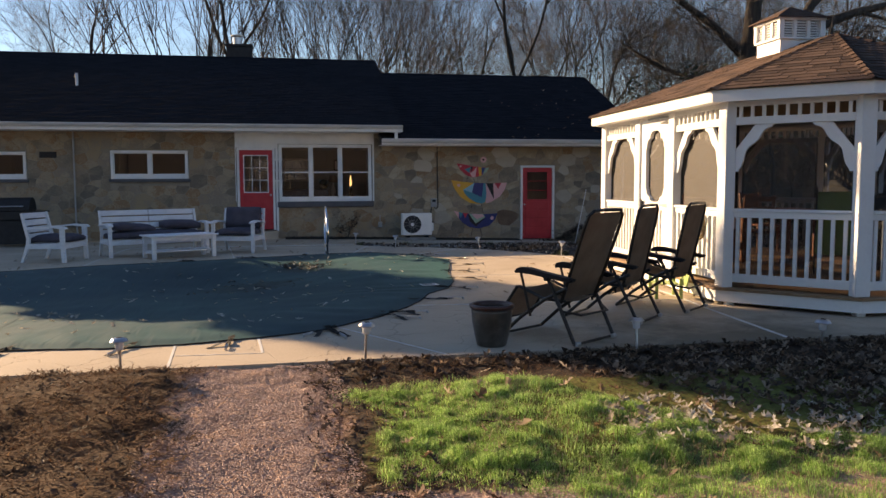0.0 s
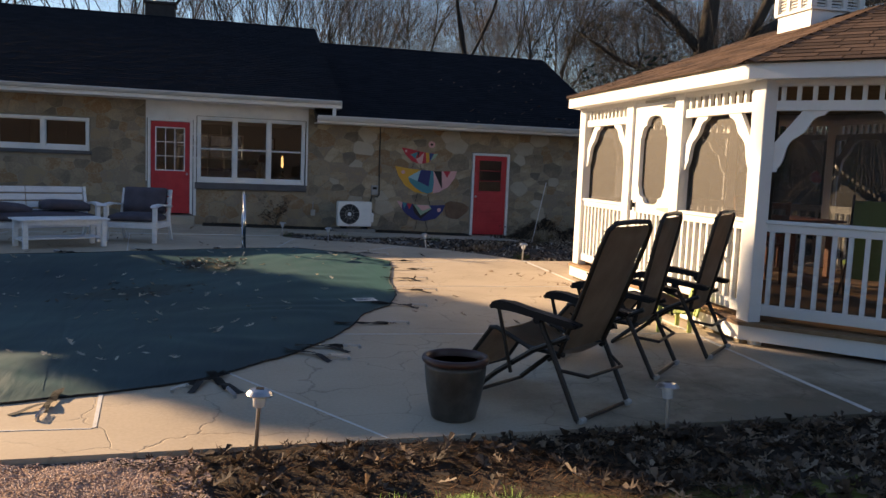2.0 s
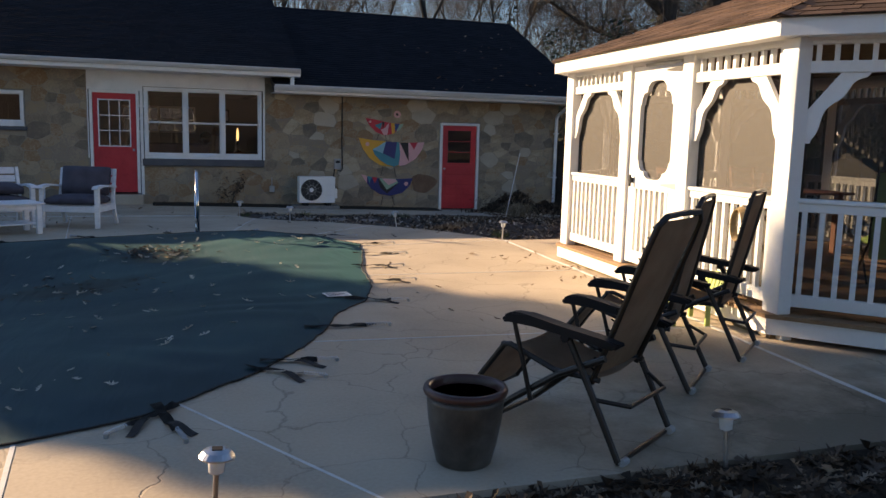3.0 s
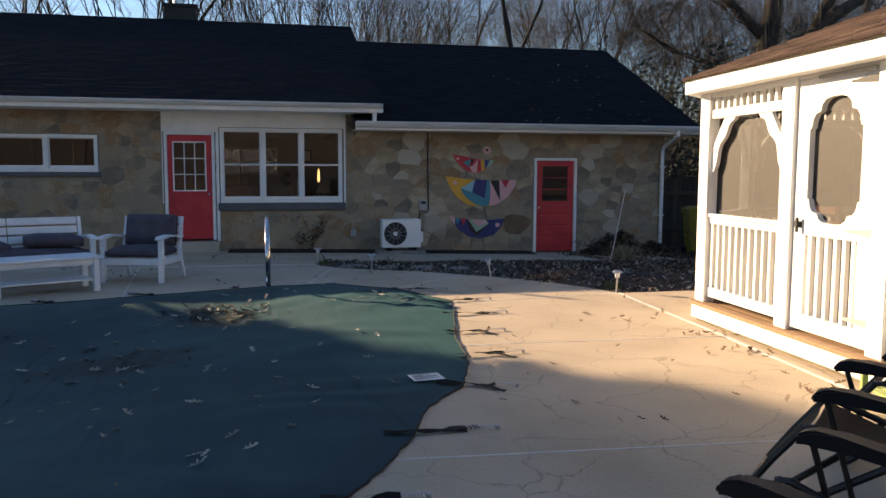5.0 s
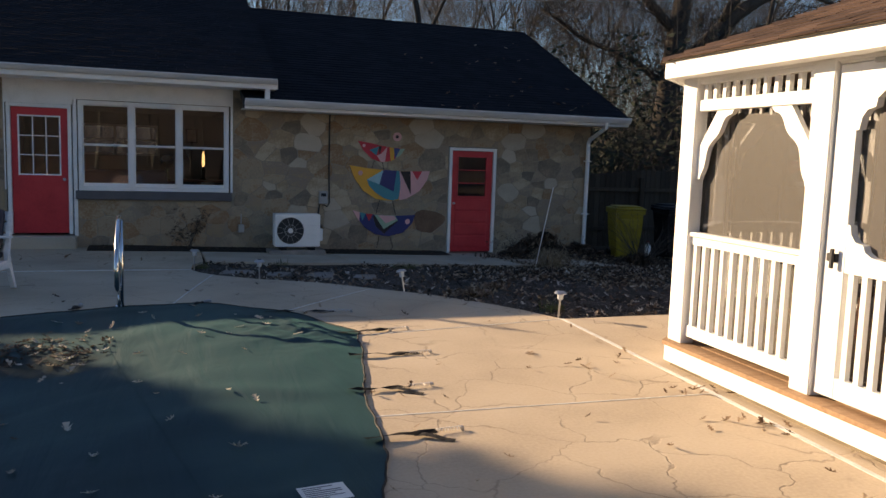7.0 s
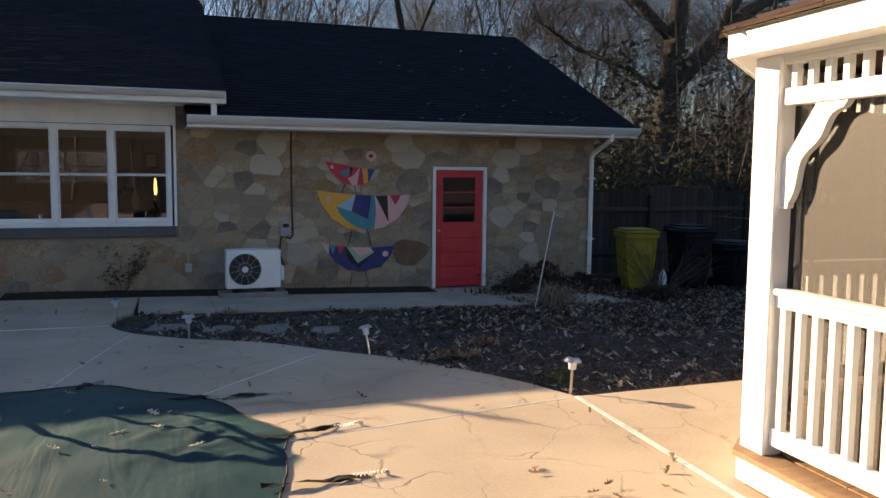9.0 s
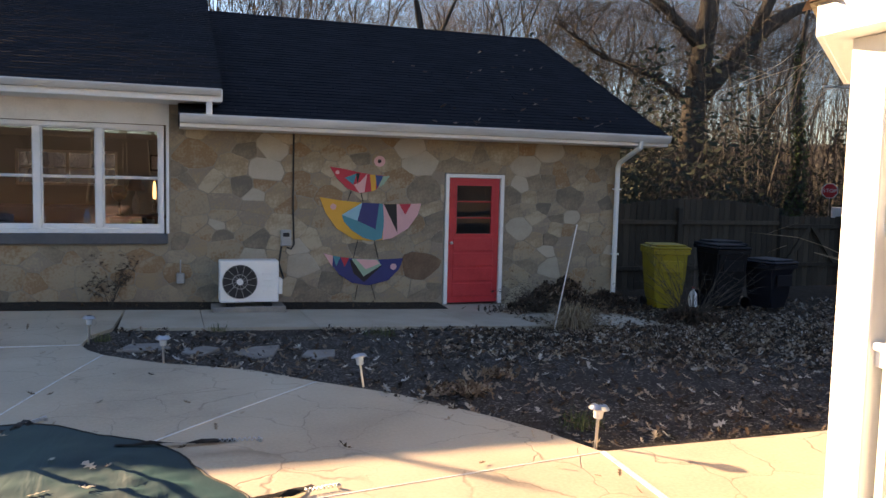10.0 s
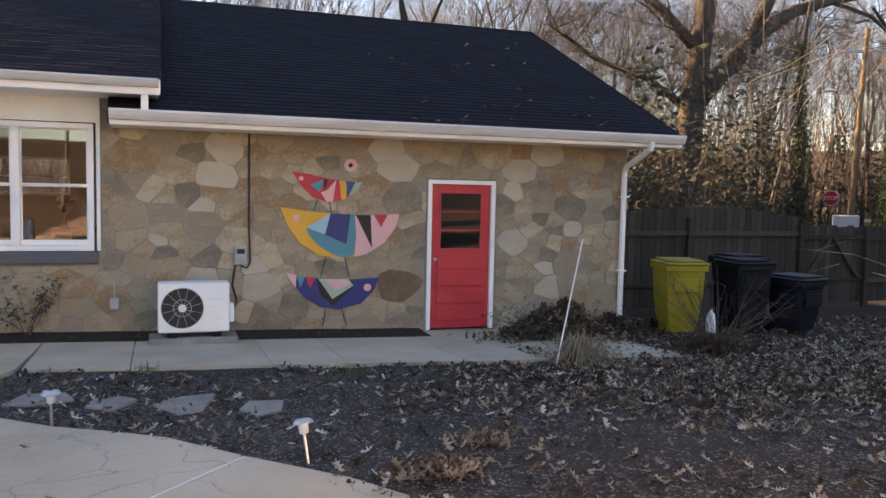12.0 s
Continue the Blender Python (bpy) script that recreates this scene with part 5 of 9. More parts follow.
# ---- trees ----
def bare_tree(seed, height, trunk_r, spread, depth=8, clear=0.3, stems=1):
    """A leafless tree that forks again and again: its stout limbs, and its fine twigs, as vertices and faces."""
    rng = random.Random(seed)
    big, fine = ([], []), ([], [])

    def grow(p, way, length, r, lev):
        verts, faces = big if lev < 3 else fine
        n = 7 if lev == 0 else 5 if lev < 3 else 3
        steps = 4 if lev == 0 else 3 if lev < 5 else 2
        prev = None
        for i in range(steps + 1):
            rr = max(0.0042, r * (1 - 0.32 * i / steps) * (1.3 if lev == 0 and i == 0 else 1.0))
            turn = way.to_track_quat("Z", "Y").to_matrix()
            o = len(verts)
            for j in range(n):
                a = 2 * math.pi * j / n
                verts.append(tuple(p + turn @ Vector((rr * math.cos(a), rr * math.sin(a), 0))))
            if prev is not None:
                for j in range(n):
                    faces.append((prev + j, prev + (j + 1) % n, o + (j + 1) % n, o + j))
            prev = o
            if i == steps:
                break
            if lev >= 2 and lev < depth and rng.random() < 0.55:
                side = way.orthogonal().normalized()
                side.rotate(Matrix.Rotation(rng.uniform(0, 6.28), 3, way))
                grow(p, (way + side * rng.uniform(0.7, 1.2)).normalized(), length * 0.5, rr * 0.45, min(depth, lev + 3))
            wob = 0.07 if lev == 0 else 0.20
            way = (way + Vector((rng.uniform(-1, 1), rng.uniform(-1, 1), rng.uniform(-0.5, 1.0))) * wob).normalized()
            p = p + way * (length / steps)
        if lev >= depth:
            return
        turn0 = rng.uniform(0, 6.28)
        count = 3 if lev < 2 or rng.random() < 0.28 else 2
        for c in range(count):
            side = way.orthogonal().normalized()
            side.rotate(Matrix.Rotation(turn0 + 6.283 * c / count + rng.uniform(-0.5, 0.5), 3, way))
            off = spread * rng.uniform(0.25, 0.55) if c == 0 else spread * rng.uniform(0.65, 1.15)
            w = (way + side * off + Vector((0, 0, 0.10))).normalized()
            grow(p, w, length * rng.uniform(0.66, 0.86) * (0.62 / max(clear, 0.2) * 0.45 if lev == 0 else 1.0), r * (0.66 if c == 0 else rng.uniform(0.42, 0.58)), lev + 1)

    for k in range(stems):
        lean = Vector((rng.uniform(-0.06, 0.06), rng.uniform(-0.06, 0.06), 1))
        if stems > 1:
            a = 6.283 * k / stems + rng.uniform(-0.4, 0.4)
            lean = Vector((math.cos(a) * rng.uniform(0.1, 0.55), math.sin(a) * rng.uniform(0.1, 0.55), 1))
        grow(Vector((0.25 * lean.x, 0.25 * lean.y, -0.4)), lean.normalized(), height * clear, trunk_r, 0)
    return big, fine


def tree_thing(name, data, m, label, mats, category="tree", group=""):
    t = thing(name, m, label, category, group)
    for nm, (v, f), mat in (("trunk", data[0], mats[0]), ("crown", data[1], mats[1])):
        me = bpy.data.meshes.new(nm)
        me.from_pydata(v, [], f)
        me.materials.append(mat)
        for p in me.polygons:
            p.use_smooth = True
        o = new(nm, me)
        o.parent = t
    return t


woods_rng = random.Random(5)
kinds = []
for s, (h, r, sp, dep, clear) in enumerate(((15, 0.115, 0.56, 8, 0.32), (17, 0.13, 0.50, 8, 0.36), (13, 0.10, 0.66, 8, 0.28), (18, 0.15, 0.54, 8, 0.36), (15, 0.105, 0.46, 8, 0.38), (11, 0.08, 0.68, 7, 0.28))):
    kinds.append(tree_thing("bare_tree", bare_tree(20 + s, h, r, sp, dep, clear), pose(6 + s * 5, 47 + 2 * s, -0.2), "tall leafless tree in the woods behind the house", (BARK_WOODS, TWIG), "tree", "woods behind the house"))
# single trees that stand clear against the sky behind the main roof
lone = tree_thing("bare_tree", bare_tree(61, 15, 0.14, 0.62, 8, 0.36), pose(-10.9, 44.3, -0.2), "round-crowned leafless tree behind the main roof", (BARK_WOODS, TWIG), "tree", "woods behind the house")
clump = tree_thing("bare_tree", bare_tree(62, 15, 0.065, 0.32, 5, 0.44, 15), pose(-4.2, 41.5, -0.2), "many-stemmed leafless tree fanning out behind the roof", (BARK_WOODS, TWIG), "tree", "woods behind the house")
tree_thing("bare_tree", bare_tree(67, 20, 0.18, 0.55, 8, 0.40), pose(-2.8, 43.5, -0.2), "tall leafless tree with long side limbs behind the chimney", (BARK_WOODS, TWIG), "tree", "woods behind the house")
for x, y, turn, size in ((1.6, 42.5, 70, 0.86), (4.3, 41.5, 200, 0.80)):
    copy_thing(clump, pose(x, y, -0.2, 0, 0, turn) @ Matrix.Scale(size, 4))
for x, y, turn, size in ((-16.0, 60.0, 120, 0.9), (-7.5, 66.0, 20, 0.8), (-1.0, 64.0, 250, 0.85)):
    copy_thing(lone, pose(x, y, -0.2, 0, 0, turn) @ Matrix.Scale(size, 4))
spots = []
for i in range(3000):
    x, y = woods_rng.uniform(0, 75), woods_rng.uniform(37, 80)
    if x > 33 and y < 50 and abs(x - 38) < 7 or x < -17 - 0.3 * (y - 45):
        continue
    toward = abs((x - 2.5) * 34.0 - (y - 11.0) * 34.4) / 48.4
    if math.hypot(x - 26, y - 43.8) < 4 or toward < 2.2 and y < 52 or x < 3.5 + 0.07 * (y - 36):
        continue
    if all((x - a) ** 2 + (y - b) ** 2 > (3.2 if x > 11 else 4.4) ** 2 for a, b in spots):
        spots.append((x, y))
    if len(spots) >= 84:
        break
for x, y in spots:
    s = woods_rng.uniform(0.75, 1.15)
    copy_thing(woods_rng.choice(kinds), pose(x, y, soil(x, y) - 0.1, 0, 0, woods_rng.uniform(0, 360)) @ Matrix.Scale(s, 4))
# woods behind the camera, mirrored in the windows
south = []
while len(south) < 46:
    x, y = woods_rng.uniform(-28, 32), woods_rng.uniform(-52, -20)
    if all((x - a) ** 2 + (y - b) ** 2 > 3.0 ** 2 for a, b in south):
        south.append((x, y))
for x, y in south:
    copy_thing(woods_rng.choice(kinds), pose(x, y, soil(x, y) - 0.1, 0, 0, woods_rng.uniform(0, 360)) @ Matrix.Scale(woods_rng.uniform(0.7, 1.0), 4))


# ---- far woods and undergrowth round the horizon: nobody could count them ----
def far_wood(n, seed, a0, a1, r0, r1, h0, h1, twigs, label, mat, thick, gap=None):
    rng = random.Random(seed)
    verts, faces = [], []
    for i in range(n):
        a, r = radians(rng.uniform(a0, a1)), rng.uniform(r0, r1)
        x, y = 2 + r * math.cos(a), 12 + r * math.sin(a)
        if gap and gap(x, y):
            continue
        z = soil(x, y) - 0.1
        h = rng.uniform(h0, h1)
        w = thick * h * rng.uniform(0.6, 1.4)
        p = Vector((x, y, z))
        top = p + Vector((rng.uniform(-0.2, 0.2) * h, rng.uniform(-0.2, 0.2) * h, h))
        o = len(verts)
        for q, k in ((p, 1.0), (p.lerp(top, 0.55), 0.6)):
            verts += [tuple(q + Vector((w * k * math.cos(t), w * k * math.sin(t), 0))) for t in (0, 2.094, 4.189)]
        verts.append(tuple(top))
        faces += [(o, o + 1, o + 4, o + 3), (o + 1, o + 2, o + 5, o + 4), (o + 2, o, o + 3, o + 5), (o + 3, o + 4, o + 6), (o + 4, o + 5, o + 6), (o + 5, o + 3, o + 6)]
        for j in range(twigs):
            t = rng.uniform(0.22, 0.97)
            s = p.lerp(top, t)
            b = rng.uniform(0, 6.28)
            l = h * (1.05 - t) * rng.uniform(0.2, 0.5)
            d = Vector((math.cos(b), math.sin(b), rng.uniform(0.1, 1.3))).normalized() * l
            side = Vector((-d.y, d.x, rng.uniform(-1, 1) * l)).normalized() * w * (1.05 - t) * 0.45
            o = len(verts)
            e = s + d
            verts += [tuple(s - side), tuple(s + side), tuple(e)]
            faces.append((o, o + 1, o + 2))
            for _ in range(2):
                f = s + d * rng.uniform(0.35, 0.8)
                g = (d + Vector((rng.uniform(-1, 1), rng.uniform(-1, 1), rng.uniform(-0.3, 1))) * l * 0.7) * 0.5
                sd = side * 0.5
                o = len(verts)
                verts += [tuple(f - sd), tuple(f + sd), tuple(f + g)]
                faces.append((o, o + 1, o + 2))
    bulk("woods", verts, faces, mat, label, "woods")


def road_gap(x, y):
    """The lane east of the house and the open line of sight along it."""
    toward = abs((x - 2.5) * 34.0 - (y - 11.0) * 34.4) / 48.4
    return toward < 2.5 and math.hypot(x, y - 11) < 52


far_wood(2300, 71, -40, 83, 66, 110, 8, 13.5, 12, "far belt of bare woods round the yard", TWIG, 0.005, road_gap)
far_wood(260, 74, 83, 118, 70, 105, 6, 10.5, 14, "low far woods behind the main roof", TWIG, 0.004)
far_wood(2100, 72, -45, 62, 26, 60, 7, 16, 20, "bare woods along the east side of the yard", BARK_WOODS, 0.0032, lambda x, y: road_gap(x, y) or (x < 24 and y > 20) or x < 18 or math.hypot(x - 26, y - 43.8) < 4)
far_wood(5200, 73, -45, 100, 32, 95, 1.2, 7.0, 12, "brushy undergrowth of thin dark stems", BARK, 0.004, lambda x, y: road_gap(x, y) or y < 34 and x < 20 or 36 > x > 5 and y < 31)


# dark evergreen brush at the foot of the woods
verts, faces = [], []
rng = random.Random(77)
for i in range(800):
    a, r = radians(rng.uniform(-42, 88)), rng.uniform(27, 66)
    x, y = 2 + r * math.cos(a), 12 + r * math.sin(a)
    if road_gap(x, y) or x < 16 and y < 37 or y > 20 and x < 22 and y < 33:
        continue
    h, w = rng.uniform(1.2, 5.0) + 4.0 * rng.random() ** 2, rng.uniform(0.9, 2.4)
    z = soil(x, y)
    for j in range(190):
        u, t = rng.random(), rng.uniform(0, 6.28)
        rr = w * math.sqrt(rng.random()) * (0.35 + 0.65 * math.sin(math.pi * min(0.95, u + 0.2)))
        c = Vector((x + rr * math.cos(t) + 0.5 * noise.noise((i, j * 0.1, 0)), y + rr * math.sin(t), z + u * h))
        d = Vector((rng.uniform(-1, 1), rng.uniform(-1, 1), rng.uniform(-0.6, 0.8))).normalized() * rng.uniform(0.08, 0.22)
        s = d.orthogonal().normalized() * rng.uniform(0.04, 0.10)
        o = len(verts)
        verts += [tuple(c - d), tuple(c + s), tuple(c + d), tuple(c - s)]
        faces.append((o, o + 1, o + 2, o + 3))
bulk("underbrush", verts, faces, NEEDLES, "dark evergreen brush at the foot of the woods", "undergrowth")


def ivy_tree(x, y, h, seed):
    """A leaning trunk wrapped in ivy."""
    rng = random.Random(seed)
    t = thing("ivy_clad_tree", pose(x, y, soil(x, y) - 0.2), "bare tree trunk wrapped in green ivy", "tree")
    line = [Vector((0.25 * math.sin(k * 0.5 + seed) + 0.06 * k, 0.1 * math.cos(k), h * k / 9)) for k in range(10)]
    bm = bmesh.new()
    tube(bm, line, [0.24 - 0.018 * k for k in range(10)], 8)
    part("trunk", bm, BARK, t, "", True)
    verts, faces = [], []
    for i in range(2600):
        k = rng.random() ** 1.2 * 7.5
        p = line[int(k)].lerp(line[int(k) + 1], k % 1)
        a, r = rng.uniform(0, 6.28), (0.22 + 0.32 * rng.random()) * (1.1 - k / 12)
        c = p + Vector((r * math.cos(a), r * math.sin(a), 0))
        d = Vector((rng.uniform(-1, 1), rng.uniform(-1, 1), rng.uniform(-1, 0.3))).normalized() * rng.uniform(0.05, 0.11)
        s = d.orthogonal().normalized() * 0.06
        o = len(verts)
        verts += [tuple(c - d), tuple(c + s), tuple(c + d), tuple(c - s)]
        faces.append((o, o + 1, o + 2, o + 3))
    me = bpy.data.meshes.new("ivy")
    me.from_pydata(verts, [], faces)
    me.materials.append(IVY)
    o = new("ivy", me)
    o.parent = t
    o["kind"] = "stuff"
    o["label"] = "green ivy leaves"


ivy_tree(29.1, 40.0, 11, 1)
ivy_tree(33.0, 38.5, 10, 2)


def evergreen(seed, height, radius):
    """A dense conifer: trunk, whorled boughs and many needle sprays."""
    rng = random.Random(seed)
    bm = bmesh.new()
    rod(bm, (0, 0, -0.3), (0, 0, height), 0.2, 0.02, 8)
    verts, faces = [], []
    for i in range(int(1500 * height)):
        t = rng.random() ** 0.85
        z = 0.5 + t * (height - 0.5)
        rmax = radius * (1 - t) ** 0.75 * (0.82 + 0.18 * math.sin(z * 5.0)) + 0.08
        a, r = rng.uniform(0, 2 * math.pi), rmax * math.sqrt(rng.uniform(0.1, 1))
        c = Vector((r * math.cos(a), r * math.sin(a), z - 0.12 * r))
        out = Vector((math.cos(a), math.sin(a), rng.uniform(-0.5, 0.3))).normalized() * rng.uniform(0.2, 0.42)
        side = Vector((-math.sin(a), math.cos(a), rng.uniform(-0.6, 0.6))).normalized() * rng.uniform(0.07, 0.15)
        o = len(verts)
        verts += [tuple(c - out * 0.4 - side), tuple(c - out * 0.4 + side), tuple(c + out * 0.3 + side * 1.1), tuple(c + out), tuple(c + out * 0.3 - side * 1.1)]
        faces.append((o, o + 1, o + 2, o + 3, o + 4))
    return bm, verts, faces


def place_shade_evergreen(m, seed, height, radius, label):
    t = thing("evergreen_tree", m, label, "tree")
    bm, v, f = evergreen(seed, height, radius)
    part("trunk", bm, BARK, t)
    me = bpy.data.meshes.new("crown")
    me.from_pydata(v, [], f)
    me.materials.append(NEEDLES)
    o = new("crown", me)
    o.parent = t
    return t


# two evergreens out of view, added to cast the shade band over pool and deck
place_shade_evergreen(pose(-13.1, 23.0, -0.1), 3, 15.5, 3.2, "unseen tall dense evergreen added to shade the pool and deck")
place_shade_evergreen(pose(-24.2, 34.6, -0.1), 4, 26.0, 3.2, "unseen very tall narrow evergreen added behind the first to deepen its shade")
# the large oak behind the fence


def big_limb(bm, pts, r0, r1):
    n = len(pts)
    tube(bm, pts, [r0 + (r1 - r0) * i / (n - 1) for i in range(n)], 10)


yard_oak = thing("oak_tree", pose(26.0, 43.8, -0.6) @ Matrix.Scale(2.1, 4), "old leafless oak with a heavy limb reaching sideways", "tree")
bm = bmesh.new()
big_limb(bm, [(0, 0, -0.3), (0.03, 0, 1.0), (0.10, 0, 2.3), (0.22, 0, 3.6), (0.42, 0, 5.2), (0.60, 0, 7.4), (0.70, 0, 10.5), (0.9, 0, 14)], 0.40, 0.10)
part("trunk", bm, BARK, yard_oak, "", True)
for pts, r0, r1 in (([(0.14, 0, 3.1), (0.6, -0.05, 3.6), (1.2, -0.1, 4.2), (1.9, -0.2, 4.9), (2.6, -0.3, 5.35), (3.5, -0.4, 5.65), (4.6, -0.5, 5.9), (7.2, -0.9, 6.5)], 0.27, 0.06),
                    ([(1.5, -0.15, 4.5), (2.1, -0.2, 5.8), (3.2, -0.2, 6.9), (3.6, 0.1, 8.6), (4.4, 0.2, 10.5)], 0.16, 0.05),
                    ([(0.3, 0, 4.3), (-0.6, 0.2, 5.2), (-1.8, 0.3, 6.0), (-3.4, 0.2, 6.6), (-5.0, 0.1, 7.6)], 0.14, 0.04),
                    ([(0.5, 0, 5.8), (1.3, 0.2, 6.8), (2.0, 0.4, 8.4), (2.8, 0.3, 10.6)], 0.15, 0.04),
                    ([(0.15, 0.1, 3.0), (-0.7, 0.5, 3.7), (-1.9, 0.8, 4.1), (-3.1, 0.9, 4.8)], 0.10, 0.03),
                    ([(3.5, -0.4, 5.65), (4.4, -0.8, 5.3), (5.5, -1.2, 4.3), (6.0, -1.4, 3.0), (6.6, -1.6, 1.9)], 0.06, 0.012)):
    bm = bmesh.new()
    big_limb(bm, pts, r0, r1)
    part("limb", bm, BARK, yard_oak, "", True)
verts, faces = [], []
twig_rng = random.Random(9)


def twig(p, way, length, r, lev):
    steps = 4
    prev = None
    for i in range(steps + 1):
        rr = r * (1 - 0.75 * i / steps)
        turn = way.to_track_quat("Z", "Y").to_matrix()
        o = len(verts)
        for j in range(3):
            a = 2.0944 * j
            verts.append(tuple(p + turn @ Vector((rr * math.cos(a), rr * math.sin(a), 0))))
        if prev is not None:
            for j in range(3):
                faces.append((prev + j, prev + (j + 1) % 3, o + (j + 1) % 3, o + j))
        prev = o
        if lev and i:
            for _ in range(2):
                side = way.orthogonal().normalized()
                side.rotate(Matrix.Rotation(twig_rng.uniform(0, 6.28), 3, way))
                twig(p, (way * 0.7 + side * twig_rng.uniform(0.5, 1.0)).normalized(), length * 0.5, rr * 0.6, lev - 1)
        way = (way + Vector((twig_rng.uniform(-1, 1), twig_rng.uniform(-1, 1), twig_rng.uniform(-0.7, 0.9))) * 0.25).normalized()
        p = p + way * length / steps


for a, b, n in (((0.5, 0, 3.5), (7.2, -0.9, 6.5), 60), ((1.5, -0.2, 4.5), (4.4, 0.2, 10.5), 34), ((0.3, 0, 4.3), (-5.0, 0.1, 7.6), 64), ((0.4, 0, 5.5), (0.9, 0, 14), 40), ((0.5, 0, 5.8), (2.8, 0.3, 10.6), 26), ((0.1, 0.1, 3.0), (-3.1, 0.9, 4.8), 56), ((4.2, -0.6, 5.5), (6.6, -1.6, 1.9), 14)):
    a, b = Vector(a), Vector(b)
    for i in range(n):
        p = a.lerp(b, (i + twig_rng.random()) / n)
        way = Vector((twig_rng.uniform(-1, 1), twig_rng.uniform(-1, 1), twig_rng.uniform(-0.4, 1.0))).normalized()
        twig(p, way, twig_rng.uniform(1.0, 2.6), twig_rng.uniform(0.009, 0.022), 2)
me = bpy.data.meshes.new("twigs")
me.from_pydata(verts, [], faces)
me.materials.append(TWIG)
tw = new("twigs", me)
tw.parent = yard_oak
tw.name = "twig"
tagged(tw, "fine bare twigs", "", "", "stuff")


# ---- fence, bins and the east side ----
fence = thing("fence", Matrix(), "weathered board fence with arched top and gate", "fence")
FY = 23.6
x = 9.1
rng = random.Random(4)
while x < 22.0:
    w = 0.135
    gateway = 14.3 < x < 15.9
    top = 1.28 + 0.16 * math.sin(math.pi * min(1, max(0, (x - 10.2) / 4.0))) + rng.uniform(-0.015, 0.015)
    if x >= 14.3:
        top = 1.10 + rng.uniform(-0.02, 0.02)
    bm = bmesh.new()
    box(bm, -w / 2, w / 2, -0.011, 0.011, 0.03, top + 0.46, 0.003)
    o = part("board", bm, FENCE, fence)
    o.location = (x, FY + rng.uniform(-0.006, 0.006), -0.46)
    x += w + 0.006
for a, b, z in ((9.1, 14.25, 0.0), (9.1, 14.25, 0.95), (14.35, 15.9, 0.05), (14.35, 15.9, 0.88), (16.0, 22, 0.0), (16.0, 22, 0.85)):
    bm = bmesh.new()
    box(bm, a, b, FY - 0.06, FY - 0.018, z - 0.045, z + 0.045, 0.004)
    part("rail", bm, FENCE, fence)
for x in (9.15, 11.7, 14.28, 15.95, 18.4, 21.0):
    bm = bmesh.new()
    box(bm, x - 0.05, x + 0.05, FY - 0.12, FY - 0.02, -0.6, 1.12 if x > 14 else 1.25, 0.006)
    part("post", bm, FENCE, fence)
bm = bmesh.new()
slab(bm, [(14.42, 0.08), (14.54, 0.08), (15.12, 0.86), (15.0, 0.86)], FY - 0.065, FY - 0.062 + 0.04, lambda u, v, w: Vector((u, w, v)))
slab(bm, [(15.70, 0.08), (15.82, 0.08), (15.18, 0.86), (15.06, 0.86)], FY - 0.11, FY - 0.067, lambda u, v, w: Vector((u, w, v)))
part("gate_brace", fix(bm), FENCE, fence)


def wheelie_bin(m, mat, label, h=1.06):
    b = thing("wheelie_bin", m, label, "bin")
    bm = bmesh.new()
    rows = []
    for z, wx, wy in ((0.06, 0.42, 0.46), (0.30, 0.47, 0.52), (0.62, 0.53, 0.60), (h - 0.12, 0.58, 0.67), (h - 0.11, 0.62, 0.71), (h - 0.04, 0.62, 0.71)):
        rows.append([bm.verts.new((sx * wx / 2, sy * wy / 2, z)) for sx, sy in ((-1, -1), (1, -1), (1, 1), (-1, 1))])
    for A, B in zip(rows, rows[1:]):
        for i in range(4):
            bm.faces.new((A[i], A[(i + 1) % 4], B[(i + 1) % 4], B[i]))
    bm.faces.new(rows[0][::-1])
    bm.faces.new(rows[-1])
    bmesh.ops.bevel(bm, geom=[e for e in bm.edges if abs(e.verts[0].co.z - e.verts[1].co.z) > 0.1], offset=0.045, segments=3, affect="EDGES")
    part("body", fix(bm), mat, b)
    bm = bmesh.new()
    box(bm, -0.325, 0.325, -0.38, 0.35, h - 0.035, h + 0.01, 0.018)
    box(bm, -0.27, 0.27, -0.31, 0.28, h + 0.01, h + 0.045, 0.02)
    part("lid", fix(bm), mat, b)
    bm = bmesh.new()
    rod(bm, (-0.26, 0.40, h - 0.06), (0.26, 0.40, h - 0.06), 0.017, n=10)
    rod(bm, (-0.24, 0.34, h - 0.07), (-0.24, 0.40, h - 0.06), 0.014, n=8)
    rod(bm, (0.24, 0.34, h - 0.07), (0.24, 0.40, h - 0.06), 0.014, n=8)
    part("handle", bm, mat, b)
    for s in (-1, 1):
        bm = bmesh.new()
        rod(bm, (s * 0.22, 0.24, 0.10), (s * 0.28, 0.24, 0.10), 0.10, n=18)
        w = part("wheel", bm, BLACK_PLASTIC, b, "black plastic wheel")
    bm = bmesh.new()
    box(bm, -0.19, 0.19, -0.345, -0.325, h - 0.42, h - 0.22, 0.006)
    part("front_panel", bm, mat, b)
    return b


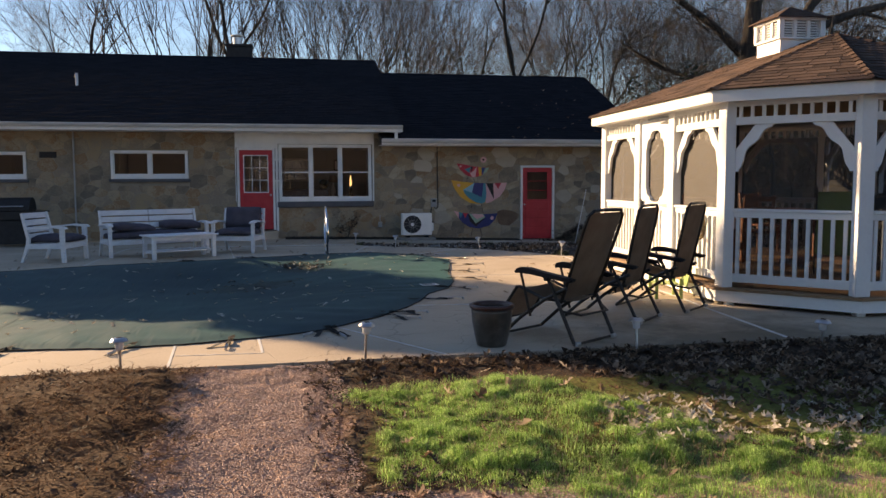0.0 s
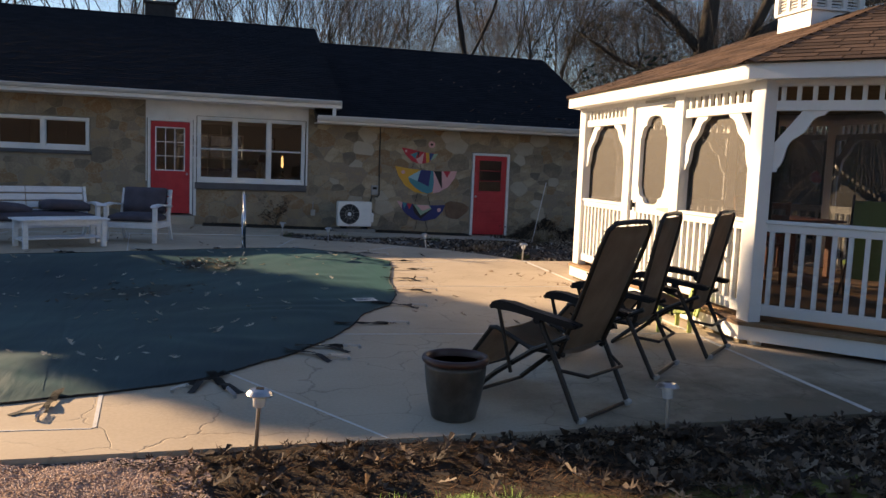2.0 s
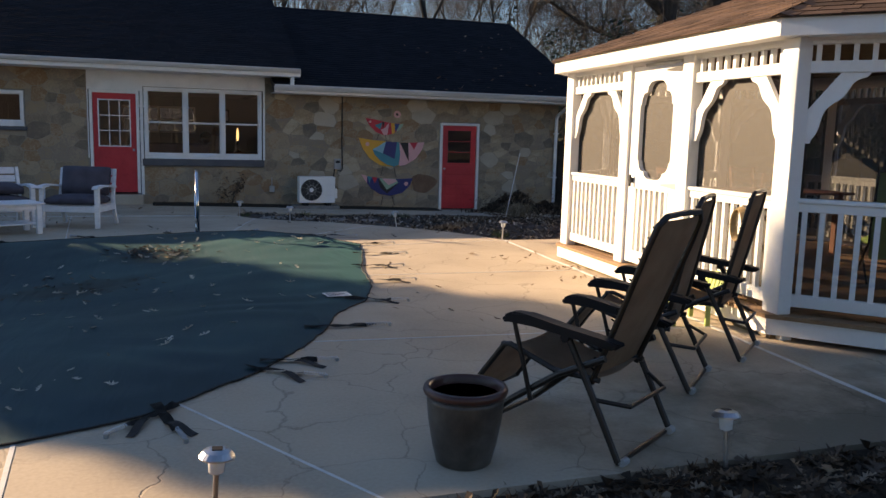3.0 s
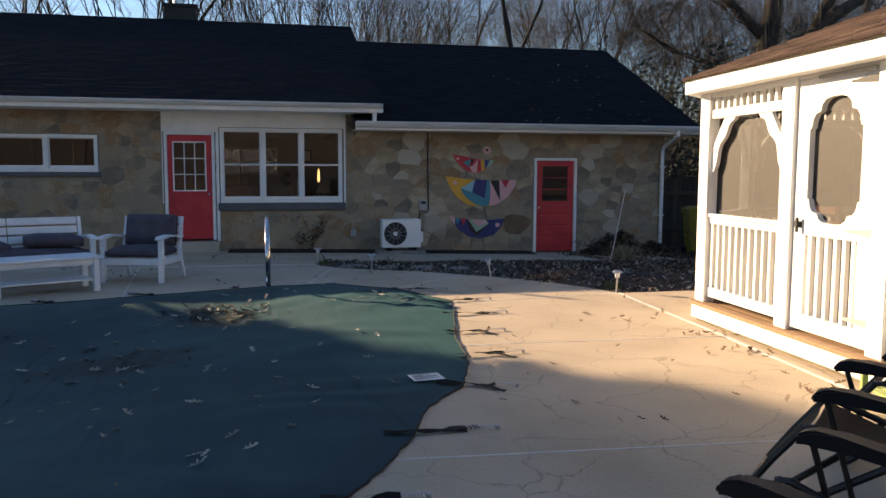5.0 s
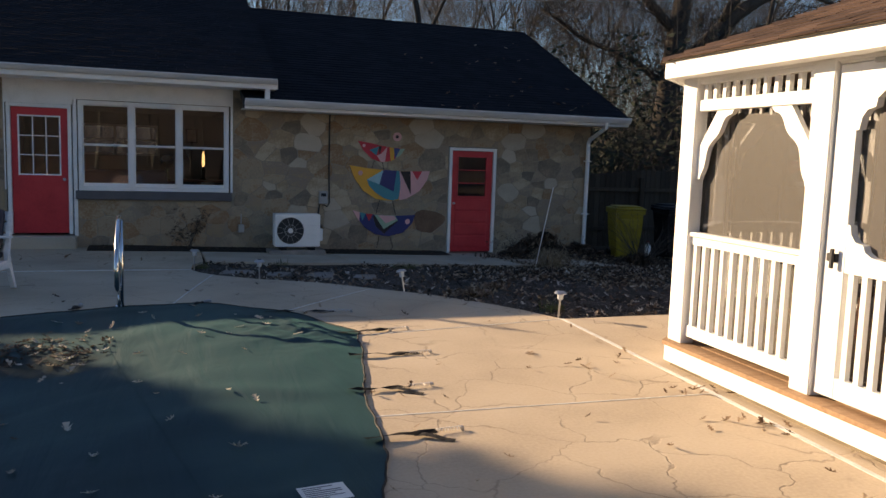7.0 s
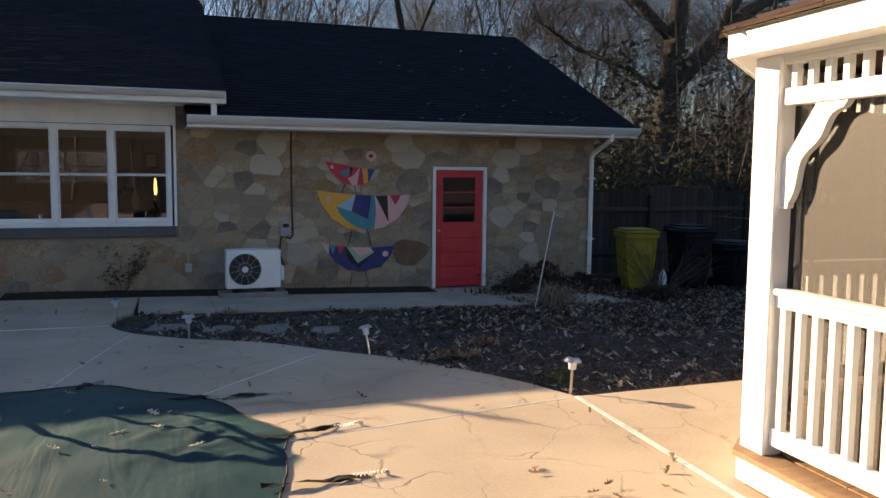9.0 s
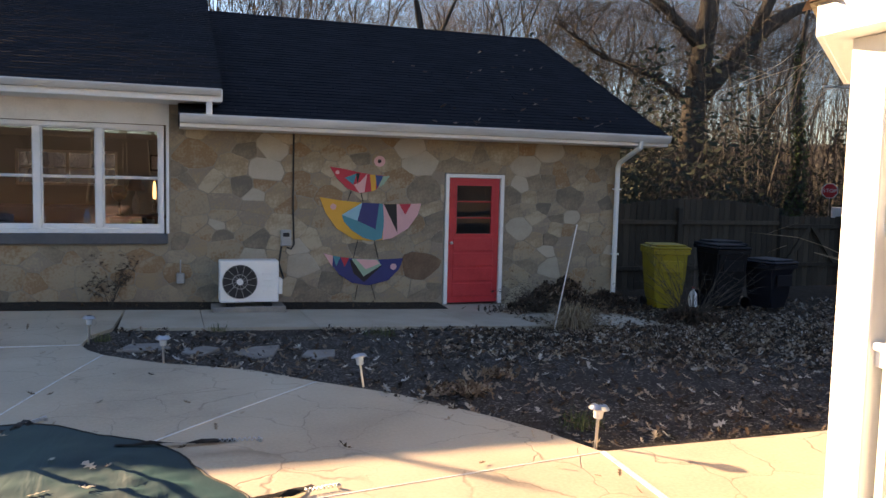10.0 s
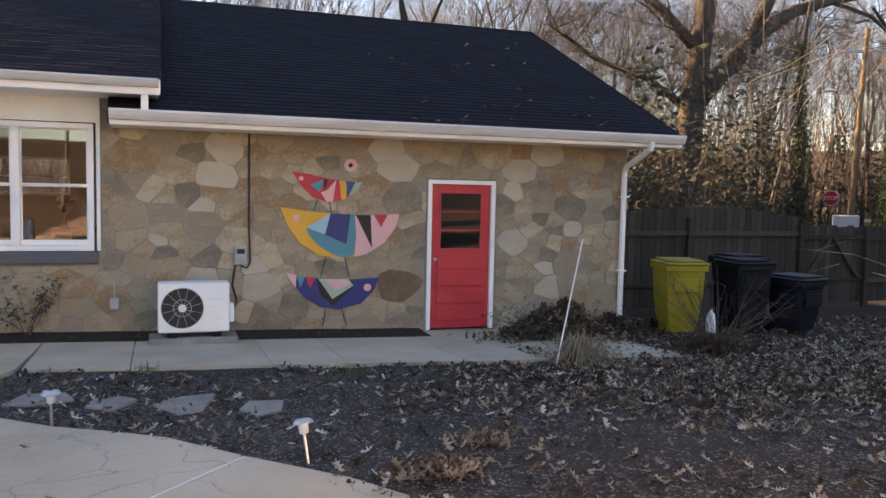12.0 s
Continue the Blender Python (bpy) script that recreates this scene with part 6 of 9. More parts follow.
wheelie_bin(pose(9.72, 21.05, level(9.7, 21.05) - 0.03, 0, 0, -14), YELLOW_PLASTIC, "yellow wheeled recycling bin standing before the fence", 1.08)
wheelie_bin(pose(10.98, 21.15, -0.42, 0, 0, -6), BLACK_PLASTIC, "black wheeled rubbish bin beside the yellow one", 1.08)
wheelie_bin(pose(11.36, 21.75, -0.42, 0, 0, 4), BLACK_PLASTIC, "black wheeled rubbish bin in a row of bins", 1.10)
wheelie_bin(pose(11.80, 20.95, -0.44, 0, 0, 12), BLUE_PLASTIC, "dark blue wheeled bin at the end of the row", 0.86)
jug = thing("plastic_jug", pose(10.18, 20.85, -0.40), "white plastic jug on the ground between bins", "jug")
bm = bmesh.new()
lathe(bm, [(0.06, 0), (0.075, 0.02), (0.075, 0.24), (0.05, 0.31), (0.022, 0.34), (0.022, 0.37)], 16)
part("body", bm, PAPER, jug, "", True)
bm = bmesh.new()
rod(bm, (0, 0, 0.37), (0, 0, 0.395), 0.026, n=12)
part("cap", bm, RED, jug, "red cap")


# street furniture beyond the fence
def text_curve(body, size, m, mat, parent):
    cu = bpy.data.curves.new("lettering", "FONT")
    cu.body, cu.size, cu.align_x, cu.align_y, cu.extrude = body, size, "CENTER", "CENTER", 0.002
    cu.materials.append(mat)
    ob = new("lettering", cu)
    ob.matrix_basis = m
    ob.parent = parent
    return ob


SIGN_RED = material("sign_red", [(0.50, 0.012, 0.02), (0.60, 0.02, 0.03)], 0.4, scale=3, bump=0)
SIGN_WHITE = material("sign_white", [(0.76, 0.76, 0.76), (0.82, 0.82, 0.82)], 0.4, scale=3, bump=0)
sign = thing("stop_sign", pose(36.4, 45.2, -0.9, 0, 0, -42), "red octagonal stop sign on a steel post", "road sign")
bm = bmesh.new()
rod(bm, (0, 0.03, 0), (0, 0.03, 2.7), 0.03, n=8)
part("post", bm, STEEL, sign)
octo = [(0.44 * math.cos(radians(22.5 + 45 * i)), 0.44 * math.sin(radians(22.5 + 45 * i)) + 2.55) for i in range(8)]
octi = [(0.40 * math.cos(radians(22.5 + 45 * i)), 0.40 * math.sin(radians(22.5 + 45 * i)) + 2.55) for i in range(8)]
bm = bmesh.new()
slab(bm, octo, -0.01, 0.0, lambda u, v, w: Vector((u, w, v)))
part("plate", fix(bm), SIGN_WHITE, sign, "white rim")
bm = bmesh.new()
slab(bm, octi, -0.016, -0.0105, lambda u, v, w: Vector((u, w, v)))
part("face", fix(bm), SIGN_RED, sign, "red sign face")
text_curve("STOP", 0.29, pose(0, -0.02, 2.55, 90), SIGN_WHITE, sign)
marker = thing("road_marker", pose(38.2, 44.4, -0.9, 0, 0, -42), "striped orange and white hazard marker post", "road marker")
for i in range(5):
    bm = bmesh.new()
    box(bm, -0.15, 0.15, -0.02, 0.02, 0.75 + 0.18 * i, 0.93 + 0.18 * i)
    part("stripe", bm, SIGN_WHITE if i % 2 else YELLOW_PLASTIC, marker)
bm = bmesh.new()
rod(bm, (0, 0.04, 0), (0, 0.04, 1.6), 0.03, n=8)
part("post", bm, STEEL, marker)
van = thing("mail_box", pose(37.3, 45.0, -0.9, 0, 0, -42), "white roadside box on a post", "box")
bm = bmesh.new()
box(bm, -0.65, 0.65, -0.4, 0.4, 0.9, 1.65, 0.05)
part("body", bm, SIGN_WHITE, van)
bm = bmesh.new()
box(bm, -0.08, 0.08, -0.08, 0.08, 0.0, 0.9)
part("post", bm, TIMBER, van)
pole = thing("utility_pole", pose(38.6, 46.0, -0.6, 0, 0, -42), "wooden utility pole with crossarm and street lamp", "utility pole")
POLE = material("pole_wood", [(0.24, 0.155, 0.09), (0.36, 0.25, 0.155)], 0.85, scale=2, fine=20, bump=0.2)
bm = bmesh.new()
rod(bm, (0, 0, 0), (0.35, 0, 11.5), 0.17, 0.12, 12)
part("shaft", bm, POLE, pole)
bm = bmesh.new()
box(bm, -1.1, 1.7, -0.06, 0.06, 10.2, 10.34)
part("crossarm", bm, PAPER, pole, "pale weathered crossarm")
bm = bmesh.new()
tube(bm, [(0.25, 0, 7.9), (-0.3, 0, 8.15), (-1.2, 0, 8.2)], 0.035, 8)
part("lamp_arm", bm, STEEL, pole)
bm = bmesh.new()
box(bm, -1.75, -1.1, -0.12, 0.12, 8.12, 8.26, 0.03)
part("lamp_head", bm, PAPER, pole)
for i, z in enumerate((10.45, 10.4, 9.4)):
    wire = thing("overhead_wire", pose(38.6, 46.0, -0.6), "thin overhead power line", "wire", "power lines")
    bm = bmesh.new()
    tube(bm, [(-70 + 14 * j, 12 - 3 * j + i, z - 1.4 * math.sin(math.pi * j / 10)) if False else (-1 + 7 * j, i * 0.7 - 4 * j, z - 0.5 * math.sin(math.pi * j / 8)) for j in range(9)], 0.02, 4)
    part("cable", bm, PAPER if i < 2 else DARK, wire)

# ---- small fixtures on the house ----
pump = thing("heat_pump", pose(2.43, 20.68, level(2.9, 20.8)), "white outdoor heat pump unit on a slab by the wall", "heat pump")
bm = bmesh.new()
box(bm, 0, 0.80, 0, 0.30, 0.14, 0.72, 0.015)
part("casing", bm, VINYL, pump)
# flat dark disc on the casing stands in for shade inside the fan opening
bm = bmesh.new()
bmesh.ops.create_circle(bm, cap_ends=True, segments=36, radius=0.235, matrix=Matrix.Translation((0.27, -0.004, 0.43)) @ Matrix.Rotation(radians(90), 4, "X"))
part("fan_shade_disc", bm, DARK, pump, "flat dark disc for the shaded fan opening")
bm = bmesh.new()
for r in (0.235, 0.10):
    tube(bm, [(0.27 + r * math.cos(a), -0.012, 0.43 + r * math.sin(a)) for a in [2 * math.pi * i / 32 for i in range(32)]], 0.004, 4, True)
part("fan_guard", bm, GREY_METAL, pump)
for i in range(12):
    bm = bmesh.new()
    a = 2 * math.pi * i / 12
    rod(bm, (0.27 + 0.04 * math.cos(a), -0.014, 0.43 + 0.04 * math.sin(a)), (0.27 + 0.235 * math.cos(a + 0.25), -0.014, 0.43 + 0.235 * math.sin(a + 0.25)), 0.0028, n=4)
    part("guard_spoke", bm, GREY_METAL, pump)
bm = bmesh.new()
rod(bm, (0.27, -0.006, 0.43), (0.27, -0.022, 0.43), 0.045, n=18)
part("fan_hub", bm, VINYL, pump)
for z in (0.28, 0.36, 0.44, 0.52):
    bm = bmesh.new()
    box(bm, 0.57, 0.74, -0.006, 0.004, z, z + 0.03, 0.004)
    part("grip_slot", bm, VINYL, pump)
for x in (0.10, 0.60):
    bm = bmesh.new()
    box(bm, x, x + 0.11, 0.0, 0.30, 0.08, 0.14, 0.006)
    part("foot", bm, BLACK_PLASTIC, pump, "black rubber foot")
bm = bmesh.new()
box(bm, -0.10, 0.90, -0.03, 0.40, -0.03, 0.08, 0.01)
part("slab", bm, SLATE, pump, "dark stone slab")
bm = bmesh.new()
box(bm, 0.80, 0.86, 0.06, 0.24, 0.24, 0.46, 0.012)
part("valve_cover", bm, VINYL, pump)

meter = thing("junction_box", Matrix(), "grey electric box with conduit on the stone wall", "electric box")
bm = bmesh.new()
box(bm, 3.345, 3.50, WALL_Y - 0.10, WALL_Y - 0.004, 0.66, 0.90, 0.01)
part("box", bm, GREY_METAL, meter)
bm = bmesh.new()
box(bm, 3.375, 3.47, WALL_Y - 0.108, WALL_Y - 0.10, 0.80, 0.86, 0.004)
part("cover", bm, DARK, meter)
bm = bmesh.new()
tube(bm, [(3.53, WALL_Y - 0.03, 2.34), (3.53, WALL_Y - 0.03, 1.30), (3.53, WALL_Y - 0.045, 1.10), (3.545, WALL_Y - 0.05, 0.68), (3.50, WALL_Y - 0.05, 0.61), (3.44, WALL_Y - 0.05, 0.64)], 0.012, 8)
part("conduit", bm, DARK, meter, "dark cable run")
bm = bmesh.new()
tube(bm, [(3.36, WALL_Y - 0.05, 0.66), (3.32, WALL_Y - 0.06, 0.40), (3.36, WALL_Y - 0.25, 0.22), (3.30, WALL_Y - 0.5, 0.16)], 0.014, 8)
part("hose", bm, DARK, meter)

tap = thing("outdoor_socket", pose(1.93, WALL_Y, 0.14), "grey outdoor socket box on the stone wall", "socket")
bm = bmesh.new()
box(bm, -0.055, 0.055, -0.09, -0.004, -0.02, 0.13, 0.012)
part("cover", bm, GREY_METAL, tap)
bm = bmesh.new()
rod(bm, (0, -0.02, 0.13), (0, -0.02, 0.32), 0.01, n=8)
part("conduit", bm, GREY_METAL, tap)
vent = thing("wall_vent", pose(-6.45, WALL_Y, 2.0), "dark louvred vent in the stone wall", "vent")
bm = bmesh.new()
box(bm, -0.2, 0.2, -0.03, -0.003, 0.0, 0.15, 0.006)
part("frame", bm, DARK, vent)
for i in range(3):
    bm = bmesh.new()
    box(bm, -0.17, 0.17, -0.045, -0.03, 0.025 + 0.04 * i, 0.045 + 0.04 * i)
    part("slat", bm, DARK, vent)

# ---- painted wall panels ----
ART = {}
for nm, c in (("yellow", (0.80, 0.40, 0.05)), ("pink", (0.78, 0.42, 0.42)), ("navy", (0.022, 0.035, 0.16)), ("teal", (0.03, 0.26, 0.32)), ("sky", (0.25, 0.52, 0.60)), ("red", (0.62, 0.035, 0.06)),
              ("black", (0.012, 0.012, 0.014)), ("mint", (0.30, 0.46, 0.33)), ("white", (0.72, 0.70, 0.68)), ("blue", (0.03, 0.07, 0.22))):
    ART[nm] = material("art_" + nm, [tuple(v * 0.86 for v in c), c], 0.5, scale=6, fine=60, bump=0.05)


def at_wall(cx, cy):
    """From the sketch of the panels to the wall: across and up, in metres."""
    X = 3.95 + (cx / 1.486 - 500) * 0.00761
    return X, 1.40 - (cy / 1.486 - 165) * 0.0074 + 0.012 * (X - 3.95)


def rounded(pts, per=4):
    return [tuple(p) for p in smooth_loop(pts, per)]


def panel(parent, name, pts, color, layer, smooth=False):
    q = [at_wall(*p) for p in (rounded(pts) if smooth else pts)]
    bm = bmesh.new()
    y = WALL_Y - 0.030 - 0.004 * layer
    slab(bm, q, y, y + (0.016 if layer == 0 else 0.0035), lambda u, v, w: Vector((u, w, v)))
    part(name, fix(bm), ART[color], parent, color + " painted shape")


def dot(parent, cx, cy, r, color, layer):
    panel(parent, "dot", [(cx + r * math.cos(a), cy + r * math.sin(a)) for a in [2 * math.pi * i / 18 for i in range(18)]], color, layer)


def prop(parent, a, b):
    (x0, z0), (x1, z1) = at_wall(*a), at_wall(*b)
    bm = bmesh.new()
    rod(bm, (x0, WALL_Y - 0.027, z0), (x1, WALL_Y - 0.027, z1), 0.006, n=6)
    part("rod", bm, ART["black"], parent, "thin dark rod")


art = thing("wall_art", Matrix(), "large painted crescent panel with yellow, teal and pink patches", "wall art", "painted panels on the wall")
panel(art, "backing", [(738, 246), (800, 256), (870, 263), (930, 267), (990, 267), (1050, 265), (1040, 300), (1010, 343), (960, 373), (900, 382), (840, 374), (790, 342), (757, 295)], "yellow", 0)
panel(art, "patch", [(804, 300), (866, 263), (918, 265), (936, 267), (936, 320), (928, 374), (905, 381), (872, 372), (836, 348), (812, 322)], "teal", 1)
panel(art, "patch", [(804, 300), (866, 263), (852, 318)], "sky", 2)
panel(art, "patch", [(866, 263), (918, 265), (908, 345), (852, 318)], "navy", 2)
panel(art, "patch", [(930, 267), (990, 267), (1050, 265), (1040, 300), (1010, 343), (960, 373), (930, 379), (934, 320)], "pink", 2)
panel(art, "patch", [(932, 267), (972, 267), (976, 356)], "black", 3)
panel(art, "patch", [(980, 267), (1018, 266), (1000, 300)], "red", 3)
dot(art, 779, 275, 9, "pink", 1)
prop(art, (855, 378), (842, 432)), prop(art, (905, 380), (918, 436))
art = thing("wall_art", Matrix(), "small red crescent panel with coloured wedges and a pink disc", "wall art", "painted panels on the wall")
panel(art, "backing", [(768, 154), (810, 160), (860, 171), (900, 177), (950, 180), (932, 205), (900, 226), (860, 234), (820, 220), (788, 188)], "red", 0)
panel(art, "patch", [(812, 187), (848, 173), (838, 208)], "teal", 1)
panel(art, "patch", [(846, 172), (858, 173), (850, 207)], "black", 2)
panel(art, "patch", [(840, 208), (858, 200), (880, 174), (872, 231), (856, 233)], "pink", 1)
panel(art, "patch", [(888, 176), (908, 178), (906, 223), (894, 228)], "yellow", 1)
panel(art, "patch", [(905, 178), (930, 180), (910, 219)], "blue", 2)
panel(art, "patch", [(930, 180), (950, 180), (932, 205), (912, 219)], "mint", 1)
dot(art, 790, 171, 6, "pink", 1)
dot(art, 918, 135, 17, "pink", 0), dot(art, 917, 135, 6, "black", 1)
prop(art, (832, 228), (822, 256)), prop(art, (862, 232), (869, 262))
art = thing("wall_art", Matrix(), "navy crescent panel with green, pink and black chevrons", "wall art", "painted panels on the wall")
panel(art, "backing", [(752, 417), (790, 428), (840, 435), (920, 440), (997, 437), (984, 471), (950, 506), (890, 520), (840, 511), (800, 484), (770, 446)], "navy", 0)
panel(art, "patch", [(752, 417), (780, 425), (778, 459), (768, 444)], "pink", 1)
panel(art, "patch", [(780, 425), (802, 430), (790, 458)], "teal", 1)
panel(art, "patch", [(803, 430), (829, 433), (815, 460)], "red", 1)
panel(art, "patch", [(830, 438), (930, 459), (875, 509), (842, 480)], "black", 1)
panel(art, "patch", [(836, 436), (915, 438), (928, 457), (873, 491)], "mint", 2)
panel(art, "patch", [(850, 437), (912, 440), (922, 452), (880, 469)], "pink", 3)
dot(art, 966, 463, 10, "pink", 1)
prop(art, (856, 518), (848, 563)), prop(art, (898, 518), (911, 565))


# ---- garden lamps ----
def solar_lamp():
    t = thing("garden_lamp", Matrix(), "small steel solar garden lamp on a stake", "garden lamp", "solar lamps along the deck")
    bm = bmesh.new()
    rod(bm, (0, 0, -0.06), (0, 0, 0.19), 0.011, n=10)
    part("stake", bm, STEEL, t)
    bm = bmesh.new()
    lathe(bm, [(0.018, 0.185), (0.030, 0.192), (0.034, 0.245), (0.034, 0.255)], 16)
    part("lens", bm, LAMP_LENS, t, "ribbed clear lens", True)
    bm = bmesh.new()
    lathe(bm, [(0.036, 0.248), (0.068, 0.250), (0.068, 0.256), (0.052, 0.276), (0.030, 0.284)], 20)
    part("cap", bm, STEEL, t, "steel cap with solar cell")
    bm = bmesh.new()
    box(bm, -0.02, 0.02, -0.02, 0.02, 0.2835, 0.2865)
    part("solar_cell", bm, BLACK_PLASTIC, t)
    return t


first = solar_lamp()
first.matrix_basis = pose(4.42, 13.84, -0.01, 0, 3, 0)
for x, y, lean, z in ((3.33, 15.80, 14, -0.05), (1.74, 17.10, -2, -0.08), (0.98, 18.45, 2, -0.10), (-0.09, 5.86, 3, 0.02), (2.25, 5.84, 8, -0.03), (-1.95, 5.82, -3, -0.02), (3.86, 5.60, -2, -0.06), (-6.15, 16.2, 0, 0.0)):
    copy_thing(first, pose(x, y, z, 0, lean, 35 * x))

# ---- pool ladder rail ----
rail = thing("pool_handrail", pose(0.11, 15.1, 0.0), "polished steel pool handrail on the deck", "handrail")
bm = bmesh.new()
loop = [(-0.03, 0.0), (0.05, 0.16), (0.36, 0.36), (0.44, 0.60), (0.36, 0.80), (0.12, 0.90), (-0.12, 0.86), (-0.48, 0.66), (-0.62, 0.50), (-0.58, 0.32), (-0.42, 0.25), (-0.05, 0.20), (0.02, 0.14)]
tube(bm, [(0.0, y, z) for y, z in loop], 0.024, 12)
part("rail_tube", bm, CHROME, rail, "", True)
bm = bmesh.new()
tube(bm, [(0.02, -0.02, 0.0), (0.025, 0.0, 0.45), (0.012, 0.06, 0.88)], 0.024, 12)
part("upright", bm, CHROME, rail, "", True)
bm = bmesh.new()
lathe(bm, [(0.05, 0.0), (0.05, 0.012), (0.03, 0.022)], 16)
part("escutcheon", bm, CHROME, rail)

# ---- straps of the cover ----
STRAPS = [((2.12, 13.42), (2.68, 13.54)), ((2.02, 12.60), (2.60, 12.62)), ((1.80, 11.66), (2.30, 11.70)), ((1.68, 10.72), (2.18, 10.78)), ((1.60, 14.50), (2.35, 14.44)), ((1.36, 9.86), (1.80, 9.76)),
          ((0.84, 8.88), (1.40, 8.88)), ((0.42, 8.02), (0.80, 7.98)), ((0.30, 7.85), (0.66, 7.62)), ((-0.30, 7.18), (-0.55, 6.90)), ((-0.30, 7.18), (-0.18, 6.74)), ((-1.20, 6.84), (-1.22, 6.45)), ((-2.05, 6.72), (-2.15, 6.40)),
          ((0.80, 14.98), (1.00, 15.25)), ((-0.30, 15.0), (-0.25, 15.22)), ((-1.30, 14.55), (-1.55, 14.80)), ((-2.30, 14.2), (-2.55, 14.42)), ((-3.05, 6.80), (-3.15, 6.48))]
for i, (a, b) in enumerate(STRAPS):
    s = thing("cover_strap", Matrix(), "black webbing strap with spring anchoring the pool cover", "strap", "straps round the pool cover")
    rng = random.Random(i)
    a, b = Vector(a), Vector(b)
    far = (b - a).normalized()
    bm = bmesh.new()
    rows = []
    m = a.lerp(b, 0.66)
    for j in range(7):
        p = (a - far * 0.12).lerp(m, j / 6)
        w = Vector((-far.y, far.x)) * (0.024 + 0.012 * rng.random() * (j < 2))
        z = level(p.x, p.y) + 0.026 - 0.014 * j / 6 + rng.uniform(-0.003, 0.012)
        tilt = rng.uniform(-0.012, 0.012)
        rows.append([bm.verts.new((p.x - w.x, p.y - w.y, z - tilt)), bm.verts.new((p.x + w.x, p.y + w.y, z + tilt))])
    for A, B in zip(rows, rows[1:]):
        bm.faces.new((A[0], A[1], B[1], B[0]))
    bmesh.ops.solidify(bm, geom=bm.faces[:], thickness=0.003)
    part("webbing", fix(bm), WEB, s, "black webbing")
    bm = bmesh.new()
    coil = []
    side = Vector((-far.y, far.x, 0))
    for j in range(60):
        p = m.lerp(b, j / 59)
        ang = j * 0.9
        q = Vector((p.x, p.y, level(p.x, p.y) + 0.022)) + side * 0.010 * math.cos(ang) + Vector((0, 0, 0.010 * math.sin(ang)))
        coil.append(q)
    tube(bm, coil, 0.003, 4)
    part("spring", bm, STEEL, s, "steel spring")
    bm = bmesh.new()
    rod(bm, (b.x, b.y, level(b.x, b.y) - 0.005), (b.x, b.y, level(b.x, b.y) + 0.022), 0.012, n=10)
    part("anchor", bm, STEEL, s)
    bm = bmesh.new()
    w2 = rng.uniform(-0.8, 0.8)
    tail = [(m.x, m.y, level(m.x, m.y) + 0.014)]
    d = Vector((math.cos(math.atan2(far.y, far.x) + w2), math.sin(math.atan2(far.y, far.x) + w2)))
    rows = []
    for j in range(5):
        p = m - far * 0.14 + d * 0.06 * j
        w = Vector((-d.y, d.x)) * 0.024
        z = level(p.x, p.y) + 0.012 + 0.01 * math.sin(j * 1.3)
        rows.append([bm.verts.new((p.x - w.x, p.y - w.y, z)), bm.verts.new((p.x + w.x, p.y + w.y, z + 0.004))])
    for A, B in zip(rows, rows[1:]):
        bm.faces.new((A[0], A[1], B[1], B[0]))
    part("strap_tail", bm, WEB, s)
paper = thing("paper_tag", pose(1.20, 10.03, cover_z(1.20, 10.03) + 0.012, 0, 0, 6), "white printed instruction label on the pool cover", "label")
bm = bmesh.new()
box(bm, -0.115, 0.115, -0.09, 0.09, 0, 0.003)
part("sheet", bm, PAPER, paper)
for i, w in enumerate((0.15, 0.09, 0.18, 0.18, 0.14, 0.18, 0.1)):
    bm = bmesh.new()
    box(bm, -0.095, -0.095 + w, 0.06 - 0.021 * i, 0.069 - 0.021 * i, 0.0035, 0.0045)
    part("text_bar", bm, INK, paper)


